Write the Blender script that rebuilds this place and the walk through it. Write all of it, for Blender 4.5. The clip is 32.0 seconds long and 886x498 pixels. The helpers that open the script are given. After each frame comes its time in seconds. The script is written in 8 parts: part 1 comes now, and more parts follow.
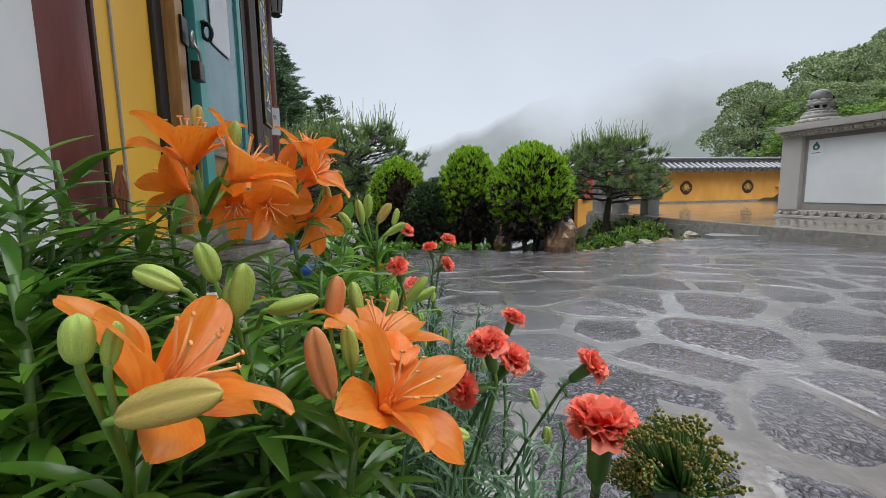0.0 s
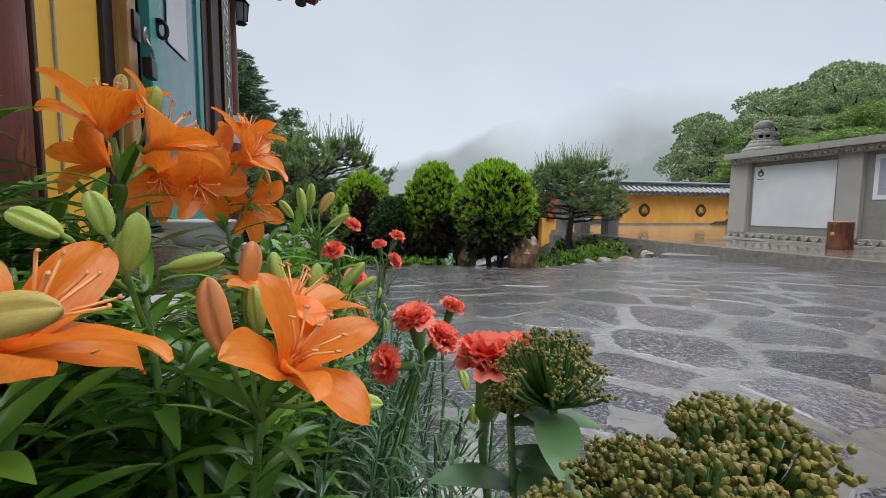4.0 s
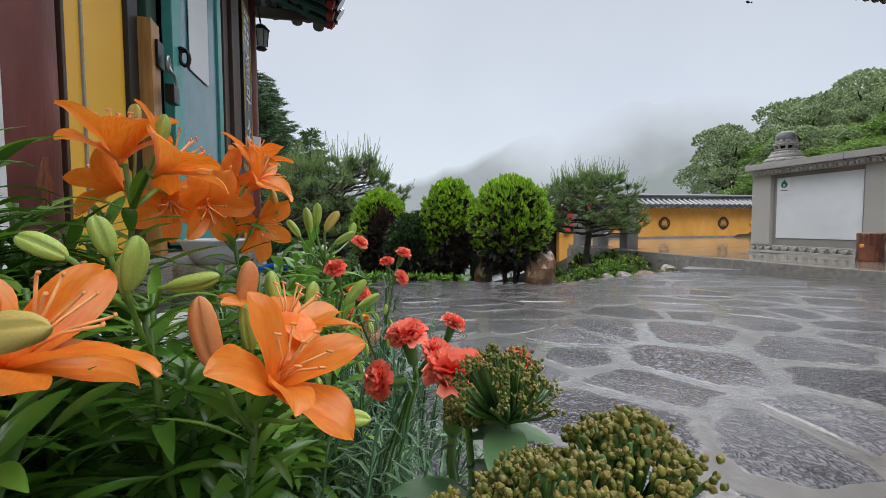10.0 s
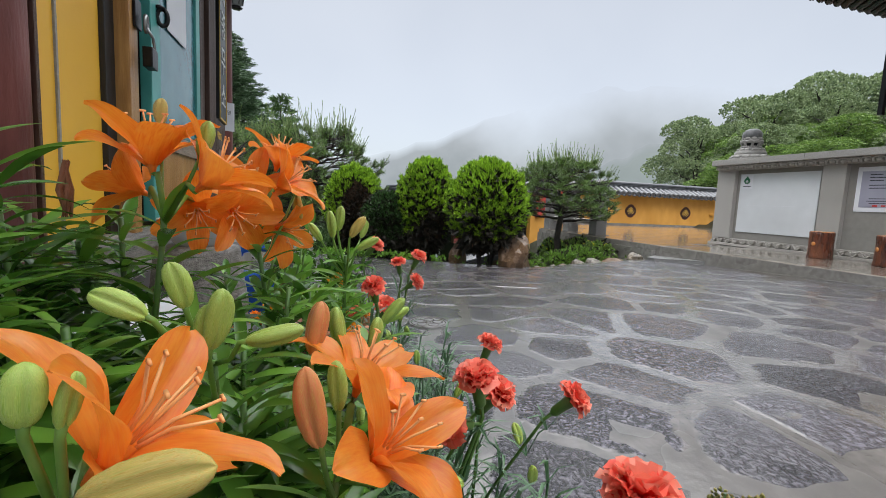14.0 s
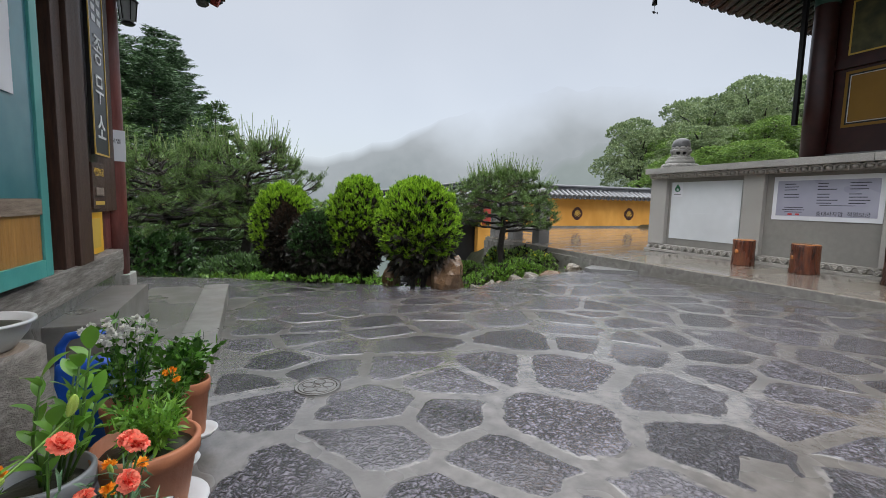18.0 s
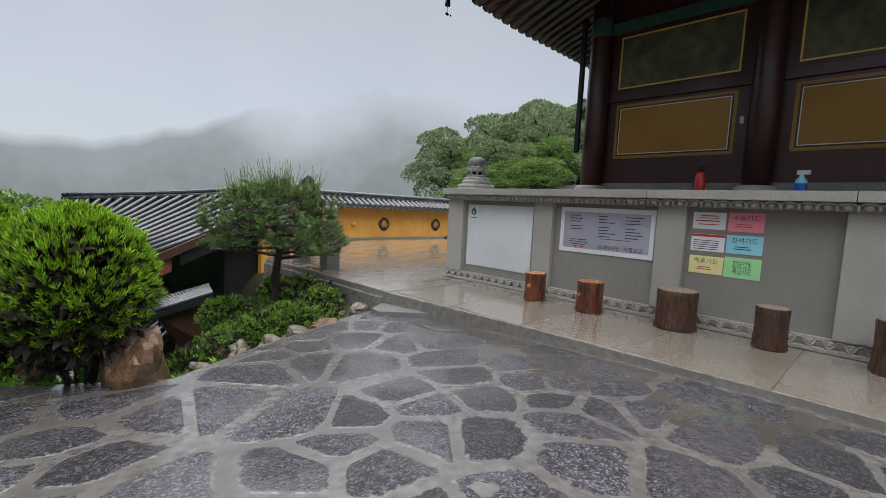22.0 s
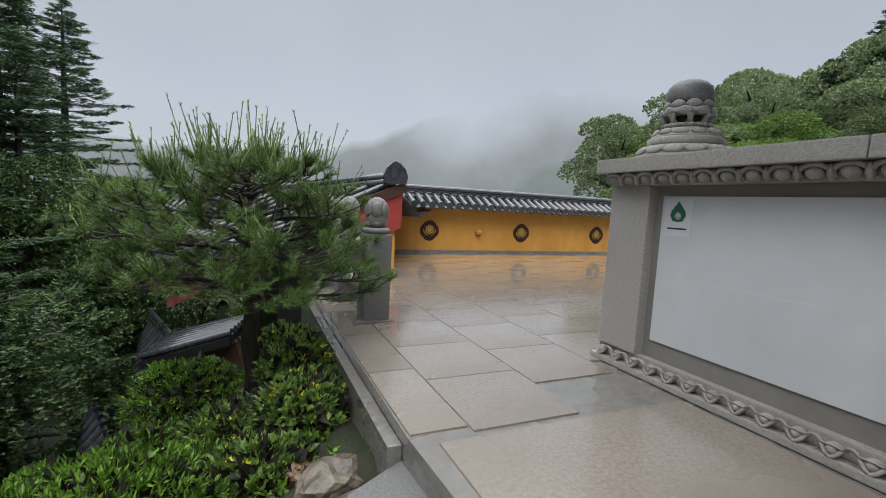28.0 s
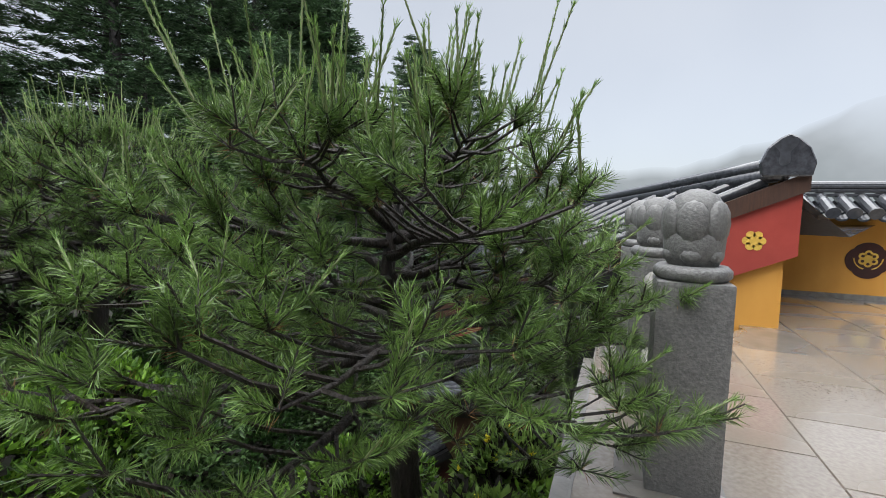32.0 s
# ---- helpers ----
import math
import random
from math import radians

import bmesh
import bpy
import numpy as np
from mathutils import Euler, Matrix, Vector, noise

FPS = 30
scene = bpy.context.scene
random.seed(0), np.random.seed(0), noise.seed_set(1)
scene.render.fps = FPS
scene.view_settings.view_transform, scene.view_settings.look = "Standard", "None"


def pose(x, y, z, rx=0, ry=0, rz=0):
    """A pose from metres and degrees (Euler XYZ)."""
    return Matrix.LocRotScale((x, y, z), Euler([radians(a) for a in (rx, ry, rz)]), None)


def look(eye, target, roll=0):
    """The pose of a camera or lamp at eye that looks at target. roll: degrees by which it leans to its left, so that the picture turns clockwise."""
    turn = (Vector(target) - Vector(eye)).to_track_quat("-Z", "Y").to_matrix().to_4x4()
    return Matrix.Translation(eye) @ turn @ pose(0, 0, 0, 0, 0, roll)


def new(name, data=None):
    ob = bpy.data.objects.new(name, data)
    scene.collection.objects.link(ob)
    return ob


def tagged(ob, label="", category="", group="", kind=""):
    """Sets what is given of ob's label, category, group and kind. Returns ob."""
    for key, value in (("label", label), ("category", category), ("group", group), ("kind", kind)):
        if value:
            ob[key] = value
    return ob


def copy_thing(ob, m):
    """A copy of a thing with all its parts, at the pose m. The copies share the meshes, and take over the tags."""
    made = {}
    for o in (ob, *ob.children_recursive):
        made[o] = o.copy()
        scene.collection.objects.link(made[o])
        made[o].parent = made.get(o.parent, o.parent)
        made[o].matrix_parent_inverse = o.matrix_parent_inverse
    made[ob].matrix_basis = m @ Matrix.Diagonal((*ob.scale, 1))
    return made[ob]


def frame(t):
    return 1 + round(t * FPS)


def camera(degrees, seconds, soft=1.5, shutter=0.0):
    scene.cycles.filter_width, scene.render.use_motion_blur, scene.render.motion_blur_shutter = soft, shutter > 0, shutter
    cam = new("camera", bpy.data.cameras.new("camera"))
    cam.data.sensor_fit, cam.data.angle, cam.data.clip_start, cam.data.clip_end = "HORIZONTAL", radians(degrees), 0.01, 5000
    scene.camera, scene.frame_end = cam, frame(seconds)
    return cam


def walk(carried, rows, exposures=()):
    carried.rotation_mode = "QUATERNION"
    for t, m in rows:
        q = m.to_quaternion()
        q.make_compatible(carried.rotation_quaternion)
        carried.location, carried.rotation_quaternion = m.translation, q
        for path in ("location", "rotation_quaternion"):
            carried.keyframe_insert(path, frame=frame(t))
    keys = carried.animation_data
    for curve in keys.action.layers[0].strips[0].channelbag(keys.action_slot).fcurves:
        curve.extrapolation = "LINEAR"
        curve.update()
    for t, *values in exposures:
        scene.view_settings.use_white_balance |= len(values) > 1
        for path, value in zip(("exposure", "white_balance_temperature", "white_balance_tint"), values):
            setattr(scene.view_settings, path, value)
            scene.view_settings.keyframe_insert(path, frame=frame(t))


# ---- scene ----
cam = camera(89.5, 32.0, soft=0.6)
PATH = [
    (0, (0.213, 0.173, 0.808), (0.581, 2.122, 0.55), -1.0),
    (0.5, (0.213, 0.169, 0.808), (0.593, 2.121, 0.592), -0.9),
    (1, (0.217, 0.17, 0.786), (0.605, 2.125, 0.619), -0.9),
    (1.5, (0.219, 0.164, 0.778), (0.624, 2.117, 0.634), -0.7),
    (2, (0.228, 0.169, 0.776), (0.658, 2.117, 0.636), -0.5),
    (2.5, (0.241, 0.174, 0.766), (0.696, 2.116, 0.622), -0.4),
    (3, (0.243, 0.17, 0.765), (0.719, 2.106, 0.61), -0.1),
    (3.5, (0.251, 0.168, 0.762), (0.746, 2.098, 0.597), 0.1),
    (4, (0.257, 0.167, 0.757), (0.77, 2.092, 0.578), 0.4),
    (4.5, (0.261, 0.166, 0.752), (0.788, 2.086, 0.557), 0.7),
    (6.5, (0.274, 0.168, 0.738), (0.821, 2.08, 0.525), 1.3),
    (7, (0.276, 0.165, 0.738), (0.817, 2.08, 0.531), 1.1),
    (7.5, (0.277, 0.163, 0.738), (0.813, 2.08, 0.542), 0.9),
    (8, (0.279, 0.161, 0.738), (0.792, 2.087, 0.576), 0.6),
    (8.5, (0.278, 0.155, 0.743), (0.751, 2.095, 0.63), 0.3),
    (9, (0.275, 0.15, 0.747), (0.717, 2.099, 0.667), -0.0),
    (9.5, (0.276, 0.147, 0.747), (0.707, 2.098, 0.663), -0.3),
    (10, (0.282, 0.15, 0.76), (0.719, 2.099, 0.651), -0.3),
    (10.5, (0.264, 0.159, 0.761), (0.711, 2.103, 0.612), 0.0),
    (11, (0.232, 0.168, 0.774), (0.684, 2.108, 0.593), 0.5),
    (11.5, (0.201, 0.171, 0.786), (0.659, 2.107, 0.579), 0.9),
    (12, (0.186, 0.186, 0.787), (0.656, 2.117, 0.564), 1.2),
    (12.5, (0.179, 0.197, 0.788), (0.673, 2.121, 0.553), 1.5),
    (13, (0.178, 0.207, 0.789), (0.704, 2.122, 0.555), 1.9),
    (13.5, (0.171, 0.217, 0.808), (0.726, 2.126, 0.584), 2.3),
    (14, (0.178, 0.214, 0.821), (0.754, 2.118, 0.608), 2.6),
    (14.5, (0.193, 0.211, 0.836), (0.776, 2.113, 0.629), 2.3),
    (16.5, (0.363, 0.189, 0.93), (0.958, 2.092, 0.767), 0.5),
    (17, (0.449, 0.221, 0.95), (1.057, 2.119, 0.781), 0.5),
    (17.5, (0.52, 0.249, 0.993), (1.182, 2.127, 0.812), 0.7),
    (18, (0.646, 0.296, 1.141), (1.388, 2.141, 0.933), 1.3),
    (18.5, (0.753, 0.271, 1.408), (1.566, 2.083, 1.165), 2.5),
    (19, (0.896, 0.233, 1.562), (1.777, 2.009, 1.297), 3.9),
    (19.5, (1.037, 0.294, 1.593), (2.04, 2.007, 1.344), 4.7),
    (20, (1.128, 0.532, 1.633), (2.273, 2.158, 1.422), 4.6),
    (20.5, (1.326, 0.783, 1.632), (2.588, 2.324, 1.446), 3.9),
    (21, (1.657, 1.02, 1.639), (2.996, 2.495, 1.46), 3.4),
    (21.5, (1.963, 1.293, 1.621), (3.355, 2.717, 1.437), 3.1),
    (22, (2.33, 1.529, 1.616), (3.727, 2.949, 1.431), 2.9),
    (22.5, (2.702, 1.716, 1.63), (4.082, 3.152, 1.446), 2.7),
    (23, (3.033, 1.981, 1.628), (4.371, 3.457, 1.452), 2.7),
    (23.5, (3.361, 2.207, 1.635), (4.626, 3.746, 1.459), 2.7),
    (24, (3.705, 2.443, 1.615), (4.901, 4.037, 1.436), 3.1),
    (24.5, (4.017, 2.75, 1.605), (5.148, 4.389, 1.421), 3.3),
    (25, (4.348, 3.064, 1.594), (5.433, 4.734, 1.411), 3.7),
    (25.5, (4.628, 3.439, 1.545), (5.68, 5.132, 1.38), 4.1),
    (26, (4.923, 3.834, 1.551), (5.917, 5.562, 1.389), 4.2),
    (26.5, (5.277, 4.18, 1.531), (6.22, 5.937, 1.365), 4.5),
    (28.5, (6.392, 5.561, 1.536), (7.112, 7.417, 1.345), 2.9),
    (29, (6.743, 5.972, 1.495), (7.328, 7.881, 1.364), 3.2),
    (29.5, (6.996, 6.349, 1.524), (7.365, 8.313, 1.434), 3.9),
    (30, (7.178, 6.764, 1.588), (7.271, 8.759, 1.492), 3.6),
    (30.5, (7.288, 7.162, 1.569), (7.12, 9.15, 1.421), 3.1),
    (31, (7.251, 7.555, 1.528), (6.804, 9.497, 1.353), 2.4),
    (31.5, (7.233, 7.856, 1.484), (6.552, 9.728, 1.307), 2.0),
    (32, (7.165, 7.945, 1.462), (6.435, 9.799, 1.283), 1.2),
]
walk(cam, [(t, look(eye, target, roll)) for t, eye, target, roll in PATH], [(0, 0.13), (10, 0.15), (14, 0.22), (17, 0.18), (19, 0.02), (21, -0.1), (26, -0.12), (29, -0.28), (30, -0.26), (31, -0.04), (32, 0.18)])


# ---------------------------------------------------------------- light
world = bpy.data.worlds.new("world")
scene.world = world
world.use_nodes = True
wn, wl = world.node_tree.nodes, world.node_tree.links
wn.clear()
w_out, w_bg = wn.new("ShaderNodeOutputWorld"), wn.new("ShaderNodeBackground")
w_sky = wn.new("ShaderNodeTexSky")
w_sky.sky_type = "NISHITA"
w_sky.sun_disc = False
w_sky.sun_elevation, w_sky.sun_rotation = radians(50), radians(200)
w_mul = wn.new("ShaderNodeMix")
w_mul.data_type = "RGBA"
w_mul.inputs["Factor"].default_value = 0.03
w_co, w_sep, w_ramp, w_noise = wn.new("ShaderNodeTexCoord"), wn.new("ShaderNodeSeparateXYZ"), wn.new("ShaderNodeValToRGB"), wn.new("ShaderNodeTexNoise")
w_noise.inputs["Scale"].default_value, w_noise.inputs["Detail"].default_value = 1.6, 4
w_ramp.color_ramp.elements[0].position, w_ramp.color_ramp.elements[0].color = 0.0, (0.47, 0.505, 0.56, 1)
w_ramp.color_ramp.elements[1].position, w_ramp.color_ramp.elements[1].color = 0.82, (3.7, 3.76, 3.88, 1)
mid = w_ramp.color_ramp.elements.new(0.16)
mid.color = (0.54, 0.565, 0.61, 1)
mid = w_ramp.color_ramp.elements.new(0.50)
mid.color = (0.50, 0.525, 0.57, 1)
w_ramp.color_ramp.interpolation = "EASE"
w_soft = wn.new("ShaderNodeMix")
w_soft.data_type, w_soft.blend_type = "RGBA", "OVERLAY"
w_soft.inputs["Factor"].default_value = 0.22
wl.new(w_co.outputs["Generated"], w_sep.inputs[0])
wl.new(w_co.outputs["Generated"], w_noise.inputs["Vector"])
wl.new(w_sep.outputs["Z"], w_ramp.inputs[0])
wl.new(w_ramp.outputs[0], w_soft.inputs["A"])
wl.new(w_noise.outputs["Fac"], w_soft.inputs["B"])
wl.new(w_soft.outputs["Result"], w_mul.inputs["A"])
wl.new(w_sky.outputs[0], w_mul.inputs["B"])
wl.new(w_mul.outputs["Result"], w_bg.inputs["Color"])
wl.new(w_bg.outputs[0], w_out.inputs[0])
w_bg.inputs["Strength"].default_value = 1.0

sun = new("sun", bpy.data.lights.new("sun", "SUN"))
sun.data.energy, sun.data.angle, sun.data.color = 1.2, radians(40), (1.0, 0.98, 0.95)
sun.matrix_world = look((-6, -14, 24), (0, 0, 0))


# ---------------------------------------------------------------- materials
def surf(name, c1, c2, scale=6.0, rough=(0.6, 0.8), bump=0.2, bscale=60.0, metal=0.0, c3=None, big=0.7, pick=0.0, spec=0.5, stretch=(1, 1, 1), subsurface=0.0, bdist=0.01, wet=0.0, film=0.08):
    """A surface with colour at two scales, uneven gloss and fine relief. pick: how far each piece differs from the next."""
    m = bpy.data.materials.new(name)
    m.use_nodes = True
    n, l = m.node_tree.nodes, m.node_tree.links
    b = n["Principled BSDF"]
    co, mp = n.new("ShaderNodeTexCoord"), n.new("ShaderNodeMapping")
    mp.inputs["Scale"].default_value = stretch
    l.new(co.outputs["Object"], mp.inputs["Vector"])
    n1, n2, n3 = (n.new("ShaderNodeTexNoise") for _ in range(3))
    for node, s, d in ((n1, scale, 6), (n2, big, 3), (n3, bscale, 4)):
        node.inputs["Scale"].default_value, node.inputs["Detail"].default_value = s, d
        l.new(mp.outputs[0], node.inputs["Vector"])
    ramp = n.new("ShaderNodeValToRGB")
    ramp.color_ramp.elements[0].position, ramp.color_ramp.elements[0].color = 0.3, (*c1, 1)
    ramp.color_ramp.elements[1].position, ramp.color_ramp.elements[1].color = 0.7, (*c2, 1)
    l.new(n1.outputs["Fac"], ramp.inputs[0])
    mix = n.new("ShaderNodeMix")
    mix.data_type = "RGBA"
    r2 = n.new("ShaderNodeMapRange")
    r2.inputs["From Min"].default_value, r2.inputs["From Max"].default_value = 0.42, 0.68
    r2.inputs["To Max"].default_value = 0.75
    l.new(n2.outputs["Fac"], r2.inputs["Value"])
    l.new(r2.outputs[0], mix.inputs["Factor"])
    l.new(ramp.outputs[0], mix.inputs["A"])
    mix.inputs["B"].default_value = (*(c3 or [0.5 * (u + v) * 0.8 for u, v in zip(c1, c2)]), 1)
    last = mix.outputs["Result"]
    if pick:
        info, hsv, mr = n.new("ShaderNodeObjectInfo"), n.new("ShaderNodeHueSaturation"), n.new("ShaderNodeMapRange")
        mr.inputs["To Min"].default_value, mr.inputs["To Max"].default_value = 1 - pick, 1 + pick
        l.new(info.outputs["Random"], mr.inputs["Value"])
        l.new(mr.outputs[0], hsv.inputs["Value"])
        l.new(last, hsv.inputs["Color"])
        last = hsv.outputs[0]
    l.new(last, b.inputs["Base Color"])
    rr = n.new("ShaderNodeMapRange")
    rr.inputs["From Min"].default_value, rr.inputs["From Max"].default_value = 0.35, 0.65
    rr.inputs["To Min"].default_value, rr.inputs["To Max"].default_value = rough
    l.new(n2.outputs["Fac"], rr.inputs["Value"])
    l.new(rr.outputs[0], b.inputs["Roughness"])
    b.inputs["Metallic"].default_value = metal
    b.inputs["Specular IOR Level"].default_value = spec
    if bump:
        bp = n.new("ShaderNodeBump")
        bp.inputs["Strength"].default_value, bp.inputs["Distance"].default_value = bump, bdist
        l.new(n3.outputs["Fac"], bp.inputs["Height"])
        l.new(bp.outputs[0], b.inputs["Normal"])
    if wet:
        b.inputs["Coat Weight"].default_value, b.inputs["Coat Roughness"].default_value, b.inputs["Coat IOR"].default_value = wet, film, 1.33
        if bump:
            l.new(bp.outputs[0], b.inputs["Coat Normal"])
    if subsurface:
        b.inputs["Subsurface Weight"].default_value = subsurface
        b.inputs["Subsurface Radius"].default_value = (0.01, 0.006, 0.003)
    return m


def leafy(name, c1, c2, rough=0.45, through_light=0.25, scale=3.0):
    """Leaves: each clump its own shade, a little light passing through."""
    m = bpy.data.materials.new(name)
    m.use_nodes = True
    n, l = m.node_tree.nodes, m.node_tree.links
    b = n["Principled BSDF"]
    geo, ramp, co, nz, mx = n.new("ShaderNodeNewGeometry"), n.new("ShaderNodeValToRGB"), n.new("ShaderNodeTexCoord"), n.new("ShaderNodeTexNoise"), n.new("ShaderNodeMath")
    nz.inputs["Scale"].default_value = scale
    l.new(co.outputs["Object"], nz.inputs["Vector"])
    mx.operation = "MULTIPLY_ADD"
    mx.inputs[1].default_value, mx.inputs[2].default_value = 0.55, 0.0
    l.new(geo.outputs["Random Per Island"], mx.inputs[0])
    add = n.new("ShaderNodeMath")
    add.operation = "MULTIPLY_ADD"
    add.inputs[1].default_value = 0.6
    l.new(nz.outputs["Fac"], add.inputs[0])
    l.new(mx.outputs[0], add.inputs[2])
    ramp.color_ramp.elements[0].position, ramp.color_ramp.elements[0].color = 0.25, (*c1, 1)
    ramp.color_ramp.elements[1].position, ramp.color_ramp.elements[1].color = 0.85, (*c2, 1)
    l.new(add.outputs[0], ramp.inputs[0])
    l.new(ramp.outputs[0], b.inputs["Base Color"])
    b.inputs["Roughness"].default_value = rough
    tr, ms, out = n.new("ShaderNodeBsdfTranslucent"), n.new("ShaderNodeMixShader"), n["Material Output"]
    l.new(ramp.outputs[0], tr.inputs["Color"])
    ms.inputs[0].default_value = through_light
    l.new(b.outputs[0], ms.inputs[1])
    l.new(tr.outputs[0], ms.inputs[2])
    l.new(ms.outputs[0], out.inputs["Surface"])
    return m


def petal_paint(name, c_vein, c_face, c_edge):
    """Lily petals: warm orange with deeper veins along the petal, a soft sheen and light passing through."""
    m = bpy.data.materials.new(name)
    m.use_nodes = True
    n, l = m.node_tree.nodes, m.node_tree.links
    b, out = n["Principled BSDF"], n["Material Output"]
    co, mp, vein, blot, info = n.new("ShaderNodeTexCoord"), n.new("ShaderNodeMapping"), n.new("ShaderNodeTexNoise"), n.new("ShaderNodeTexNoise"), n.new("ShaderNodeObjectInfo")
    mp.inputs["Scale"].default_value = (60, 420, 30)
    l.new(co.outputs["Object"], mp.inputs["Vector"])
    l.new(mp.outputs[0], vein.inputs["Vector"])
    vein.inputs["Scale"].default_value, vein.inputs["Detail"].default_value = 1.0, 3
    blot.inputs["Scale"].default_value, blot.inputs["Detail"].default_value = 45, 3
    l.new(co.outputs["Object"], blot.inputs["Vector"])
    ramp, mix, add = n.new("ShaderNodeValToRGB"), n.new("ShaderNodeMix"), n.new("ShaderNodeMath")
    ramp.color_ramp.elements[0].position, ramp.color_ramp.elements[0].color = 0.30, (*c_vein, 1)
    ramp.color_ramp.elements[1].position, ramp.color_ramp.elements[1].color = 0.62, (*c_face, 1)
    l.new(vein.outputs["Fac"], ramp.inputs[0])
    mix.data_type = "RGBA"
    add.operation = "MULTIPLY_ADD"
    add.inputs[1].default_value = 0.35
    l.new(info.outputs["Random"], add.inputs[0])
    mr = n.new("ShaderNodeMapRange")
    mr.inputs["From Min"].default_value, mr.inputs["From Max"].default_value, mr.inputs["To Max"].default_value = 0.5, 0.75, 0.55
    l.new(blot.outputs["Fac"], mr.inputs["Value"])
    l.new(mr.outputs[0], add.inputs[2])
    l.new(add.outputs[0], mix.inputs["Factor"])
    l.new(ramp.outputs[0], mix.inputs["A"])
    mix.inputs["B"].default_value = (*c_edge, 1)
    l.new(mix.outputs["Result"], b.inputs["Base Color"])
    b.inputs["Roughness"].default_value = 0.32
    bp = n.new("ShaderNodeBump")
    bp.inputs["Strength"].default_value, bp.inputs["Distance"].default_value = 0.35, 0.0012
    l.new(vein.outputs["Fac"], bp.inputs["Height"])
    l.new(bp.outputs[0], b.inputs["Normal"])
    tr, ms = n.new("ShaderNodeBsdfTranslucent"), n.new("ShaderNodeMixShader")
    l.new(mix.outputs["Result"], tr.inputs["Color"])
    ms.inputs[0].default_value = 0.42
    l.new(b.outputs[0], ms.inputs[1])
    l.new(tr.outputs[0], ms.inputs[2])
    l.new(ms.outputs[0], out.inputs["Surface"])
    return m


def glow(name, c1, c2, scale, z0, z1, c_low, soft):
    """Distance with its mist put into the colour: a plain glowing backdrop, clearer towards its foot, with drifting
    cloud.
    """
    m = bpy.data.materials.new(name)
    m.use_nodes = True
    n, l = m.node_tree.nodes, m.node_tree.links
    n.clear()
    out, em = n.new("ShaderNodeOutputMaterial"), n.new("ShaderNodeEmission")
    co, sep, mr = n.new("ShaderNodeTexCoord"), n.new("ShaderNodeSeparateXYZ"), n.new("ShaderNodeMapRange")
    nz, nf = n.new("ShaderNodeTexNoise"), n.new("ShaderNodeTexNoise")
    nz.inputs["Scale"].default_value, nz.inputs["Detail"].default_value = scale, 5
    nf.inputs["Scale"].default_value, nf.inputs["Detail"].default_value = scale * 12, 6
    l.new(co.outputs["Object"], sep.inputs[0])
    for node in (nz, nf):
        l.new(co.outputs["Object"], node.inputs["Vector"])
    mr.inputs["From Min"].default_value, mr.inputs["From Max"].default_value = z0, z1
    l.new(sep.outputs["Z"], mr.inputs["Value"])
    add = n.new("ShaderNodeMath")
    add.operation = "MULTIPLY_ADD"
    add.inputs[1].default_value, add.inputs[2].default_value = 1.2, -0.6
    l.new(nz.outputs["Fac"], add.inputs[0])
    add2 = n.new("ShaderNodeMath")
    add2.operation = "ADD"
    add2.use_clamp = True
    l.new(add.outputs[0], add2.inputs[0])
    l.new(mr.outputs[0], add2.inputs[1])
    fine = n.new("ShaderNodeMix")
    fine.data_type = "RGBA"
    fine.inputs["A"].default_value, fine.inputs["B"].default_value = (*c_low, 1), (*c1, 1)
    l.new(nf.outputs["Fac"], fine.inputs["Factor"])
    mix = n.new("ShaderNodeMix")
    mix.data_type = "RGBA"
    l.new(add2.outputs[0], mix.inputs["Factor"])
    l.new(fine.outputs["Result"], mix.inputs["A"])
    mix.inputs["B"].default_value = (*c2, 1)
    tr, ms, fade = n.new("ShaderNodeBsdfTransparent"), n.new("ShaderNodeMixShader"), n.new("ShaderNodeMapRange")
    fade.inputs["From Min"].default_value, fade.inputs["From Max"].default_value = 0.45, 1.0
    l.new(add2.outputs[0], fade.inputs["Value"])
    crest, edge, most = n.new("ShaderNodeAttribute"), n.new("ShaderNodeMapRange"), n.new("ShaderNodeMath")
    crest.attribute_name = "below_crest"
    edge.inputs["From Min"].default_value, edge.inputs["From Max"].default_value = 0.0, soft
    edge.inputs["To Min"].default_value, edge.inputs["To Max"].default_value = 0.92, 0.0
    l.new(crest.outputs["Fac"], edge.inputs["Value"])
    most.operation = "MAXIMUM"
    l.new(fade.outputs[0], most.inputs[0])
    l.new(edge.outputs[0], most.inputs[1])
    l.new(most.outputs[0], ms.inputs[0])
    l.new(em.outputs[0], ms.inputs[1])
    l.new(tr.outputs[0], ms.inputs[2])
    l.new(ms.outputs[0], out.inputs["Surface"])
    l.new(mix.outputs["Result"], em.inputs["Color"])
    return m


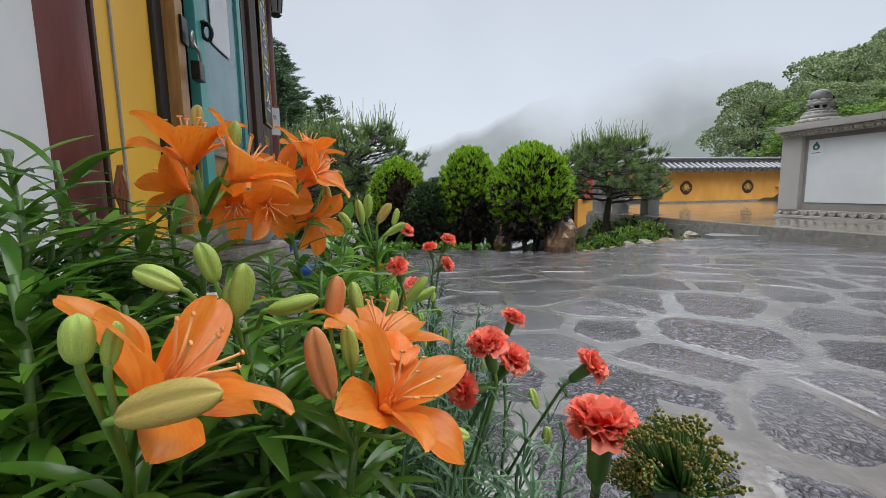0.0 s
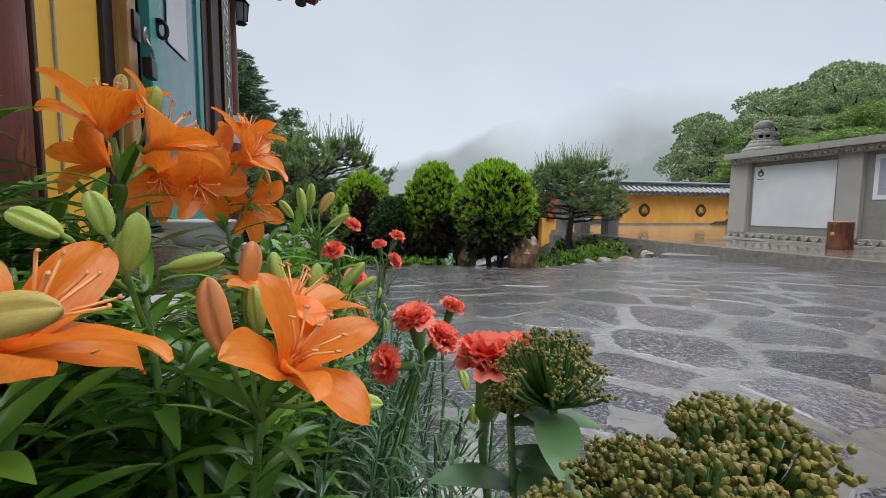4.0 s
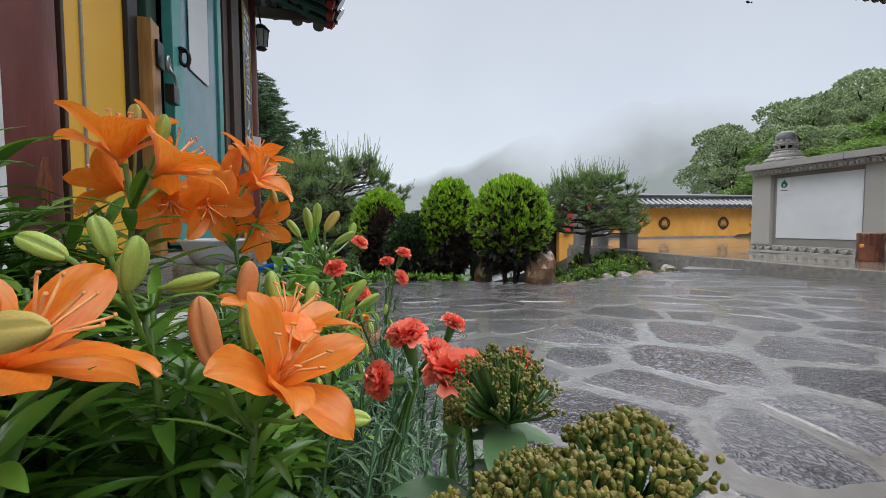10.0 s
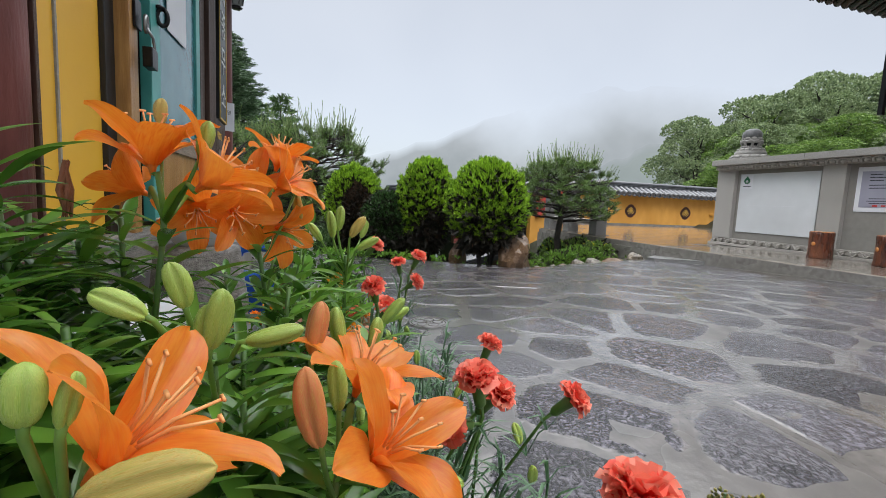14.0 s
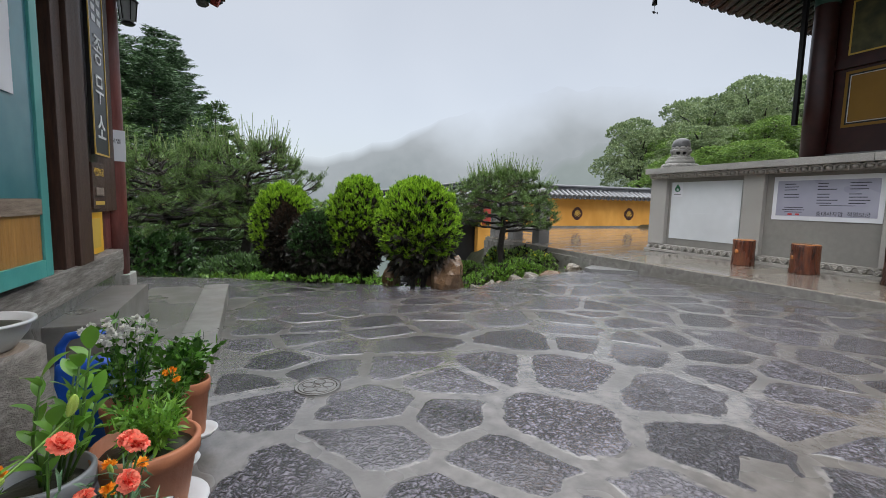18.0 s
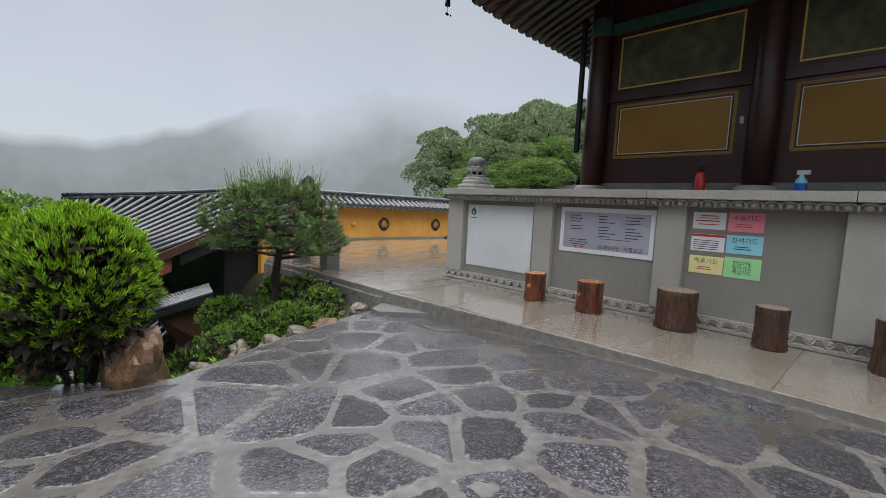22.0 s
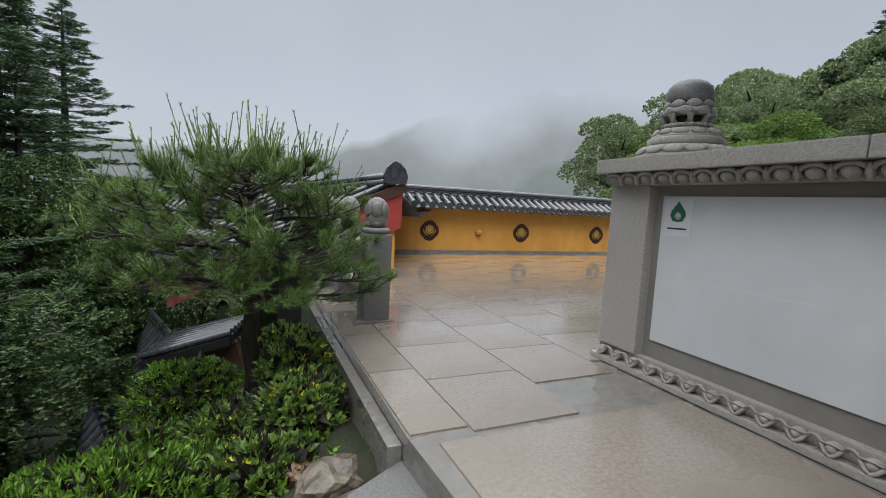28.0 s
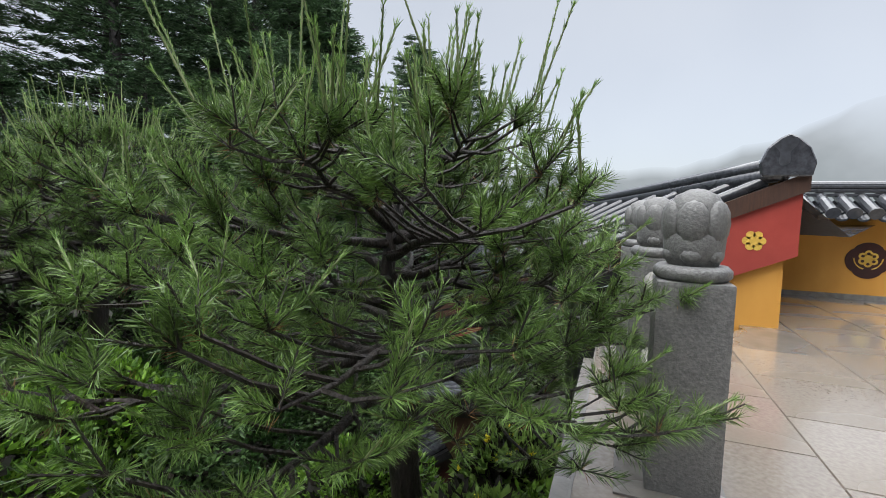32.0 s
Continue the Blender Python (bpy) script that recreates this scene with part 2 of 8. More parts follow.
def flagstone():
    """Rough chipped stone, dark and wet; a ragged film of cement lies over its rim and rain water stands on parts of it."""
    m = bpy.data.materials.new("wet_flagstone")
    m.use_nodes = True
    n, l = m.node_tree.nodes, m.node_tree.links
    b = n["Principled BSDF"]
    geo = n.new("ShaderNodeNewGeometry")

    def noise_at(scale, detail, rough=0.5):
        q = n.new("ShaderNodeTexNoise")
        q.inputs["Scale"].default_value, q.inputs["Detail"].default_value, q.inputs["Roughness"].default_value = scale, detail, rough
        l.new(geo.outputs["Position"], q.inputs["Vector"])
        return q

    def spread(src, a, z, lo=0.0, hi=1.0):
        q = n.new("ShaderNodeMapRange")
        q.interpolation_type = "SMOOTHSTEP"
        for key, v in (("From Min", a), ("From Max", z), ("To Min", lo), ("To Max", hi)):
            q.inputs[key].default_value = v
        l.new(src, q.inputs["Value"])
        return q.outputs[0]

    def calc(op, a, c, d=None):
        q = n.new("ShaderNodeMath")
        q.operation = op
        for k, v in enumerate((a, c, d)):
            if v is None:
                continue
            if isinstance(v, (int, float)):
                q.inputs[k].default_value = v
            else:
                l.new(v, q.inputs[k])
        return q.outputs[0]

    def blend(fac, a, c):
        q = n.new("ShaderNodeMix")
        q.data_type = "RGBA"
        l.new(fac, q.inputs["Factor"])
        for key, v in (("A", a), ("B", c)):
            if isinstance(v, tuple):
                q.inputs[key].default_value = v
            else:
                l.new(v, q.inputs[key])
        return q.outputs["Result"]

    lumps, grain, film, tone, smear = noise_at(17, 5, 0.6), noise_at(95, 3), noise_at(1.1, 5), noise_at(3.2, 4), noise_at(19, 4)
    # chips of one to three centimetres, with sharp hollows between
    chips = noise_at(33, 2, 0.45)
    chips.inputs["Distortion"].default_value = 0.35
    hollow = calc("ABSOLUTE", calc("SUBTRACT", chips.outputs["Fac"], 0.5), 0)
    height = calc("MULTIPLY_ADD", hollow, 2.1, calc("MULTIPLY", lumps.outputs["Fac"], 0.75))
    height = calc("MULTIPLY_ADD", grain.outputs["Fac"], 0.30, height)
    water = spread(film.outputs["Fac"], 0.44, 0.60)
    # ragged edge
    rim = n.new("ShaderNodeAttribute")
    rim.attribute_name = "rim"
    stone = spread(calc("MULTIPLY_ADD", tone.outputs["Fac"], 1.1, calc("MULTIPLY_ADD", smear.outputs["Fac"], 1.5, calc("MULTIPLY_ADD", rim.outputs["Fac"], 1.0, -1.5))), 0.06, 0.44)
    # Bump height drives the colour too: shade painted into hollows, chips paler.
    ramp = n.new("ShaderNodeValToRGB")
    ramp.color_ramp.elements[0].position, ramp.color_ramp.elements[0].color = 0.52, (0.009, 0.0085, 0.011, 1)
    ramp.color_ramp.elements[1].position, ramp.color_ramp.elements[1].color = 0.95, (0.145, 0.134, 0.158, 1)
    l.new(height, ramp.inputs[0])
    info, hsv = n.new("ShaderNodeObjectInfo"), n.new("ShaderNodeHueSaturation")
    l.new(spread(info.outputs["Random"], 0, 1, 0.6, 1.4), hsv.inputs["Value"])
    l.new(ramp.outputs[0], hsv.inputs["Color"])
    colour = blend(spread(tone.outputs["Fac"], 0.55, 0.75, 0.0, 0.55), hsv.outputs[0], (0.050, 0.042, 0.039, 1))
    colour = blend(calc("MULTIPLY", water, 0.6), colour, (0.072, 0.066, 0.072, 1))
    cement = blend(spread(lumps.outputs["Fac"], 0.35, 0.65), (0.092, 0.085, 0.080, 1), (0.165, 0.152, 0.143, 1))
    l.new(blend(stone, cement, colour), b.inputs["Base Color"])
    l.new(spread(water, 0, 1, 0.22, 0.10), b.inputs["Roughness"])
    b.inputs["Specular IOR Level"].default_value = 0.5
    bp = n.new("ShaderNodeBump")
    bp.inputs["Distance"].default_value = 0.032
    l.new(calc("MULTIPLY", spread(water, 0, 1, 1.0, 0.35), spread(stone, 0, 1, 0.12, 1.0)), bp.inputs["Strength"])
    l.new(height, bp.inputs["Height"])
    l.new(bp.outputs[0], b.inputs["Normal"])
    wave = n.new("ShaderNodeBump")
    wave.inputs["Distance"].default_value = 0.004
    l.new(calc("MULTIPLY", spread(water, 0, 1, 1.0, 0.06), spread(stone, 0, 1, 0.10, 1.0)), wave.inputs["Strength"])
    l.new(height, wave.inputs["Height"])
    l.new(wave.outputs[0], b.inputs["Coat Normal"])
    l.new(spread(water, 0, 1, 0.9, 1.0), b.inputs["Coat Weight"])
    b.inputs["Coat Roughness"].default_value, b.inputs["Coat IOR"].default_value = 0.26, 1.33
    return m


M = {
    "flag": flagstone(),
    "mortar": surf("wet_mortar", (0.095, 0.088, 0.082), (0.17, 0.157, 0.146), 11, (0.1, 0.4), 0.6, 30, c3=(0.082, 0.075, 0.068), big=1.3, wet=1.0, bdist=0.004, film=0.2),
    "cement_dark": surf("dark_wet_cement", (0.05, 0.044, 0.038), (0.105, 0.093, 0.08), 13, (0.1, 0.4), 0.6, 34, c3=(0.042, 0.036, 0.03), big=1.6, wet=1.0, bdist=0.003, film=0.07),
    "slab": surf("wet_granite_slab", (0.20, 0.172, 0.142), (0.275, 0.243, 0.208), 40, (0.14, 0.34), 0.08, 60, c3=(0.18, 0.15, 0.115), big=0.6, pick=0.07, wet=1.0, film=0.06, bdist=0.006),
    "granite": surf("grey_granite", (0.25, 0.24, 0.22), (0.40, 0.385, 0.36), 70, (0.55, 0.8), 0.35, 90, c3=(0.23, 0.22, 0.20), pick=0.06),
    "granite_dark": surf("dark_granite", (0.10, 0.10, 0.10), (0.20, 0.20, 0.195), 60, (0.3, 0.6), 0.5, 80, c3=(0.13, 0.13, 0.125)),
    "carved": surf("carved_granite", (0.27, 0.255, 0.23), (0.38, 0.36, 0.325), 50, (0.5, 0.75), 0.3, 80, c3=(0.19, 0.18, 0.16), pick=0.08),
    "render_grey": surf("grey_painted_render", (0.20, 0.19, 0.17), (0.225, 0.215, 0.195), 14, (0.6, 0.8), 0.08, 40),
    "concrete": surf("wet_concrete", (0.14, 0.135, 0.125), (0.23, 0.22, 0.205), 14, (0.12, 0.4), 0.2, 50, c3=(0.13, 0.118, 0.10), big=1.1, wet=1.0, film=0.07, bdist=0.006),
    "concrete_pale": surf("pale_damp_concrete", (0.155, 0.147, 0.134), (0.225, 0.215, 0.197), 9, (0.25, 0.5), 0.15, 60, c3=(0.13, 0.118, 0.102), big=1.3, wet=0.4, film=0.05, bdist=0.004),
    "ochre": surf("ochre_wall_paint", (0.56, 0.27, 0.045), (0.66, 0.335, 0.065), 3, (0.6, 0.85), 0.06, 30, c3=(0.52, 0.245, 0.04), stretch=(1, 1, 0.5)),
    "yellow": surf("yellow_panel_paint", (0.78, 0.43, 0.025), (0.86, 0.49, 0.035), 3, (0.35, 0.55), 0.06, 30, c3=(0.70, 0.38, 0.03)),
    # Panel yellow again, darkened to carry the shade under the temple eave.
    "yellow_eave_shade": surf("shaded_yellow_panel_paint", (0.27, 0.135, 0.010), (0.31, 0.16, 0.014), 3, (0.4, 0.6), 0.06, 30, c3=(0.245, 0.122, 0.010)),
    "maroon": surf("maroon_paint", (0.030, 0.007, 0.006), (0.052, 0.011, 0.009), 7, (0.3, 0.55), 0.12, 40, c3=(0.026, 0.007, 0.006)),
    "maroon_worn": surf("worn_maroon_paint", (0.10, 0.022, 0.018), (0.25, 0.075, 0.06), 10, (0.35, 0.65), 0.35, 60, c3=(0.055, 0.018, 0.015), stretch=(1, 1, 0.22), big=1.6),
    "red_board": surf("red_painted_board", (0.30, 0.035, 0.025), (0.36, 0.05, 0.035), 6, (0.5, 0.7), 0.1, 40),
    "teal": surf("teal_paint", (0.06, 0.30, 0.27), (0.09, 0.38, 0.34), 6, (0.3, 0.5), 0.08, 40, c3=(0.035, 0.18, 0.17)),
    "teal_pale": surf("glossy_teal_panel_paint", (0.035, 0.15, 0.18), (0.06, 0.20, 0.23), 5, (0.12, 0.22), 0.05, 30),
    "wood": surf("weathered_wood", (0.17, 0.12, 0.085), (0.30, 0.23, 0.17), 9, (0.5, 0.8), 0.5, 40, c3=(0.22, 0.18, 0.15), stretch=(6, 0.8, 6)),
    "wood_grey": surf("bleached_grey_timber", (0.13, 0.115, 0.10), (0.36, 0.335, 0.30), 11, (0.4, 0.7), 0.8, 34, c3=(0.10, 0.085, 0.07), big=1.6, stretch=(6, 0.7, 7)),
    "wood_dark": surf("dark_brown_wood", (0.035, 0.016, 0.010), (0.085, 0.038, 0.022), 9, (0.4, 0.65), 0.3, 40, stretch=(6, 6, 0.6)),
    "wood_warm": surf("varnished_wood", (0.30, 0.14, 0.035), (0.46, 0.24, 0.07), 9, (0.3, 0.5), 0.25, 40, stretch=(6, 6, 0.6)),
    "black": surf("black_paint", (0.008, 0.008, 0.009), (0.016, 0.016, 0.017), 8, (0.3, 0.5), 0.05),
    "iron": surf("black_iron", (0.012, 0.012, 0.013), (0.03, 0.028, 0.027), 20, (0.3, 0.5), 0.1, 60, metal=0.7),
    "steel": surf("worn_steel", (0.30, 0.30, 0.31), (0.42, 0.42, 0.42), 20, (0.25, 0.4), 0.05, 60, metal=0.9),
    "white": surf("white_board", (0.56, 0.58, 0.595), (0.62, 0.64, 0.655), 2, (0.3, 0.5), 0.02),
    "white_wall": surf("white_plaster", (0.70, 0.71, 0.72), (0.78, 0.79, 0.80), 3, (0.6, 0.8), 0.08),
    "paper": surf("paper", (0.62, 0.63, 0.66), (0.70, 0.71, 0.74), 3, (0.4, 0.6), 0.02),
    "lilac": surf("lilac_grey_print", (0.30, 0.30, 0.37), (0.36, 0.36, 0.43), 2, (0.25, 0.4), 0.01),
    "pink": surf("pink_paper", (0.70, 0.20, 0.27), (0.76, 0.25, 0.32), 3, (0.4, 0.6), 0.02),
    "cyan": surf("light_blue_paper", (0.22, 0.55, 0.66), (0.27, 0.62, 0.72), 3, (0.4, 0.6), 0.02),
    "lime": surf("light_green_paper", (0.28, 0.62, 0.28), (0.33, 0.68, 0.33), 3, (0.4, 0.6), 0.02),
    "cream": surf("cream_yellow_paper", (0.66, 0.60, 0.26), (0.72, 0.66, 0.32), 3, (0.4, 0.6), 0.02),
    "ink": surf("dark_print", (0.02, 0.02, 0.03), (0.04, 0.04, 0.05), 5, (0.5, 0.6), 0),
    "ink_red": surf("red_print", (0.45, 0.03, 0.03), (0.5, 0.05, 0.05), 5, (0.5, 0.6), 0),
    "ink_green": surf("green_print", (0.01, 0.12, 0.05), (0.02, 0.16, 0.07), 5, (0.5, 0.6), 0),
    "white_ink": surf("white_lettering", (0.75, 0.75, 0.75), (0.8, 0.8, 0.8), 5, (0.4, 0.6), 0),
    "gold": surf("gold_paint", (0.60, 0.38, 0.06), (0.68, 0.45, 0.09), 6, (0.35, 0.5), 0.05),
    "tile": surf("black_roof_tile", (0.022, 0.024, 0.029), (0.065, 0.069, 0.080), 20, (0.2, 0.4), 0.12, 40, c3=(0.035, 0.038, 0.045), pick=0.2, wet=1.0, film=0.12),
    "rafter": surf("painted_rafter", (0.03, 0.075, 0.055), (0.075, 0.05, 0.035), 14, (0.5, 0.7), 0.1, c3=(0.11, 0.03, 0.02)),
    "rafter_green": surf("green_painted_beam", (0.015, 0.055, 0.04), (0.03, 0.09, 0.065), 10, (0.5, 0.7), 0.1),
    "mural": surf("faded_landscape_mural", (0.04, 0.042, 0.018), (0.14, 0.125, 0.05), 4, (0.4, 0.6), 0.05, c3=(0.03, 0.036, 0.024), big=1.6),
    "bark_log": surf("red_brown_log_bark", (0.03, 0.011, 0.007), (0.17, 0.042, 0.016), 12, (0.2, 0.45), 1.0, 26, c3=(0.22, 0.07, 0.022), pick=0.25, stretch=(2.5, 2.5, 0.5), bdist=0.02, big=2.5),
    "bark_dark": surf("dark_log_bark", (0.010, 0.005, 0.004), (0.13, 0.046, 0.020), 16, (0.2, 0.45), 1.0, 26, c3=(0.035, 0.018, 0.012), pick=0.2, stretch=(2.5, 2.5, 0.5), bdist=0.03, big=3.5),
    "log_top": surf("cut_log_end", (0.40, 0.14, 0.035), (0.58, 0.25, 0.075), 14, (0.2, 0.4), 0.2, 50, c3=(0.22, 0.10, 0.05), pick=0.2, big=3),
    "bark": surf("pine_bark", (0.009, 0.007, 0.006), (0.032, 0.022, 0.018), 14, (0.4, 0.7), 1.0, 30, c3=(0.008, 0.007, 0.006), stretch=(2, 2, 0.6), bdist=0.02),
    "soil": surf("mossy_soil", (0.014, 0.016, 0.007), (0.03, 0.028, 0.013), 9, (0.5, 0.8), 0.8, 20, c3=(0.016, 0.028, 0.008)),
    "boulder": surf("brown_boulder", (0.055, 0.032, 0.018), (0.21, 0.125, 0.068), 5, (0.2, 0.5), 1.0, 14, c3=(0.06, 0.04, 0.028), big=2.0, bdist=0.03),
    "rock": surf("grey_brown_rock", (0.05, 0.042, 0.032), (0.16, 0.135, 0.10), 7, (0.2, 0.5), 0.9, 18, c3=(0.10, 0.085, 0.065), big=2.0, pick=0.25, bdist=0.02),
    "terracotta": surf("terracotta", (0.38, 0.13, 0.06), (0.46, 0.18, 0.085), 9, (0.5, 0.75), 0.15, 60, c3=(0.34, 0.14, 0.08), big=4),
    "grey_pot": surf("grey_plastic_pot", (0.16, 0.17, 0.18), (0.20, 0.21, 0.22), 6, (0.35, 0.5), 0.05),
    "white_pot": surf("white_plastic_planter", (0.50, 0.51, 0.52), (0.60, 0.61, 0.62), 5, (0.3, 0.5), 0.04, c3=(0.42, 0.43, 0.42)),
    "blue": surf("blue_plastic", (0.01, 0.08, 0.45), (0.015, 0.11, 0.55), 5, (0.25, 0.4), 0.03),
    "extinguisher": surf("red_steel", (0.40, 0.015, 0.015), (0.48, 0.025, 0.02), 5, (0.2, 0.3), 0.02),
    "glass": surf("lamp_glass", (0.35, 0.37, 0.38), (0.42, 0.44, 0.45), 5, (0.05, 0.1), 0),
    "thuja": leafy("thuja_foliage", (0.03, 0.10, 0.006), (0.36, 0.60, 0.035), 0.5, 0.3, 7),
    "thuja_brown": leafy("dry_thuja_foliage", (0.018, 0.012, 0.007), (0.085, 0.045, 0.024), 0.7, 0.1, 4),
    # Near-black leaves: the shade inside the crowns, put into the colour.
    "crown_shade": leafy("thuja_inner_foliage", (0.004, 0.005, 0.002), (0.020, 0.015, 0.008), 0.7, 0.05),
    "yew": leafy("dark_shrub_foliage", (0.010, 0.032, 0.007), (0.045, 0.115, 0.022), 0.45, 0.15),
    "needle": leafy("pine_needles", (0.018, 0.044, 0.010), (0.185, 0.31, 0.072), 0.35, 0.2, 2.2),
    "needle_tip": leafy("young_pine_shoots", (0.07, 0.16, 0.03), (0.30, 0.46, 0.13), 0.4, 0.2),
    "needle_dry": leafy("dry_pine_needles", (0.10, 0.04, 0.015), (0.30, 0.15, 0.06), 0.6, 0.1),
    "candle": leafy("pine_candles", (0.09, 0.13, 0.04), (0.22, 0.26, 0.12), 0.6, 0.1),
    "fir_light": leafy("light_conifer_foliage", (0.012, 0.032, 0.010), (0.10, 0.19, 0.05), 0.55, 0.2, 0.5),
    "fir": leafy("fir_foliage", (0.010, 0.030, 0.014), (0.105, 0.19, 0.08), 0.6, 0.15, 0.9),
    # Paler and greyer than the leaves: the slope's mist is in the colour.
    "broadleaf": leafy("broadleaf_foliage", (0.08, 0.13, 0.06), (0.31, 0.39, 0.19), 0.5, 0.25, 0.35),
    # Darkened copy: forest shade below the court is put into the green.
    "broadleaf_shade": leafy("shaded_broadleaf_foliage", (0.008, 0.022, 0.007), (0.085, 0.16, 0.04), 0.5, 0.2, 0.7),
    "broadleaf_light": leafy("light_broadleaf_foliage", (0.06, 0.13, 0.025), (0.24, 0.37, 0.08), 0.5, 0.3, 0.35),
    "juniper": leafy("juniper_foliage", (0.02, 0.065, 0.006), (0.17, 0.32, 0.03), 0.5, 0.2, 3),
    "leaf": leafy("lily_leaves", (0.012, 0.050, 0.006), (0.12, 0.29, 0.038), 0.22, 0.28, 6),
    "leaf_light": leafy("young_leaves", (0.08, 0.22, 0.02), (0.24, 0.46, 0.06), 0.35, 0.3, 6),
    "leaf_broad": leafy("paddle_leaves", (0.07, 0.21, 0.022), (0.22, 0.45, 0.06), 0.35, 0.3, 9),
    "leaf_grey": leafy("carnation_leaves", (0.04, 0.10, 0.045), (0.15, 0.28, 0.14), 0.35, 0.2, 8),
    "petal": petal_paint("orange_lily_petal", (0.93, 0.17, 0.012), (1.0, 0.30, 0.028), (0.95, 0.38, 0.07)),
    "bud_amber": surf("amber_lily_bud", (0.50, 0.33, 0.07), (0.62, 0.46, 0.13), 30, (0.25, 0.4), 0.3, 90, c3=(0.42, 0.40, 0.08), big=16, subsurface=0.1, stretch=(1, 1, 0.3)),
    "bud": surf("green_lily_bud", (0.24, 0.40, 0.05), (0.50, 0.62, 0.15), 30, (0.25, 0.4), 0.25, 80, c3=(0.36, 0.44, 0.08), big=9, subsurface=0.1, pick=0.1, stretch=(1, 1, 0.25)),
    "bud_orange": surf("ripe_lily_bud", (0.62, 0.17, 0.06), (0.62, 0.36, 0.10), 30, (0.3, 0.45), 0.25, 80, c3=(0.70, 0.22, 0.10), big=9, subsurface=0.1, stretch=(1, 1, 0.25)),
    "stamen": surf("pale_orange_stamen", (0.88, 0.36, 0.12), (0.92, 0.48, 0.18), 20, (0.4, 0.5), 0),
    "stem_light": surf("light_green_stalk", (0.10, 0.22, 0.03), (0.20, 0.34, 0.06), 24, (0.35, 0.5), 0.05),
    "stem": surf("green_stem", (0.05, 0.13, 0.02), (0.11, 0.21, 0.04), 20, (0.35, 0.5), 0.05),
    "dead": surf("withered_petal", (0.16, 0.05, 0.025), (0.30, 0.11, 0.05), 20, (0.5, 0.7), 0.5, 60),
    "carn": leafy("coral_carnation_petal", (0.86, 0.022, 0.020), (1.0, 0.12, 0.075), 0.5, 0.3, 30),
    "carn_edge": leafy("pale_petal_edge", (0.95, 0.12, 0.075), (1.0, 0.40, 0.27), 0.5, 0.3, 30),
    "sedum": leafy("stonecrop_buds", (0.07, 0.12, 0.015), (0.36, 0.36, 0.07), 0.5, 0.25, 60),
    "sedum_tip": leafy("stonecrop_bud_tips", (0.13, 0.14, 0.02), (0.36, 0.27, 0.075), 0.5, 0.25, 60),
    "sedum_leaf": leafy("stonecrop_leaves", (0.035, 0.10, 0.035), (0.14, 0.27, 0.11), 0.3, 0.25, 12),
    "marigold": leafy("marigold_petal", (0.85, 0.22, 0.01), (0.95, 0.45, 0.02), 0.5, 0.25, 30),
    "daisy": leafy("white_petal", (0.60, 0.60, 0.55), (0.75, 0.75, 0.70), 0.5, 0.25, 30),
    "yellow_flower": leafy("yellow_petal", (0.80, 0.66, 0.02), (0.95, 0.85, 0.06), 0.5, 0.25, 30),
}


# ---------------------------------------------------------------- making things
def thing(name, label, category, group="", at=(0, 0, 0), rz=0.0):
    ob = new(name)
    ob.empty_display_size = 0.1
    ob.matrix_world = pose(*at, 0, 0, rz)
    return tagged(ob, label, category, group)


def finish(name, me, material, parent=None, label="", smooth=False):
    me.materials.append(M[material] if isinstance(material, str) else material)
    if smooth:
        me.polygons.foreach_set("use_smooth", [True] * len(me.polygons))
    ob = new(name, me)
    if parent is not None:
        ob.parent = parent
    if label:
        ob["label"] = label
    return ob


def part(name, bm, material, parent=None, label="", smooth=False):
    me = bpy.data.meshes.new(name)
    bmesh.ops.recalc_face_normals(bm, faces=bm.faces)
    bm.to_mesh(me)
    bm.free()
    return finish(name, me, material, parent, label, smooth)


def raw(name, verts, faces, material, parent=None, label="", smooth=False):
    me = bpy.data.meshes.new(name)
    me.from_pydata([tuple(v) for v in verts], [], faces)
    me.update()
    return finish(name, me, material, parent, label, smooth)


def arr_mesh(name, V, F, material, parent=None, label="", smooth=False):
    """A mesh from arrays: V is n x 3, F is m x 3 or m x 4."""
    V, F = np.asarray(V, np.float32), np.asarray(F, np.int32)
    me = bpy.data.meshes.new(name)
    k = F.shape[1]
    me.vertices.add(len(V))
    me.vertices.foreach_set("co", V.ravel())
    me.loops.add(F.size)
    me.loops.foreach_set("vertex_index", F.ravel())
    me.polygons.add(len(F))
    me.polygons.foreach_set("loop_start", np.arange(0, F.size, k, dtype=np.int32))
    me.update(calc_edges=True)
    return finish(name, me, material, parent, label, smooth)


def bm_box(bm, lo, hi, bevel=0.0):
    lo, hi = Vector(lo), Vector(hi)
    vs = bmesh.ops.create_cube(bm, size=1.0)["verts"]
    for v in vs:
        v.co = Vector([lo[i] + (v.co[i] + 0.5) * (hi[i] - lo[i]) for i in range(3)])
    if bevel:
        es = list({e for v in vs for e in v.link_edges})
        bmesh.ops.bevel(bm, geom=es, offset=bevel, segments=2, affect="EDGES", profile=0.7)
    return bm


def box(name, lo, hi, material, parent=None, bevel=0.008, label=""):
    return part(name, bm_box(bmesh.new(), lo, hi, bevel), material, parent, label)


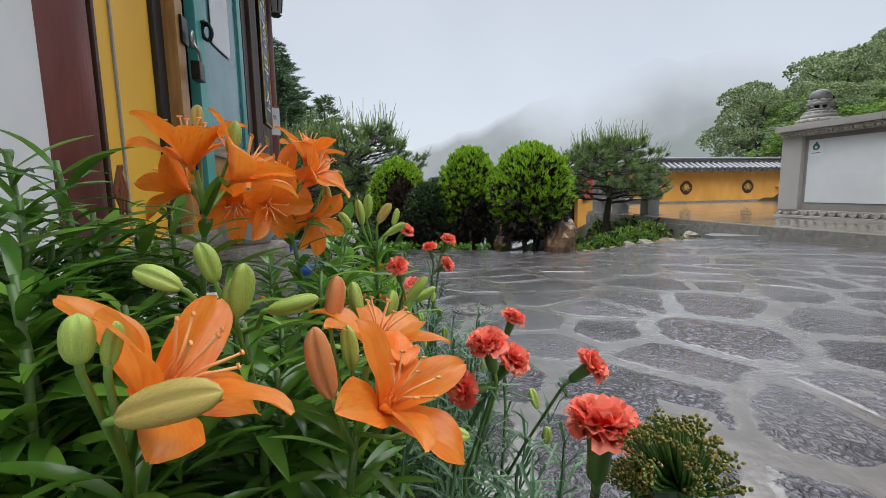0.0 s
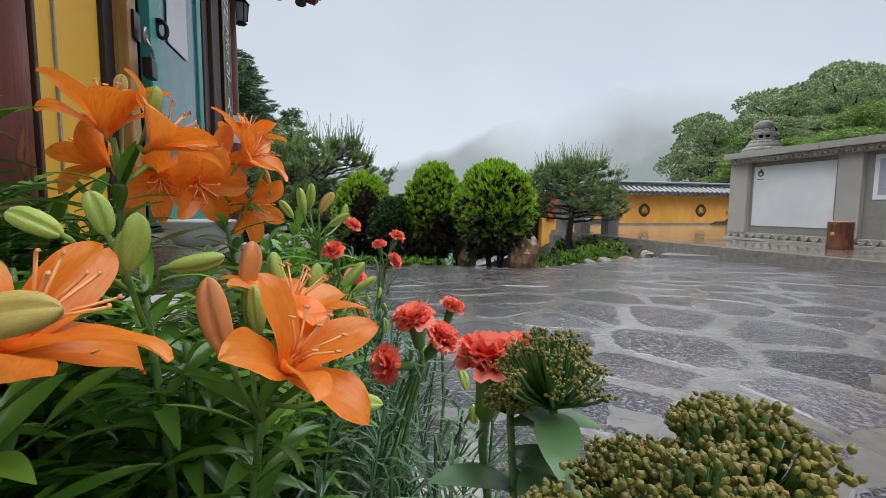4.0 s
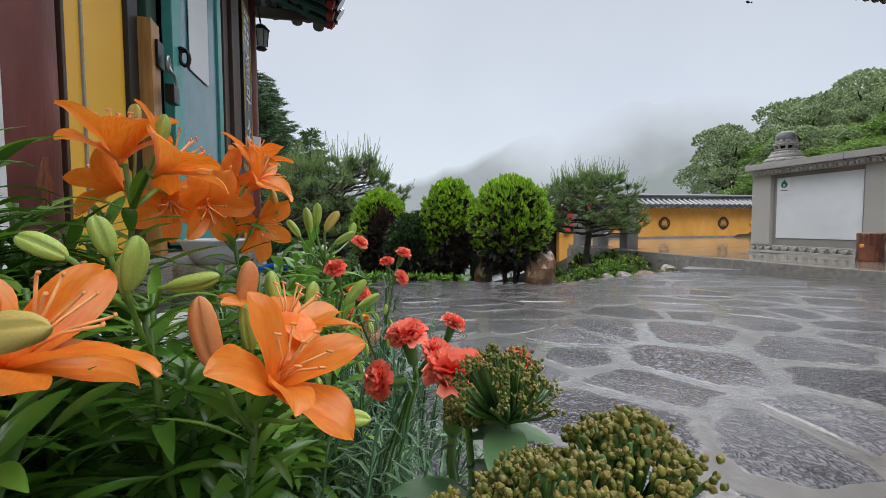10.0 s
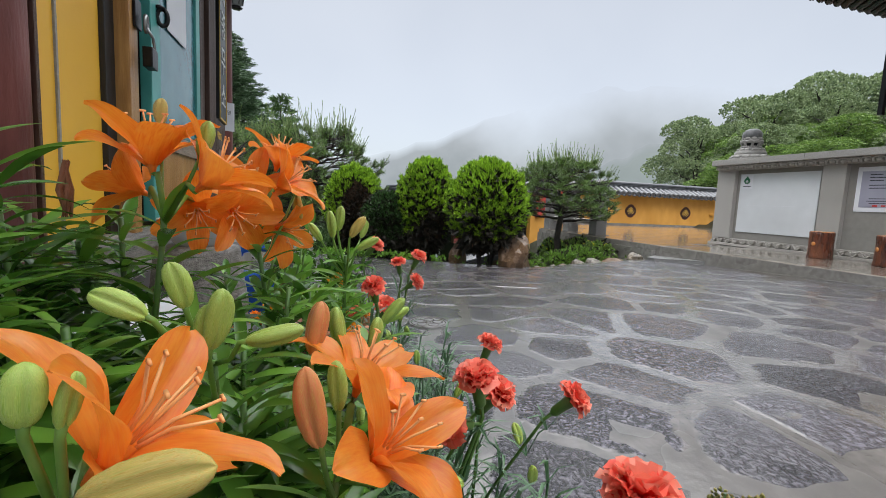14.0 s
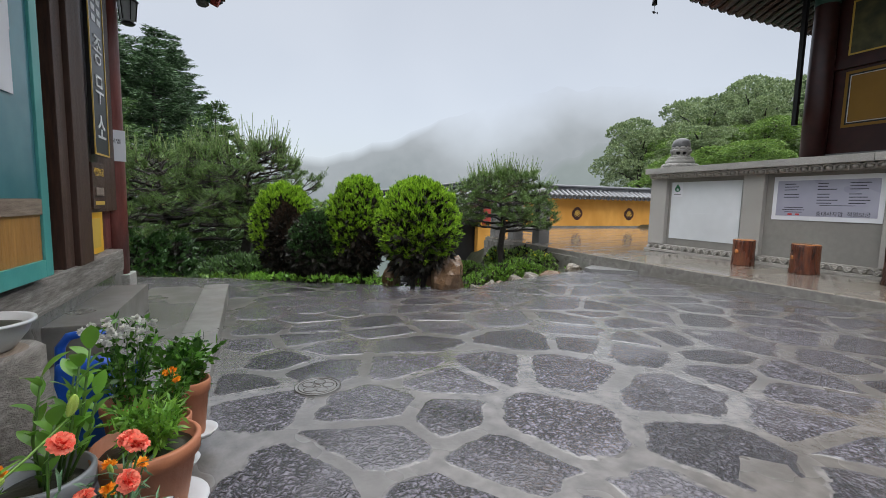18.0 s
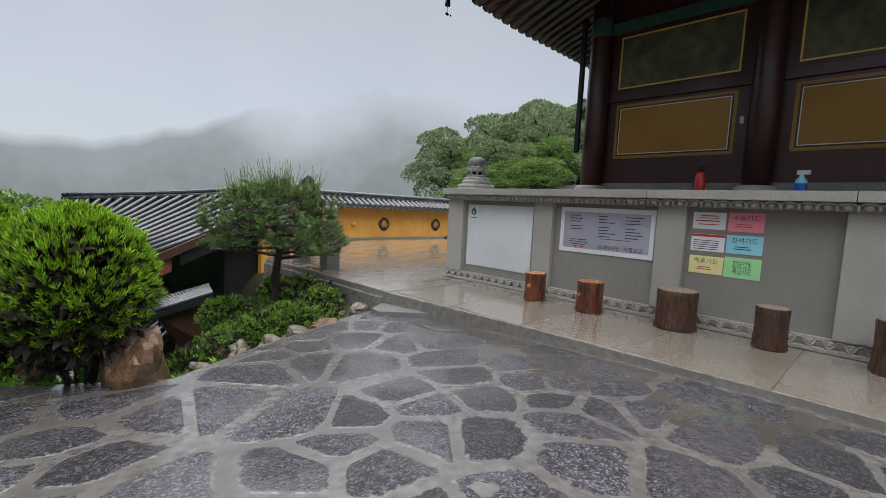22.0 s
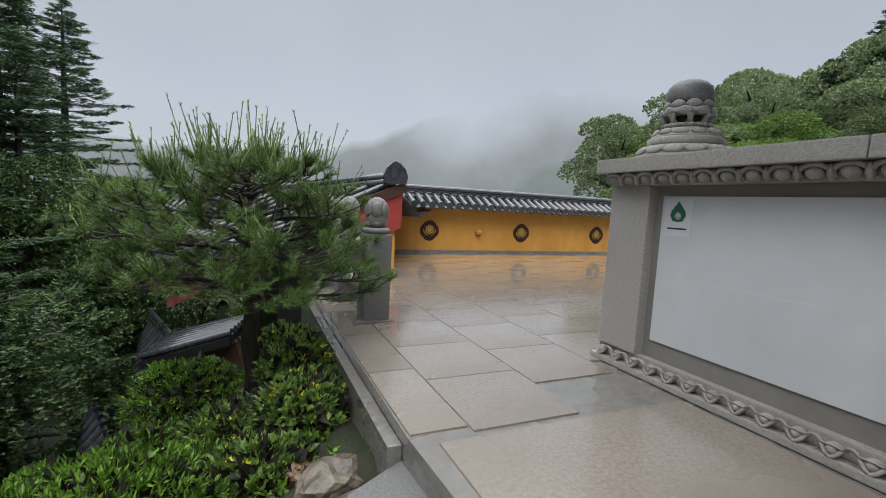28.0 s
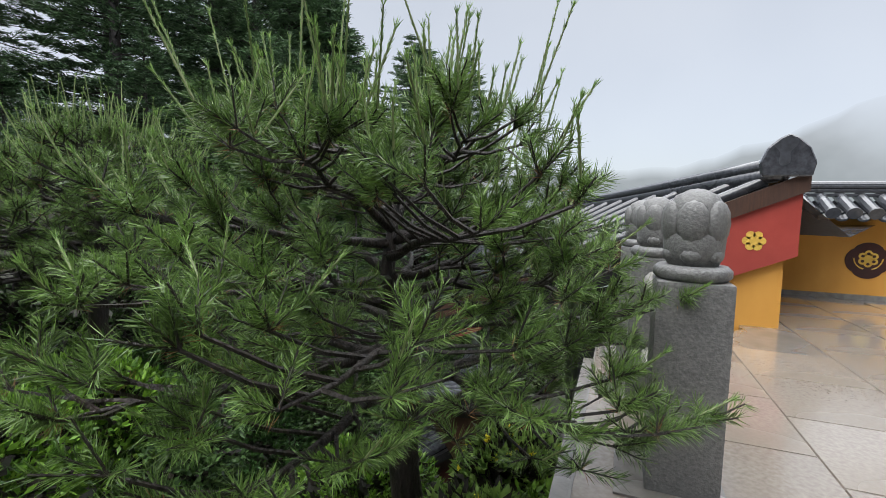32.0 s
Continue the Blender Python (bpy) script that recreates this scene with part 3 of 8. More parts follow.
def lathe(name, profile, material, parent=None, at=(0, 0, 0), seg=24, label="", wob=0.0):
    """A turned shape from (radius, height) pairs."""
    V, F = [], []
    rnd = random.Random(len(profile) * 7 + seg)
    for r, z in profile:
        for k in range(seg):
            a = 2 * math.pi * k / seg
            w = 1 + wob * (rnd.random() - 0.5)
            V.append((at[0] + r * w * math.cos(a), at[1] + r * w * math.sin(a), at[2] + z))
    for i in range(len(profile) - 1):
        for k in range(seg):
            j = (k + 1) % seg
            F.append((i * seg + k, i * seg + j, (i + 1) * seg + j, (i + 1) * seg + k))
    n = (len(profile) - 1) * seg
    F.append(tuple(range(seg - 1, -1, -1)))
    F.append(tuple(n + k for k in range(seg)))
    return raw(name, V, F, material, parent, label, True)


def tube_data(points, radii, seg=6):
    """Vertices and quads of a tube along points."""
    pts = [Vector(p) for p in points]
    V, F = [], []
    side = Vector((0.3, 0.9, 0.2))
    for i, p in enumerate(pts):
        d = (pts[min(i + 1, len(pts) - 1)] - pts[max(i - 1, 0)]).normalized()
        u = d.cross(side)
        u = (u if u.length > 1e-4 else d.cross(Vector((1, 0, 0)))).normalized()
        v = d.cross(u)
        for k in range(seg):
            a = 2 * math.pi * k / seg
            V.append(p + radii[i] * (math.cos(a) * u + math.sin(a) * v))
    for i in range(len(pts) - 1):
        for k in range(seg):
            j = (k + 1) % seg
            F.append((i * seg + k, i * seg + j, (i + 1) * seg + j, (i + 1) * seg + k))
    return V, F


class Heap:
    """Gathers vertices and quads of many small pieces for one mesh."""

    def __init__(self):
        self.V, self.F, self.n = [], [], 0

    def add(self, V, F):
        self.F.extend(tuple(i + self.n for i in f) for f in F)
        self.V.extend(V)
        self.n += len(V)

    def tube(self, points, radii, seg=6):
        V, F = tube_data(points, radii, seg)
        n = len(V)
        F.append(tuple(range(seg - 1, -1, -1)))
        F.append(tuple(range(n - seg, n)))
        self.add(V, F)

    def box(self, lo, hi):
        (x0, y0, z0), (x1, y1, z1) = lo, hi
        self.add([(x0, y0, z0), (x1, y0, z0), (x1, y1, z0), (x0, y1, z0), (x0, y0, z1), (x1, y0, z1), (x1, y1, z1), (x0, y1, z1)],
                 [(3, 2, 1, 0), (4, 5, 6, 7), (0, 1, 5, 4), (1, 2, 6, 5), (2, 3, 7, 6), (3, 0, 4, 7)])

    def out(self, name, material, parent=None, label="", smooth=False):
        return raw(name, self.V, self.F, material, parent, label, smooth)


def cyl(name, a, b, r, material, parent=None, seg=12, label="", r2=None):
    h = Heap()
    h.tube([a, b], [r, r if r2 is None else r2], seg)
    return h.out(name, material, parent, label, False)


# ---------------------------------------------------------------- ground, pavement, platform
def step_smooth(a, b, t):
    t = min(1.0, max(0.0, (t - a) / (b - a)))
    return t * t * (3 - 2 * t)


def court_z(x, y):
    return 0.03 - 0.042 * max(0.0, y - 3.0) - 0.10 * step_smooth(1.6, 0.5, y)


COURT = [(-0.6, -6.0), (7.3, -6.0), (7.25, 2.0), (7.15, 5.0), (7.06, 7.75), (6.3, 7.5), (5.2, 7.0), (4.4, 6.66), (4.0, 6.45), (3.4, 6.12), (2.4, 6.75), (1.6, 7.35), (0.2, 8.4), (-1.7, 9.3), (-4.0, 9.6), (-4.0, 6.3), (-0.6, 6.3)]


def inside(x, y, poly):
    hit = False
    for (x0, y0), (x1, y1) in zip(poly, poly[1:] + poly[:1]):
        if (y0 > y) != (y1 > y) and x < (x1 - x0) * (y - y0) / (y1 - y0) + x0:
            hit = not hit
    return hit


def away(x, y, poly):
    """The distance to the outline of poly."""
    best = 1e9
    for (x0, y0), (x1, y1) in zip(poly, poly[1:] + poly[:1]):
        dx, dy = x1 - x0, y1 - y0
        t = max(0.0, min(1.0, ((x - x0) * dx + (y - y0) * dy) / (dx * dx + dy * dy)))
        best = min(best, math.hypot(x - x0 - t * dx, y - y0 - t * dy))
    return best


PLATFORM = [(7.3, -6.0), (12.0, -6.0), (12.0, 8.4), (22.0, 8.4), (22.0, 17.4), (8.6, 17.4), (8.6, 14.1), (7.0, 12.6), (7.0, 7.6), (7.15, 5.0), (7.25, 2.0)]


def land_z(x, y):
    """The hillside: level under court and platform, then falling away to the valley and rising to the woods at the side."""
    if inside(x, y, COURT) or inside(x, y, PLATFORM) or x < -0.4 and y < 9.6:
        return -0.45
    d = min(away(x, y, COURT), away(x, y, PLATFORM))
    z = -0.28 - 0.85 * step_smooth(0.0, 2.2, d) - 0.42 * max(0.0, d - 4.8) - 0.02 * max(0, d - 8) ** 1.5
    z = max(z, -45.0)
    if x > 14:
        z += 0.35 * min(30.0, x - 14) * step_smooth(14, 22, x)
    z -= 3.0 * step_smooth(10.6, 13.0, y) * step_smooth(7.4, 6.4, x) * step_smooth(-1, 2, x)
    z -= 1.8 * step_smooth(4.95, 4.2, x) * step_smooth(7.7, 9.0, y) * step_smooth(2.6, 3.4, x)
    if x < 1:
        z += 0.5 * min(25.0, 1 - x) * step_smooth(1, -10, x)
    return z + 0.15 * noise.noise((x * 0.7, y * 0.7, 3.1)) + (0.8 * noise.noise((x * 0.12, y * 0.12, 7.0)) if d > 6 else 0)


def build_ground():
    xs = np.unique(np.concatenate([np.linspace(-1200, -60, 12), np.linspace(-60, -8, 27), np.linspace(-8, 12, 68), np.linspace(12, 60, 30), np.linspace(60, 1200, 12)]))
    ys = np.unique(np.concatenate([np.linspace(-1200, -30, 10), np.linspace(-30, 3, 16), np.linspace(3, 16, 48), np.linspace(16, 70, 30), np.linspace(70, 1200, 12)]))
    V = [(x, y, land_z(x, y)) for y in ys for x in xs]
    w = len(xs)
    F = [(j * w + i, j * w + i + 1, (j + 1) * w + i + 1, (j + 1) * w + i) for j in range(len(ys) - 1) for i in range(w - 1)]
    tagged(raw("ground", V, F, "soil", None, "", True), "dark wet soil hillside falling into a valley", "ground", kind="structure")


build_ground()


def clip_half(poly, px, py, nx, ny):
    out = []
    for (x0, y0), (x1, y1) in zip(poly, poly[1:] + poly[:1]):
        d0, d1 = (x0 - px) * nx + (y0 - py) * ny, (x1 - px) * nx + (y1 - py) * ny
        if d0 <= 0:
            out.append((x0, y0))
        if (d0 < 0) != (d1 < 0) and abs(d0 - d1) > 1e-9:
            t = d0 / (d0 - d1)
            out.append((x0 + t * (x1 - x0), y0 + t * (y1 - y0)))
    return out


def build_pavement():
    rnd = random.Random(11)
    bm = bmesh.new()
    top = [bm.verts.new((x, y, court_z(x, y))) for x, y in COURT]
    low = [bm.verts.new((x, y, court_z(x, y) - 0.35)) for x, y in COURT]
    n = len(COURT)
    for i in range(n):
        bm.faces.new((top[i], top[(i + 1) % n], low[(i + 1) % n], low[i]))
    face = bm.faces.new(top)
    bmesh.ops.triangulate(bm, faces=[face])
    for cut in np.concatenate([np.arange(0.4, 1.75, 0.15), np.arange(3.0, 9.5, 0.5)]):
        bmesh.ops.bisect_plane(bm, geom=bm.verts[:] + bm.edges[:] + bm.faces[:], plane_co=(0, cut, 0), plane_no=(0, 1, 0))
    for v in bm.verts:
        if v.co.z > court_z(v.co.x, v.co.y) - 0.2:
            v.co.z = court_z(v.co.x, v.co.y)
    pavement = tagged(part("pavement", bm, "mortar"), "wet crazy paving court with wide pale mortar joints", "pavement", kind="structure")
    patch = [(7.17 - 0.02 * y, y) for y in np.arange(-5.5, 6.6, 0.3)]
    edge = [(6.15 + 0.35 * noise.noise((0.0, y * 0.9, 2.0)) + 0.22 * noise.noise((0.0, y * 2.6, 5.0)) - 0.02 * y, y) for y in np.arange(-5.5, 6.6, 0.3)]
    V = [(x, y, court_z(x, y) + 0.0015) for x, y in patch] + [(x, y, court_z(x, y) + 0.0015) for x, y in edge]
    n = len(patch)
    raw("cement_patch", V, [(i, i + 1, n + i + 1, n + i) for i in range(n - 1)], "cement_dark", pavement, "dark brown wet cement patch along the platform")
    pts = []
    size = 0.62
    for j in range(-8, 24):
        for i in range(-5, 17):
            x = (i + 0.5 * (j % 2) + rnd.uniform(-0.42, 0.42)) * size * 1.0
            y = (j + rnd.uniform(-0.42, 0.42)) * size * 0.72
            if rnd.random() < (0.34 if y > 4.6 and x > 2.4 else 0.08):
                continue
            pts.append((x, y))
    keep = []
    inner = [(x, y) for x, y in pts if inside(x, y, COURT) and y > -2.2 and not (x < 0.36 and y < 6.4)]
    for x, y in inner:
        cell = [(x - 0.68, y - 0.6), (x + 0.68, y - 0.6), (x + 0.68, y + 0.6), (x - 0.68, y + 0.6)]
        joint = rnd.uniform(0.020, 0.046)
        for qx, qy in pts:
            d = math.hypot(qx - x, qy - y)
            if 1e-6 < d < 1.9:
                nx, ny = (qx - x) / d, (qy - y) / d
                cell = clip_half(cell, x + nx * (d / 2 - joint), y + ny * (d / 2 - joint), nx, ny)
        for (ax, ay), (bx, by) in zip(COURT, COURT[1:] + COURT[:1]):
            if away(x, y, [(ax, ay), (bx, by)]) < 0.9:
                L = math.hypot(bx - ax, by - ay)
                nx, ny = (by - ay) / L, -(bx - ax) / L
                if (x - ax) * nx + (y - ay) * ny < 0:
                    cell = clip_half(cell, ax - nx * 0.05, ay - ny * 0.05, nx, ny)
        if y < 6.4:
            cell = clip_half(cell, 0.36, y, -1, 0)
        if len(cell) < 3:
            continue
        area = 0.5 * abs(sum(a[0] * b[1] - b[0] * a[1] for a, b in zip(cell, cell[1:] + cell[:1])))
        if area < 0.03:
            continue
        keep.append(((x, y), cell))
    for (x, y), cell in keep:
        soft = []
        for (ax, ay), (bx, by) in zip(cell, cell[1:] + cell[:1]):
            c = rnd.uniform(0.07, 0.2)
            soft += [(ax + c * (bx - ax), ay + c * (by - ay)), (bx - c * (bx - ax), by - c * (by - ay))]
        ring = []
        for (ax, ay), (bx, by) in zip(soft, soft[1:] + soft[:1]):
            k = max(1, int(math.hypot(bx - ax, by - ay) / 0.032))
            for q in range(k):
                px, py = ax + (bx - ax) * q / k, ay + (by - ay) * q / k
                d = 0.03 * noise.noise((px * 8, py * 8, 1.5)) + 0.02 * noise.noise((px * 28, py * 28, 4.5))
                L = math.hypot(px - x, py - y) + 1e-6
                d *= min(1.0, (L / 0.3) ** 2)
                ring.append((px + (px - x) / L * d, py + (py - y) / L * d))
        up = 0.0035 + rnd.uniform(-0.001, 0.0015)
        smear = rnd.uniform(0.80, 0.90)
        n = len(ring)
        V = [(px - x, py - y, court_z(px, py) - 0.012) for px, py in ring]
        V += [(px - x, py - y, court_z(px, py) - 0.001) for px, py in ring]
        V += [((px - x) * smear, (py - y) * smear, court_z(px, py) + up) for px, py in ring]
        F = [(i, (i + 1) % n, n + (i + 1) % n, n + i) for i in range(n)] + [(n + i, n + (i + 1) % n, 2 * n + (i + 1) % n, 2 * n + i) for i in range(n)]
        V.append((0, 0, court_z(x, y) + up + 0.001))
        F += [(2 * n + i, 2 * n + (i + 1) % n, 3 * n) for i in range(n)]
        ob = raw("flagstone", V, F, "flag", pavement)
        rim = ob.data.attributes.new("rim", "FLOAT", "POINT")
        rim.data.foreach_set("value", [0.0] * (2 * n) + [1.0] * (n + 1))
        ob.location = (x, y, 0)
    return pavement


def build_platform():
    z = 0.12
    bm = bmesh.new()
    n = len(PLATFORM)
    top = [bm.verts.new((x, y, z - 0.012)) for x, y in PLATFORM]
    low = [bm.verts.new((x, y, -1.2)) for x, y in PLATFORM]
    for i in range(n):
        bm.faces.new((top[i], top[(i + 1) % n], low[(i + 1) % n], low[i]))
    face = bm.faces.new(top)
    bmesh.ops.triangulate(bm, faces=[face])
    platform = tagged(part("floor", bm, "concrete"), "raised stone platform with wet granite paving slabs", "floor", kind="structure")
    rnd = random.Random(5)

    def slab(x0, y0, x1, y1):
        g = 0.003
        V = [(x0 + g, y0 + g, z - 0.012), (x1 - g, y0 + g, z - 0.012), (x1 - g, y1 - g, z - 0.012), (x0 + g, y1 - g, z - 0.012)]
        V += [(x0 + g + 0.004, y0 + g + 0.004, z), (x1 - g - 0.004, y0 + g + 0.004, z), (x1 - g - 0.004, y1 - g - 0.004, z), (x0 + g + 0.004, y1 - g - 0.004, z)]
        cx, cy = (x0 + x1) / 2, (y0 + y1) / 2
        V = [(a - cx, b - cy, c) for a, b, c in V]
        ob = raw("paving_slab", V, [(4, 5, 6, 7), (0, 1, 5, 4), (1, 2, 6, 5), (2, 3, 7, 6), (3, 0, 4, 7)], "slab", platform)
        ob.location = (cx, cy, 0)

    # edge course
    y = 7.62
    while y < 12.5:
        L = min(1.05, 12.55 - y)
        slab(7.01, y, 7.42, y + L)
        y += L
    # walkway before the wall
    y = -5.9
    while y < 7.5:
        x0 = 7.30 - 0.024 * max(0, y)
        y1 = min(y + 1.35, 7.49)
        slab(x0, y, 9.2, y1)
        y += 1.35
    # terrace
    for j in range(12):
        for i in range(17):
            x, yy = 7.42 + 0.85 * i, 7.55 + 0.85 * j - (0.3 if i % 2 else 0)
            if x + 0.85 < 22 and yy + 0.85 < 17.0 and yy > 7.49 and (yy > 8.3 or x < 8.3) and not (x < 8.7 and yy > 12.4):
                slab(x, yy, x + 0.85, yy + 0.85)
    # wedge step at the corner
    wedge = raw("stone_step", [(6.55, 7.22, -0.30), (7.06, 6.55, -0.30), (7.06, 7.75, -0.30), (6.62, 7.5, -0.30), (6.55, 7.22, -0.09), (7.06, 6.55, -0.05), (7.06, 7.75, -0.09), (6.62, 7.5, -0.10)],
                [(3, 2, 1, 0), (4, 5, 6, 7), (0, 1, 5, 4), (1, 2, 6, 5), (2, 3, 7, 6), (3, 0, 4, 7)], "granite_dark")
    tagged(wedge, "low wedge-shaped wet stone step beside the platform", "step")
    return platform


# ---------------------------------------------------------------- stone wall under the temple
WALL_X, WALL_Y = 9.4, 8.5


def build_stone_wall():
    wall = tagged(box("wall_stone", (WALL_X, -6.0, 0.1), (WALL_X + 0.35, WALL_Y - 0.06, 1.80), "render_grey", None, 0.004), "grey rendered retaining wall with granite piers and coping", "wall", kind="structure")
    box("end_wall", (WALL_X + 0.35, WALL_Y - 0.40, 0.1), (22.0, WALL_Y - 0.06, 1.80), "render_grey", wall, 0.004)
    for y0, y1 in ((8.06, 8.5), (5.88, 6.27), (3.69, 4.09), (1.53, 1.97), (-0.6, -0.2), (-2.8, -2.4)):
        box("pier", (WALL_X - 0.10, y0, 0.28), (WALL_X + 0.2, y1, 1.80), "granite", wall, 0.012)
    # coping stones
    ys = [8.53, 6.5, 4.2, 1.9, -0.4, -2.7, -5.0, -6.0]
    for y1, y0 in zip(ys, ys[1:]):
        bm = bm_box(bmesh.new(), (WALL_X - 0.29, y0 + 0.003, 1.905), (WALL_X + 2.3, y1 - 0.003, 2.03), 0.012)
        part("coping_stone", bm, "granite", wall)
    box("coping_stone", (WALL_X + 2.31, WALL_Y - 0.7, 1.905), (22.0, WALL_Y + 0.03, 2.03), "granite", wall, 0.012)
    # lotus moulding under the coping and along the foot
    def petal_mesh(name, w, h, d, up):
        bm = bmesh.new()
        bmesh.ops.create_uvsphere(bm, u_segments=10, v_segments=6, radius=0.5)
        for v in bm.verts:
            v.co = Vector((v.co.x * d, v.co.y * w, v.co.z * h))
            if (v.co.z > 0) == up:
                v.co.y *= 1 + 0.25 * abs(v.co.z) / h
        me = bpy.data.meshes.new(name)
        bm.to_mesh(me)
        bm.free()
        me.materials.append(M["carved"])
        me.polygons.foreach_set("use_smooth", [True] * len(me.polygons))
        return me

    box("moulding", (WALL_X - 0.17, -6.0, 1.80), (WALL_X + 0.3, WALL_Y - 0.03, 1.905), "carved", wall, 0.01)
    box("moulding", (WALL_X + 0.3, WALL_Y - 0.5, 1.80), (22.0, WALL_Y - 0.03, 1.905), "carved", wall, 0.01)
    upper = petal_mesh("lotus_petal", 0.105, 0.088, 0.12, True)
    scroll = Heap()
    y = WALL_Y - 0.12
    while y > -0.4:
        ob = new("lotus_petal", upper)
        ob.parent, ob.location = wall, (WALL_X - 0.185, y, 1.848)
        scroll.tube([(WALL_X - 0.20 - 0.03 * math.sin(a), y + 0.082 * math.cos(a), 1.845 + 0.05 * math.sin(a)) for a in np.linspace(-0.6, 3.74, 11)], [0.007, 0.011, 0.014, 0.016, 0.017, 0.017, 0.017, 0.016, 0.014, 0.011, 0.007], 6)
        scroll.tube([(WALL_X - 0.19, y - 0.089, 1.80), (WALL_X - 0.215, y - 0.089, 1.84), (WALL_X - 0.225, y - 0.089, 1.89)], [0.016, 0.022, 0.012], 6)
        y -= 0.178
    scroll.out("carved_scrolls", "carved", wall, "", True)["kind"] = "stuff"
    box("plinth", (WALL_X - 0.15, -6.0, 0.115), (WALL_X + 0.05, WALL_Y + 0.05, 0.17), "carved", wall, 0.01)
    box("plinth", (WALL_X + 0.05, WALL_Y - 0.3, 0.115), (22.0, WALL_Y + 0.05, 0.17), "carved", wall, 0.01)
    box("plinth", (WALL_X - 0.07, -6.0, 0.17), (WALL_X + 0.05, WALL_Y + 0.02, 0.28), "carved", wall, 0.012)
    lower = petal_mesh("lotus_boss", 0.098, 0.085, 0.11, False)
    y = WALL_Y - 0.06
    while y > -0.4:
        ob = new("lotus_boss", lower)
        ob.parent, ob.location = wall, (WALL_X - 0.09, y, 0.215)
        y -= 0.19
    h = Heap()
    pts = [(WALL_X - 0.125 - 0.012 * math.cos(2 * math.pi * q / 16), WALL_Y - 0.06 - 0.19 * q / 16, 0.218 - 0.043 * math.cos(2 * math.pi * q / 16)) for q in range(-4, 16 * 47)]
    h.tube(pts, [0.013] * len(pts), 6)
    h.tube([(a, b - 0.095, 0.445 - c) for a, b, c in pts if 0.445 - c > 0.236], [0.008] * len([1 for p in pts if 0.445 - p[2] > 0.236]), 4)
    h.out("carved_scrolls", "carved", wall, "", True)["kind"] = "stuff"
    return wall


def build_finial():
    f = thing("stone_finial", "carved grey granite lotus-bud finial on the wall coping", "finial", at=(9.62, 8.02, 2.03))
    f.scale = (0.95, 0.95, 1.13)

    def petals(n, r, z, size, turn=0.0, lean=0.0):
        bm0 = bmesh.new()
        bmesh.ops.create_uvsphere(bm0, u_segments=8, v_segments=6, radius=1.0)
        for v in bm0.verts:
            v.co = Vector((v.co.x * size[0], v.co.y * size[1] * (1 - 0.25 * v.co.z), v.co.z * size[2]))
        me = bpy.data.meshes.new("petal")
        bm0.to_mesh(me)
        bm0.free()
        me.materials.append(M["granite"])
        me.polygons.foreach_set("use_smooth", [True] * len(me.polygons))
        for k in range(n):
            a = 2 * math.pi * (k + turn) / n
            ob = new("petal", me)
            ob.parent = f
            ob.matrix_local = Matrix.Translation((r * math.cos(a), r * math.sin(a), z)) @ Matrix.Rotation(a, 4, "Z") @ Matrix.Rotation(lean, 4, "Y")

    lathe("base", [(0.43, 0.0), (0.43, 0.025), (0.40, 0.035), (0.34, 0.10), (0.32, 0.105)], "granite", f, seg=32)
    petals(14, 0.385, 0.062, (0.026, 0.080, 0.045), 0, -0.85)
    petals(14, 0.37, 0.075, (0.02, 0.05, 0.035), 0.5, -0.85)
    lathe("disc", [(0.32, 0.105), (0.325, 0.12), (0.325, 0.155), (0.31, 0.165)], "granite", f, seg=32)
    lathe("upper_cup", [(0.30, 0.165), (0.29, 0.18), (0.22, 0.235), (0.20, 0.24)], "granite", f, seg=32)
    petals(12, 0.262, 0.205, (0.022, 0.066, 0.036), 0, -0.8)
    lathe("bead_ring", [(0.19, 0.24), (0.205, 0.25), (0.205, 0.265), (0.19, 0.275)], "carved", f)
    petals(22, 0.2, 0.258, (0.02, 0.028, 0.018))
    # Black core added to paint the shade in the cut-outs.
    lathe("openwork_core", [(0.13, 0.275), (0.13, 0.355)], "black", f)
    for k in range(8):
        a = 2 * math.pi * k / 8
        h = Heap()
        h.tube([(0.17 * math.cos(a), 0.17 * math.sin(a), 0.27), (0.185 * math.cos(a), 0.185 * math.sin(a), 0.31), (0.205 * math.cos(a), 0.205 * math.sin(a), 0.35)], [0.035, 0.022, 0.04], 8)
        h.out("openwork_leg", "granite", f, "", True)
    lathe("collar", [(0.19, 0.335), (0.225, 0.35), (0.228, 0.365), (0.20, 0.385), (0.19, 0.42)], "granite", f, seg=32)
    petals(9, 0.212, 0.362, (0.022, 0.072, 0.034), 0.3, 0.25)
    petals(9, 0.19, 0.415, (0.022, 0.07, 0.032), 0.8, 0.1)
    lathe("bud", [(0.19, 0.43), (0.202, 0.46), (0.20, 0.51), (0.18, 0.555), (0.14, 0.59), (0.08, 0.612), (0.01, 0.62)], "granite_dark", f, seg=32)
    return f


# ---------------------------------------------------------------- writing
def letters(name, text, size, material, parent, m, depth=0.002, align="CENTER"):
    cu = bpy.data.curves.new(name, "FONT")
    cu.body, cu.size, cu.extrude, cu.align_x, cu.align_y = text, size, depth, align, "CENTER"
    cu.resolution_u = 3
    tmp = bpy.data.objects.new("tmp", cu)
    scene.collection.objects.link(tmp)
    me = bpy.data.meshes.new_from_object(tmp.evaluated_get(bpy.context.evaluated_depsgraph_get()))
    bpy.data.objects.remove(tmp)
    bpy.data.curves.remove(cu)
    me.name = name
    me.materials.clear()
    ob = finish(name, me, material, parent)
    ob.matrix_local = m
    return ob


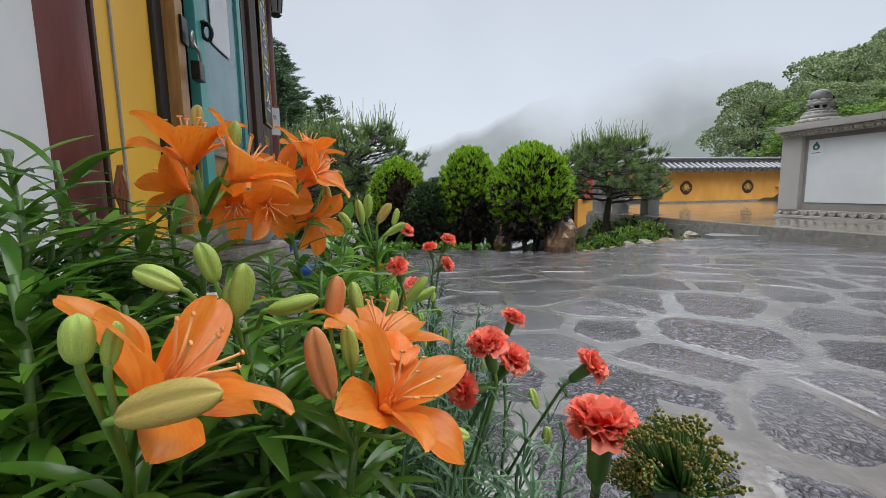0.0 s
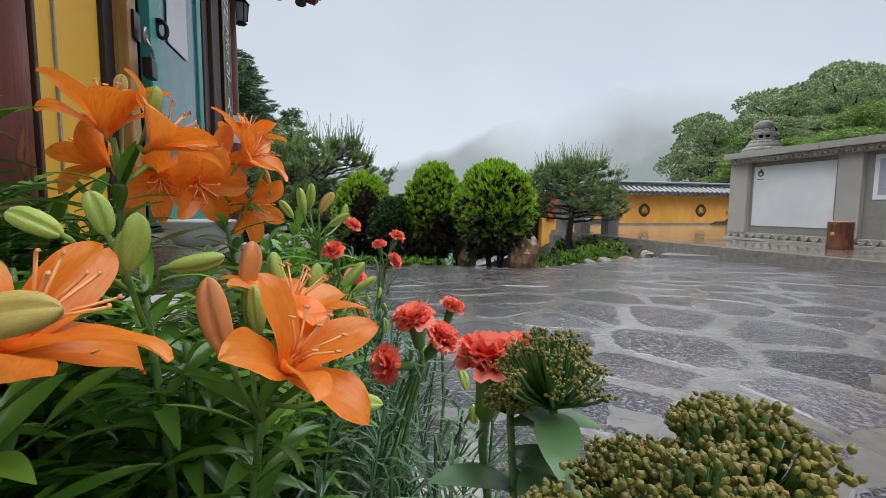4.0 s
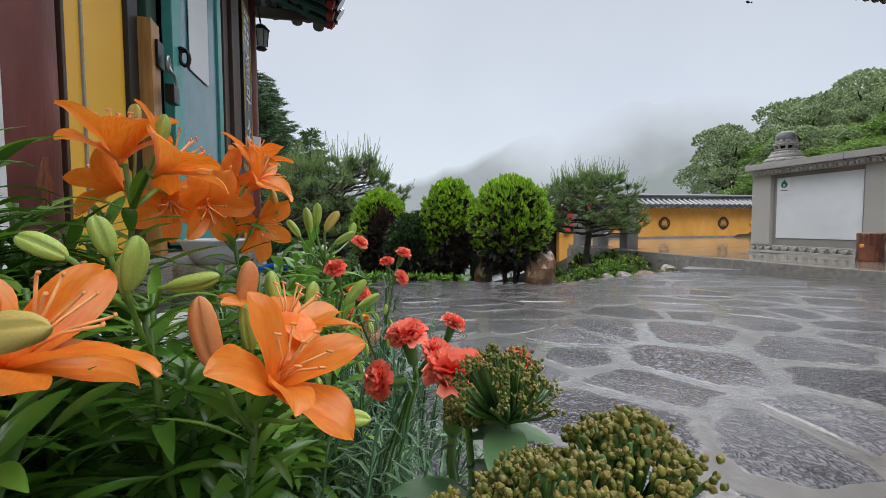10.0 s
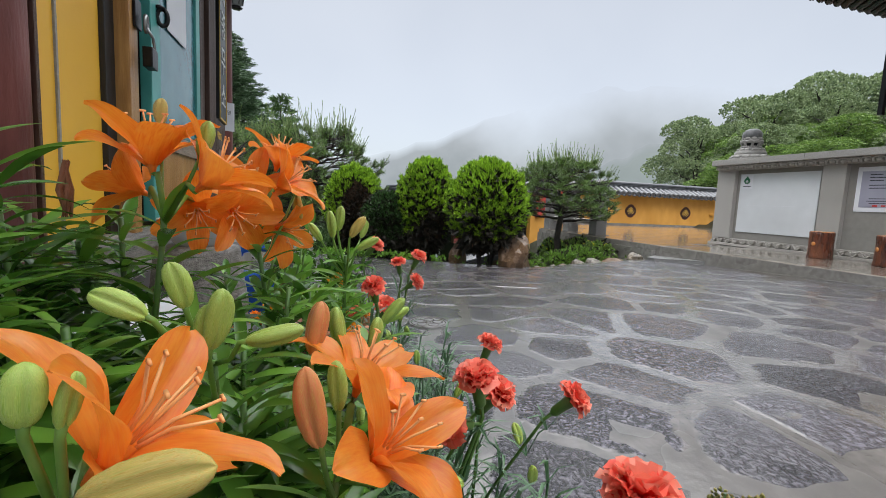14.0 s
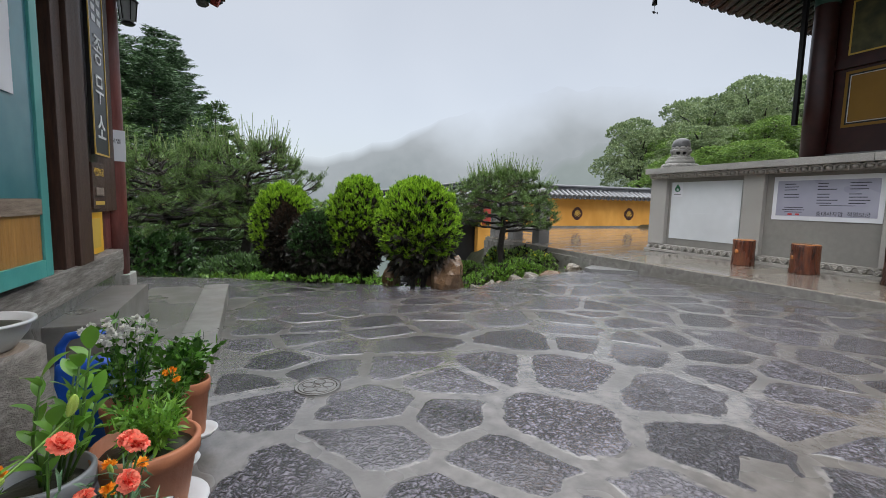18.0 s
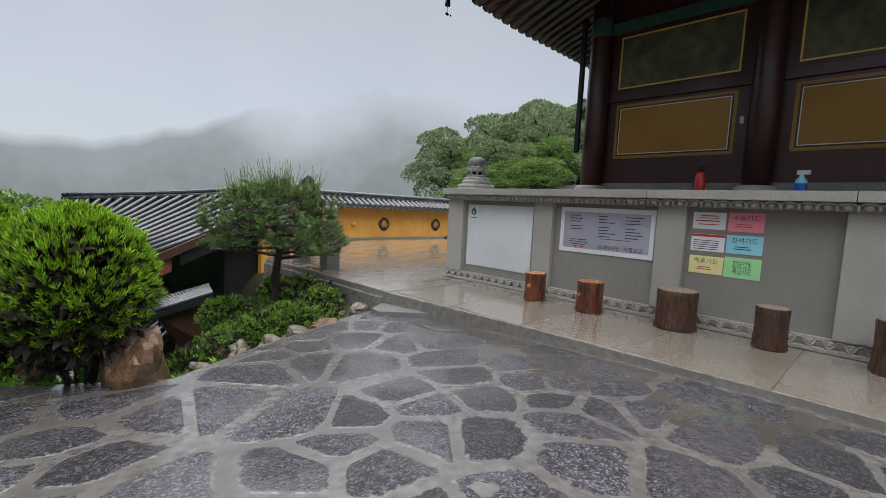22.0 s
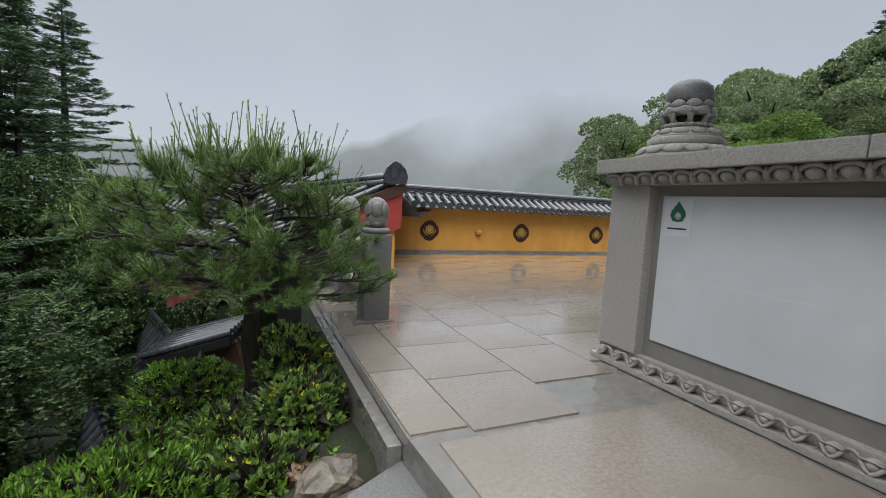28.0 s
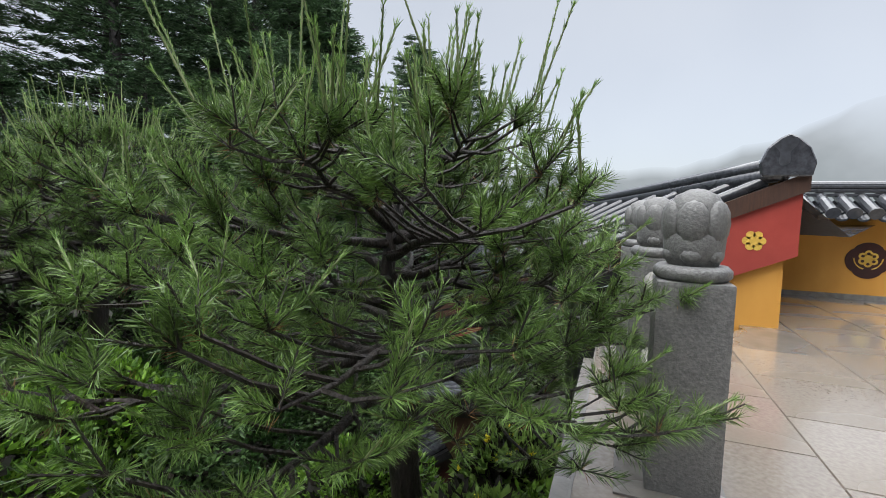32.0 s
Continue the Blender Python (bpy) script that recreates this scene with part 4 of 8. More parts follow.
def on_wall(y, z, x=None):
    """A pose on the stone wall's face: local x to the reader's side, y up, z out of the wall."""
    return Matrix(((0, 0, -1, WALL_X - 0.002 if x is None else x), (-1, 0, 0, y), (0, 1, 0, z), (0, 0, 0, 1)))


def panel(name, y0, y1, z0, z1, material, label, category, thick=0.01, group=""):
    """A board on the stone wall, from y0 (far) to y1 (near)."""
    ob = thing(name, label, category, group)
    ob.matrix_world = on_wall((y0 + y1) / 2, (z0 + z1) / 2)
    w, h = abs(y1 - y0), z1 - z0
    part("sheet", bm_box(bmesh.new(), (-w / 2, -h / 2, 0), (w / 2, h / 2, thick), 0.002), material, ob)
    return ob, w, h


def bars(parent, rows, material, z=0.012):
    """Plain bars in place of writing too small to read: rows of (x, y, width, height)."""
    for x, y, w, h in rows:
        part("text_line", bm_box(bmesh.new(), (x - w / 2, y - h / 2, z - 0.0015), (x + w / 2, y + h / 2, z + 0.001)), material, parent)


def build_notices():
    ob, w, h = panel("whiteboard", 7.98, 6.34, 0.44, 1.71, "white", "blank white board fixed on the grey wall", "board", 0.014)
    part("sticker", bm_box(bmesh.new(), (-w / 2 + 0.03, h / 2 - 0.33, 0.013), (-w / 2 + 0.29, h / 2 - 0.02, 0.017)), "paper", ob, "white sticker with a green leaf shape")
    bm = bmesh.new()
    pts = [(0.0, 0.12), (0.025, 0.085), (0.065, 0.04), (0.075, 0.0), (0.05, -0.045), (0, -0.055), (-0.05, -0.045), (-0.075, 0.0), (-0.065, 0.04), (-0.025, 0.085)]
    vs = [bm.verts.new((x - w / 2 + 0.16, y + h / 2 - 0.16, 0.019)) for x, y in pts]
    bm.faces.new(vs)
    part("emblem", bm, "ink_green", ob)
    lathe("emblem_figure", [(0.03, 0.0), (0.032, 0.001)], "paper", ob, (-w / 2 + 0.16, h / 2 - 0.165, 0.0195), 14)
    bars(ob, [(-w / 2 + 0.16, h / 2 - 0.27, 0.18, 0.014)], "ink", 0.018)
    bars(ob, [(-0.1, -0.05, 1.0, 0.004)], "paper", 0.015)

    ob, w, h = panel("banner", 5.75, 4.13, 0.965, 1.735, "paper", "lilac-grey printed notice banner with a white border", "banner", 0.012)
    part("print_field", bm_box(bmesh.new(), (-w / 2 + 0.07, -h / 2 + 0.075, 0.011), (w / 2 - 0.07, h / 2 - 0.075, 0.015)), "lilac", ob)
    rnd = random.Random(3)
    rows = []
    for cx in (-0.52, 0.0, 0.45):
        for k in range(7):
            if not (cx == -0.52 and k > 4):
                ln = rnd.uniform(0.14, 0.3)
                rows.append((cx - 0.1 + ln / 2, 0.25 - 0.05 * k - (0.03 if k > 2 else 0), ln, 0.014))
    rows += [(-0.45, -0.16, 0.3, 0.012), (-0.45, -0.2, 0.36, 0.012), (-0.45, -0.24, 0.28, 0.012), (0.2, -0.12, 0.5, 0.01)]
    bars(ob, rows, "ink", 0.016)
    bars(ob, [(-0.5, -0.28, 0.07, 0.03), (-0.38, -0.28, 0.06, 0.03)], "ink_red", 0.016)
    letters("writing", "중대사자암", 0.085, "ink", ob, Matrix.Translation((0.1, -0.265, 0.016)))
    letters("writing", "적멸보궁", 0.085, "ink", ob, Matrix.Translation((0.5, -0.265, 0.016)))

    sheets = [(3.62, 3.21, 1.50, 1.735, "paper", "white printed notice sheet", "", "ink"), (3.62, 3.20, 1.19, 1.43, "paper", "white notice sheet with a red heading bar", "", "ink"),
              (3.62, 3.19, 0.87, 1.12, "cream", "cream-yellow prayer notice sheet", "백중기도", "ink_green"), (3.18, 2.77, 1.49, 1.745, "pink", "pink prayer notice sheet", "수능기도", "ink"),
              (3.18, 2.76, 1.19, 1.44, "cyan", "light-blue prayer notice sheet", "칠석기도", "ink"), (3.18, 2.755, 0.86, 1.14, "lime", "light-green prayer notice sheet", "한달기도\n일년기도\n백일기도", "ink")]
    for y0, y1, z0, z1, mat, label, text, ink in sheets:
        ob, w, h = panel("notice", y0, y1, z0, z1, mat, label, "notice", 0.006, "notices on the wall")
        if text and "\n" not in text:
            letters("writing", text, 0.085, ink, ob, Matrix.Translation((0, 0.05, 0.008)), 0.001)
            bars(ob, [(-0.02, -0.03, 0.16, 0.012), (-0.02, -0.06, 0.2, 0.012)], "ink_red" if mat in ("pink", "cream") else "ink", 0.008)
        elif text:
            letters("writing", text, 0.062, ink, ob, Matrix.Translation((0, 0.0, 0.008)), 0.001)
        elif z0 > 1.4:
            bars(ob, [(0, 0.07, 0.22, 0.014), (0, 0.04, 0.24, 0.01), (-0.02, 0.0, 0.3, 0.016), (0, -0.05, 0.26, 0.012)], "ink_red", 0.008)
        else:
            bars(ob, [(0, 0.1, w, 0.035)], "ink_red", 0.008)
            bars(ob, [(-0.02, 0.03 - 0.03 * k, 0.32, 0.01) for k in range(5)], "ink", 0.008)
    # second board further along the wall
    ob, w, h = panel("whiteboard", 1.47, -0.1, 0.5, 1.70, "white", "white board beside the log stools", "board", 0.014)
    bars(ob, [(0, 0.3 - 0.1 * k, 0.9, 0.02) for k in range(5)], "ink", 0.016)


def build_stump(x, y, r, h, light, seed, tilt=0.0, lie=False):
    rnd = random.Random(seed)
    label = "short log stool with reddish bark and a wet cut top" if light else "thick dark log stool with a weathered top"
    ob = thing("log_stool", label, "stool", "log stools along the wall", (x, y, 0.12), rnd.uniform(0, 360))
    seg, V, F = 28, [], []
    prof = [(1.03, 0.0), (1.05, 0.03), (1.0, 0.15), (0.97, 0.5), (0.98, 0.85), (1.0, 0.97), (0.965, 1.0)]
    wob = [1 + 0.05 * noise.noise((math.cos(6.28 * k / seg) * 1.5, math.sin(6.28 * k / seg) * 1.5, seed)) + rnd.uniform(-0.008, 0.008) for k in range(seg)]
    for rr, zz in prof:
        for k in range(seg):
            a = 2 * math.pi * k / seg
            w = wob[k] * rr * r * (1 + 0.02 * noise.noise((3 * math.cos(a), 3 * math.sin(a), zz * 4 + seed)))
            V.append((w * math.cos(a), w * math.sin(a), zz * h + (tilt * math.cos(a) * r if zz > 0.9 else 0)))
    n = len(prof)
    for i in range(n - 1):
        for k in range(seg):
            j = (k + 1) % seg
            F.append((i * seg + k, i * seg + j, (i + 1) * seg + j, (i + 1) * seg + k))
    F.append(tuple(range(seg - 1, -1, -1)))
    raw("bark", V, F, "bark_log" if light else "bark_dark", ob, "", True)
    TV = [(v[0] * 0.985, v[1] * 0.985, v[2] + 0.001) for v in V[-seg:]] + [(v[0] * 0.93, v[1] * 0.93, v[2] + 0.008) for v in V[-seg:]] + [(0, 0, h + 0.006)]
    TF = [(k, (k + 1) % seg, seg + (k + 1) % seg, seg + k) for k in range(seg)] + [(seg + k, seg + (k + 1) % seg, 2 * seg) for k in range(seg)]
    raw("cut_top", TV, TF, "log_top" if light else "wood", ob)
    if light:
        a = rnd.uniform(2.6, 3.6) - math.radians(math.degrees(ob.rotation_euler.z))
        ob2 = lathe("knot", [(0.035, -0.01), (0.036, 0.002), (0.02, 0.005), (0.004, 0.006)], "log_top", ob, seg=12, label="pale cut knot")
        ob2.matrix_local = Matrix.Translation((1.0 * r * math.cos(a), 1.0 * r * math.sin(a), h * 0.55)) @ Matrix.Rotation(a, 4, "Z") @ Matrix.Rotation(math.pi / 2, 4, "Y")
    return ob


# ---------------------------------------------------------------- temple over the wall
def build_temple():
    fl = 2.03
    x0 = 11.37
    wall = tagged(box("wall_temple", (x0, -8.0, fl), (x0 + 0.2, 6.25, 6.0), "maroon", None, 0.003), "dark red timber temple wall with framed panels", "wall", kind="structure")
    box("side_wall", (x0 + 0.2, 6.05, fl), (22, 6.25, 6.0), "maroon", wall, 0.003)
    box("base_course", (x0 - 0.06, -8.0, fl), (x0, 6.1, fl + 0.26), "granite_dark", wall, 0.01)
    for k, yc in enumerate((6.22, 3.28, 0.35, -2.6, -5.5)):
        col = thing("column", "dark red round timber temple column on a stone base", "column", "temple columns", (x0 - 0.14, yc, fl))
        lathe("stone_base", [(0.34, 0.0), (0.35, 0.08), (0.31, 0.16), (0.27, 0.2)], "granite", col)
        lathe("shaft", [(0.21, 0.2), (0.215, 1.5), (0.20, 3.2), (0.19, 4.1)], "maroon", col)
        lathe("painted_collar", [(0.205, 3.2), (0.212, 3.21), (0.208, 3.55), (0.203, 3.56)], "rafter_green", col)
    # framed panels between the columns
    for yc in (3.28, 0.35, -2.6):
        ya, yb = yc + 0.42, yc + 2.56
        for z0, z1, mat, lab, nm in ((2.79, 3.87, "yellow_eave_shade", "plain yellow panel framed by thin black and white lines", "yellow_panel"), (4.18, 5.2, "mural", "faded olive landscape painting in a thin pale frame", "painting")):
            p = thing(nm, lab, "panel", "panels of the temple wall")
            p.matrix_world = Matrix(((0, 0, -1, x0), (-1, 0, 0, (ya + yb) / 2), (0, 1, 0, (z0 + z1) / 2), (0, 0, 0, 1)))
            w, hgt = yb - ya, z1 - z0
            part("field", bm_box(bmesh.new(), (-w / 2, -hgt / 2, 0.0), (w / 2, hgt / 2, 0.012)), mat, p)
            edge = "gold" if mat == "yellow_eave_shade" else "cream"
            b = 0.03 if mat == "mural" else 0.012
            ins = 0.0 if mat == "mural" else 0.085
            for lo, hi in (((-w / 2 + ins, hgt / 2 - ins - b), (w / 2 - ins, hgt / 2 - ins)), ((-w / 2 + ins, -hgt / 2 + ins), (w / 2 - ins, -hgt / 2 + ins + b)), ((-w / 2 + ins, -hgt / 2 + ins + b), (-w / 2 + ins + b, hgt / 2 - ins - b)), ((w / 2 - ins - b, -hgt / 2 + ins + b), (w / 2 - ins, hgt / 2 - ins - b))):
                part("frame_line", bm_box(bmesh.new(), (*lo, 0.011), (*hi, 0.018)), "white_ink" if mat == "yellow_eave_shade" else "gold", p)
            if mat == "yellow_eave_shade":
                for lo, hi in (((-w / 2 + 0.055, hgt / 2 - 0.08), (w / 2 - 0.055, hgt / 2 - 0.055)), ((-w / 2 + 0.055, -hgt / 2 + 0.055), (w / 2 - 0.055, -hgt / 2 + 0.08)), ((-w / 2 + 0.055, -hgt / 2 + 0.08), (-w / 2 + 0.08, hgt / 2 - 0.08)), ((w / 2 - 0.08, -hgt / 2 + 0.08), (w / 2 - 0.055, hgt / 2 - 0.08))):
                    part("frame_line", bm_box(bmesh.new(), (*lo, 0.011), (*hi, 0.016)), "black", p)
            else:
                # hills and boats of the painting as thin raised shapes
                rnd = random.Random(int(yc * 10))
                for q in range(3):
                    pts = [(-w / 2 + 0.05 + (w - 0.1) * i / 14, -0.1 + 0.16 * q + 0.14 * noise.noise((i * 0.4, q * 3.0, yc))) for i in range(15)]
                    V = [(a, max(-hgt / 2 + 0.05, -0.35 + 0.1 * q), 0.0125 + 0.001 * (3 - q)) for a, c in pts] + [(a, c, 0.0125 + 0.001 * (3 - q)) for a, c in pts]
                    raw("painted_hill", V, [(i, i + 1, 16 + i, 15 + i) for i in range(14)], "mural", p)
    box("sill_beam", (x0 - 0.05, -8.0, 3.93), (x0, 6.1, 4.12), "maroon", wall, 0.01)
    box("lintel_beam", (x0 - 0.06, -8.0, 5.28), (x0, 6.1, 5.5), "rafter_green", wall, 0.01)
    box("corner_board", (x0 - 0.45, 6.42, 2.9), (x0 - 0.36, 6.50, 5.6), "black", wall, 0.005)
    # roof: eaves on the front and on the end
    roof = tagged(thing("roof_temple", "", ""), "wide black-tiled temple roof with painted rafters under the eaves", "roof", kind="structure")
    ex, ey, ez = 7.95, 7.75, 5.40
    raw("soffit", [(ex, -8, ez + 0.12), (ex, ey, ez + 0.12), (22, ey, ez + 0.12), (22, 6.1, ez + 0.75), (x0, 6.1, ez + 0.75), (x0, -8, ez + 0.75)], [(0, 1, 4, 5), (1, 2, 3, 4)], "maroon", roof)
    raw("roof_slab", [(ex, -8, ez + 0.2), (ex, ey, ez + 0.2), (22, ey, ez + 0.2), (22, -8, ez + 5), (15, 3, ez + 4.0), (15, -8, ez + 4.0)], [(0, 1, 4, 5), (1, 2, 4), (2, 3, 5, 4)], "tile", roof)
    k = 0
    y = -3.0
    rafter = Heap()
    while y < ey - 0.1:
        rafter.tube([(ex + 0.12, y, ez + 0.06), (x0, y, ez + 0.66)], [0.055, 0.06], 8)
        y += 0.24
    x = ex + 0.2
    while x < 16:
        rafter.tube([(x, ey - 0.12, ez + 0.06), (x, 6.1, ez + 0.62)], [0.055, 0.06], 8)
        x += 0.24
    rafter.out("rafters", "rafter", roof)["kind"] = "stuff"
    for lo, hi in (((ex - 0.02, -8, ez + 0.1), (ex + 0.04, ey, ez + 0.2)), ((ex + 0.04, ey - 0.06, ez + 0.1), (22, ey, ez + 0.2))):
        box("eave_board", lo, hi, "rafter", roof, 0.004)
    end = Heap()
    for i in range(40):
        y = ey - 0.1 - 0.26 * i
        end.tube([(ex - 0.12, y, ez + 0.22), (ex + 0.5, y, ez + 0.5)], [0.075, 0.075], 10)
        end.tube([(ex - 0.07, y - 0.13, ez + 0.16), (ex + 0.5, y - 0.13, ez + 0.42)], [0.06, 0.06], 8)
    for i in range(42):
        x = ex + 0.15 + 0.26 * i
        end.tube([(x, ey + 0.14, ez + 0.22), (x, ey - 0.5, ez + 0.5)], [0.075, 0.075], 10)
        end.tube([(x + 0.13, ey + 0.09, ez + 0.16), (x + 0.13, ey - 0.5, ez + 0.42)], [0.06, 0.06], 8)
    end.out("eave_tiles", "tile", roof)["kind"] = "stuff"
    for ob in roof.children:
        bm = bmesh.new()
        bm.from_mesh(ob.data)
        if len(bm.verts) < 40:
            bmesh.ops.subdivide_edges(bm, edges=bm.edges[:], cuts=15, use_grid_fill=True)
        for v in bm.verts:
            k = (min(1.0, max(0.0, (10.9 - v.co.x) / 3.0)) * min(1.0, max(0.0, (v.co.y - 3.2) / 4.5))) ** 2
            v.co += Vector((-0.55, 0.18, 0.46)) * k
        bm.to_mesh(ob.data)
        bm.free()
    # fire extinguisher, spray bottle, sensor
    e = thing("fire_extinguisher", "small red fire extinguisher standing on the terrace", "extinguisher", at=(10.75, 3.98, fl))
    lathe("cylinder", [(0.075, 0.0), (0.085, 0.02), (0.085, 0.32), (0.06, 0.38), (0.03, 0.41)], "extinguisher", e)
    lathe("valve", [(0.025, 0.41), (0.028, 0.47), (0.02, 0.48)], "iron", e, seg=10)
    box("handle", (-0.015, -0.1, 0.47), (0.015, 0.04, 0.495), "iron", e, 0.004)
    h = Heap()
    h.tube([(0, 0.03, 0.44), (0, 0.11, 0.40), (0, 0.12, 0.25), (0, 0.1, 0.15)], [0.012] * 4, 6)
    h.out("hose", "black", e)
    s = thing("spray_bottle", "blue and clear spray bottle standing on the terrace", "bottle", at=(10.7, 2.62, fl))
    lathe("bottle", [(0.07, 0.0), (0.075, 0.02), (0.075, 0.24), (0.03, 0.3), (0.028, 0.33)], "cyan", s)
    lathe("band", [(0.0765, 0.06), (0.077, 0.07), (0.077, 0.19), (0.0765, 0.2)], "blue", s)
    box("trigger_head", (-0.02, -0.1, 0.33), (0.02, 0.06, 0.39), "white_pot", s, 0.006)
    b = thing("wall_sensor", "small white sensor box on the temple wall", "sensor", at=(x0 - 0.03, 3.6, 3.35))
    box("case", (-0.02, -0.03, -0.06), (0.03, 0.03, 0.06), "white", b, 0.006)
    # wind bell under the eave corner
    for bx, by, bz in ((7.42, 7.93, 5.56), (8.34, 7.84, 5.36)):
        w = thing("wind_bell", "small dark metal wind bell with a fish hanging from the eave", "bell", "wind bells", (bx, by, bz))
        lathe("bell", [(0.055, 0.0), (0.05, 0.03), (0.045, 0.1), (0.02, 0.13)], "iron", w, seg=12)
        cyl("chain", (0, 0, 0.13), (0, 0, 0.42), 0.006, "iron", w, 6)
        cyl("fish_chain", (0, 0, 0.0), (0, 0, -0.12), 0.004, "iron", w, 6)
        raw("fish", [(-0.07, 0, -0.15), (0, 0.006, -0.115), (0.06, 0, -0.15), (0, 0.006, -0.18), (0.1, 0, -0.12), (0.1, 0, -0.18), (0, -0.006, -0.15)], [(0, 3, 2, 1), (2, 5, 4), (0, 1, 6), (1, 2, 6), (2, 3, 6), (3, 0, 6)], "iron", w)


# ---------------------------------------------------------------- ochre wall with tiled top and the roofs below
def tile_rows(name, lo_a, lo_b, hi_a, hi_b, n, parent, r=0.075, sag=0.0):
    """Rows of round tiles over a roof face, from the eave lo_a..lo_b to the ridge hi_a..hi_b, on a bed that follows
    them, black for the shade in the gaps.
    """
    la, lb, ha, hb = map(Vector, (lo_a, lo_b, hi_a, hi_b))

    def line(t):
        a, b = la.lerp(lb, t), ha.lerp(hb, t)
        d = (b - a).normalized()
        return [a - d * 0.06, a.lerp(b, 0.33) - Vector((0, 0, sag)), a.lerp(b, 0.66) - Vector((0, 0, sag)), b]

    V, F = [], []
    for i in range(n + 1):
        pts = line(i / n)
        V += [p - Vector((0, 0, 0.03)) for p in pts] + [p - Vector((0, 0, 0.16)) for p in pts]
    for i in range(n):
        for j in range(3):
            k, q = i * 8 + j, i * 8 + 8 + j
            F += [(k, q, q + 1, k + 1), (k + 4, k + 5, q + 5, q + 4)]
        F += [(i * 8, i * 8 + 4, i * 8 + 12, i * 8 + 8), (i * 8 + 3, i * 8 + 11, i * 8 + 15, i * 8 + 7)]
    for k in (0, n * 8):
        F += [(k + j, k + j + 1, k + j + 5, k + j + 4) for j in range(3)]
    # Black bed paints the shade between the tile rows.
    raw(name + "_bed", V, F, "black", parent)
    for i in range(n):
        pts = line((i + 0.5) / n)
        V, F = tube_data([p + Vector((0, 0, 0.035)) for p in pts], [r] * 4, 8)
        F.append(tuple(range(7, -1, -1)))
        raw("cover_tile", V, F, "tile", parent, "", True)


def build_ochre_wall():
    y = 17.3
    wall = tagged(box("wall_ochre", (8.75, y, 0.0), (24.0, y + 0.35, 1.46), "ochre", None, 0.005), "ochre plastered garden wall with a black tiled top", "wall", kind="structure")
    box("footing", (8.75, y - 0.04, 0.1), (24.0, y, 0.19), "concrete", wall, 0.01)
    box("tile_bed", (8.7, y - 0.28, 1.46), (24.0, y + 0.6, 1.54), "tile", wall, 0.01)
    n = 56
    for i in range(n):
        x = 8.95 + 0.27 * i
        h = Heap()
        h.tube([(x, y - 0.46, 1.53), (x, y + 0.16, 1.82)], [0.085, 0.085], 10)
        h.tube([(x, y - 0.475, 1.522), (x, y - 0.455, 1.532)], [0.10, 0.10], 12)
        h.out("cover_tile", "tile", wall)
        g = Heap()
        pts = [(x + 0.135 + 0.1 * math.sin(a), y - 0.42, 1.50 - 0.075 * math.cos(a)) for a in np.linspace(-1.5, 1.5, 7)]
        V = [*pts, *[(p[0], y + 0.16, p[2] + 0.28) for p in pts], *[(p[0], y - 0.42, p[2] - 0.03) for p in pts]]
        g.add(V, [(k, k + 1, 8 + k, 7 + k) for k in range(6)] + [(k + 1, k, 14 + k, 15 + k) for k in range(6)])
        g.out("pan_tile", "tile", wall)
    for k, (dz, hw) in enumerate(((1.80, 0.15), (1.87, 0.13), (1.94, 0.11))):
        box("ridge_course", (8.75, y + 0.175 - hw, dz), (24.0, y + 0.175 + hw, dz + 0.055), "tile", wall, 0.015)
    cyl("ridge_cap", (8.75, y + 0.175, 1.99), (24.0, y + 0.175, 1.99), 0.08, "tile", wall, 12)
    for x in (10.98, 14.15, 17.25, 20.3, 23.2):
        m = thing("medallion", "round dark-brown medallion with a yellow flower emblem on the ochre wall", "emblem", "medallions on the ochre wall")
        m.matrix_world = Matrix(((1, 0, 0, x), (0, 0, -1, y - 0.001), (0, 1, 0, 0.76), (0, 0, 0, 1)))
        bm = bmesh.new()
        ring = []
        for k in range(48):
            a = 2 * math.pi * k / 48
            r = 0.27 + 0.03 * abs(math.cos(2 * a)) ** 0.7
            ring.append(bm.verts.new((r * math.cos(a), r * math.sin(a), 0.012)))
        f = bm.faces.new(ring)
        ret = bmesh.ops.extrude_face_region(bm, geom=[f])
        bmesh.ops.translate(bm, verts=[v for v in ret["geom"] if isinstance(v, bmesh.types.BMVert)], vec=(0, 0, -0.012))
        part("disc", bm, "maroon", m)
        for k in range(6):
            a = math.pi / 2 + 2 * math.pi * k / 6
            bm = bmesh.new()
            bmesh.ops.create_circle(bm, cap_ends=True, segments=14, radius=0.056)
            bmesh.ops.translate(bm, verts=bm.verts, vec=(0.085 * math.cos(a), 0.085 * math.sin(a) + 0.03, 0.0155))
            part("petal", bm, "gold", m)
            bm = bmesh.new()
            bmesh.ops.create_circle(bm, cap_ends=True, segments=10, radius=0.024)
            bmesh.ops.translate(bm, verts=bm.verts, vec=(0.085 * math.cos(a), 0.085 * math.sin(a) + 0.03, 0.018))
            part("petal_heart", bm, "maroon", m)
        bm = bmesh.new()
        bmesh.ops.create_circle(bm, cap_ends=True, segments=16, radius=0.045)
        bmesh.ops.translate(bm, verts=bm.verts, vec=(0, 0.03, 0.0175))
        part("heart", bm, "gold", m)
        for s in (-1, 1):
            h = Heap()
            h.tube([(s * (0.03 + 0.2 * math.sin(a) * 0.8), 0.06 - 0.2 * math.cos(a), 0.014 + 0.004 * math.sin(5 * a)) for a in np.linspace(0.15, 1.45, 9)], [0.011] * 9, 5)
            h.out("scroll", "gold", m)
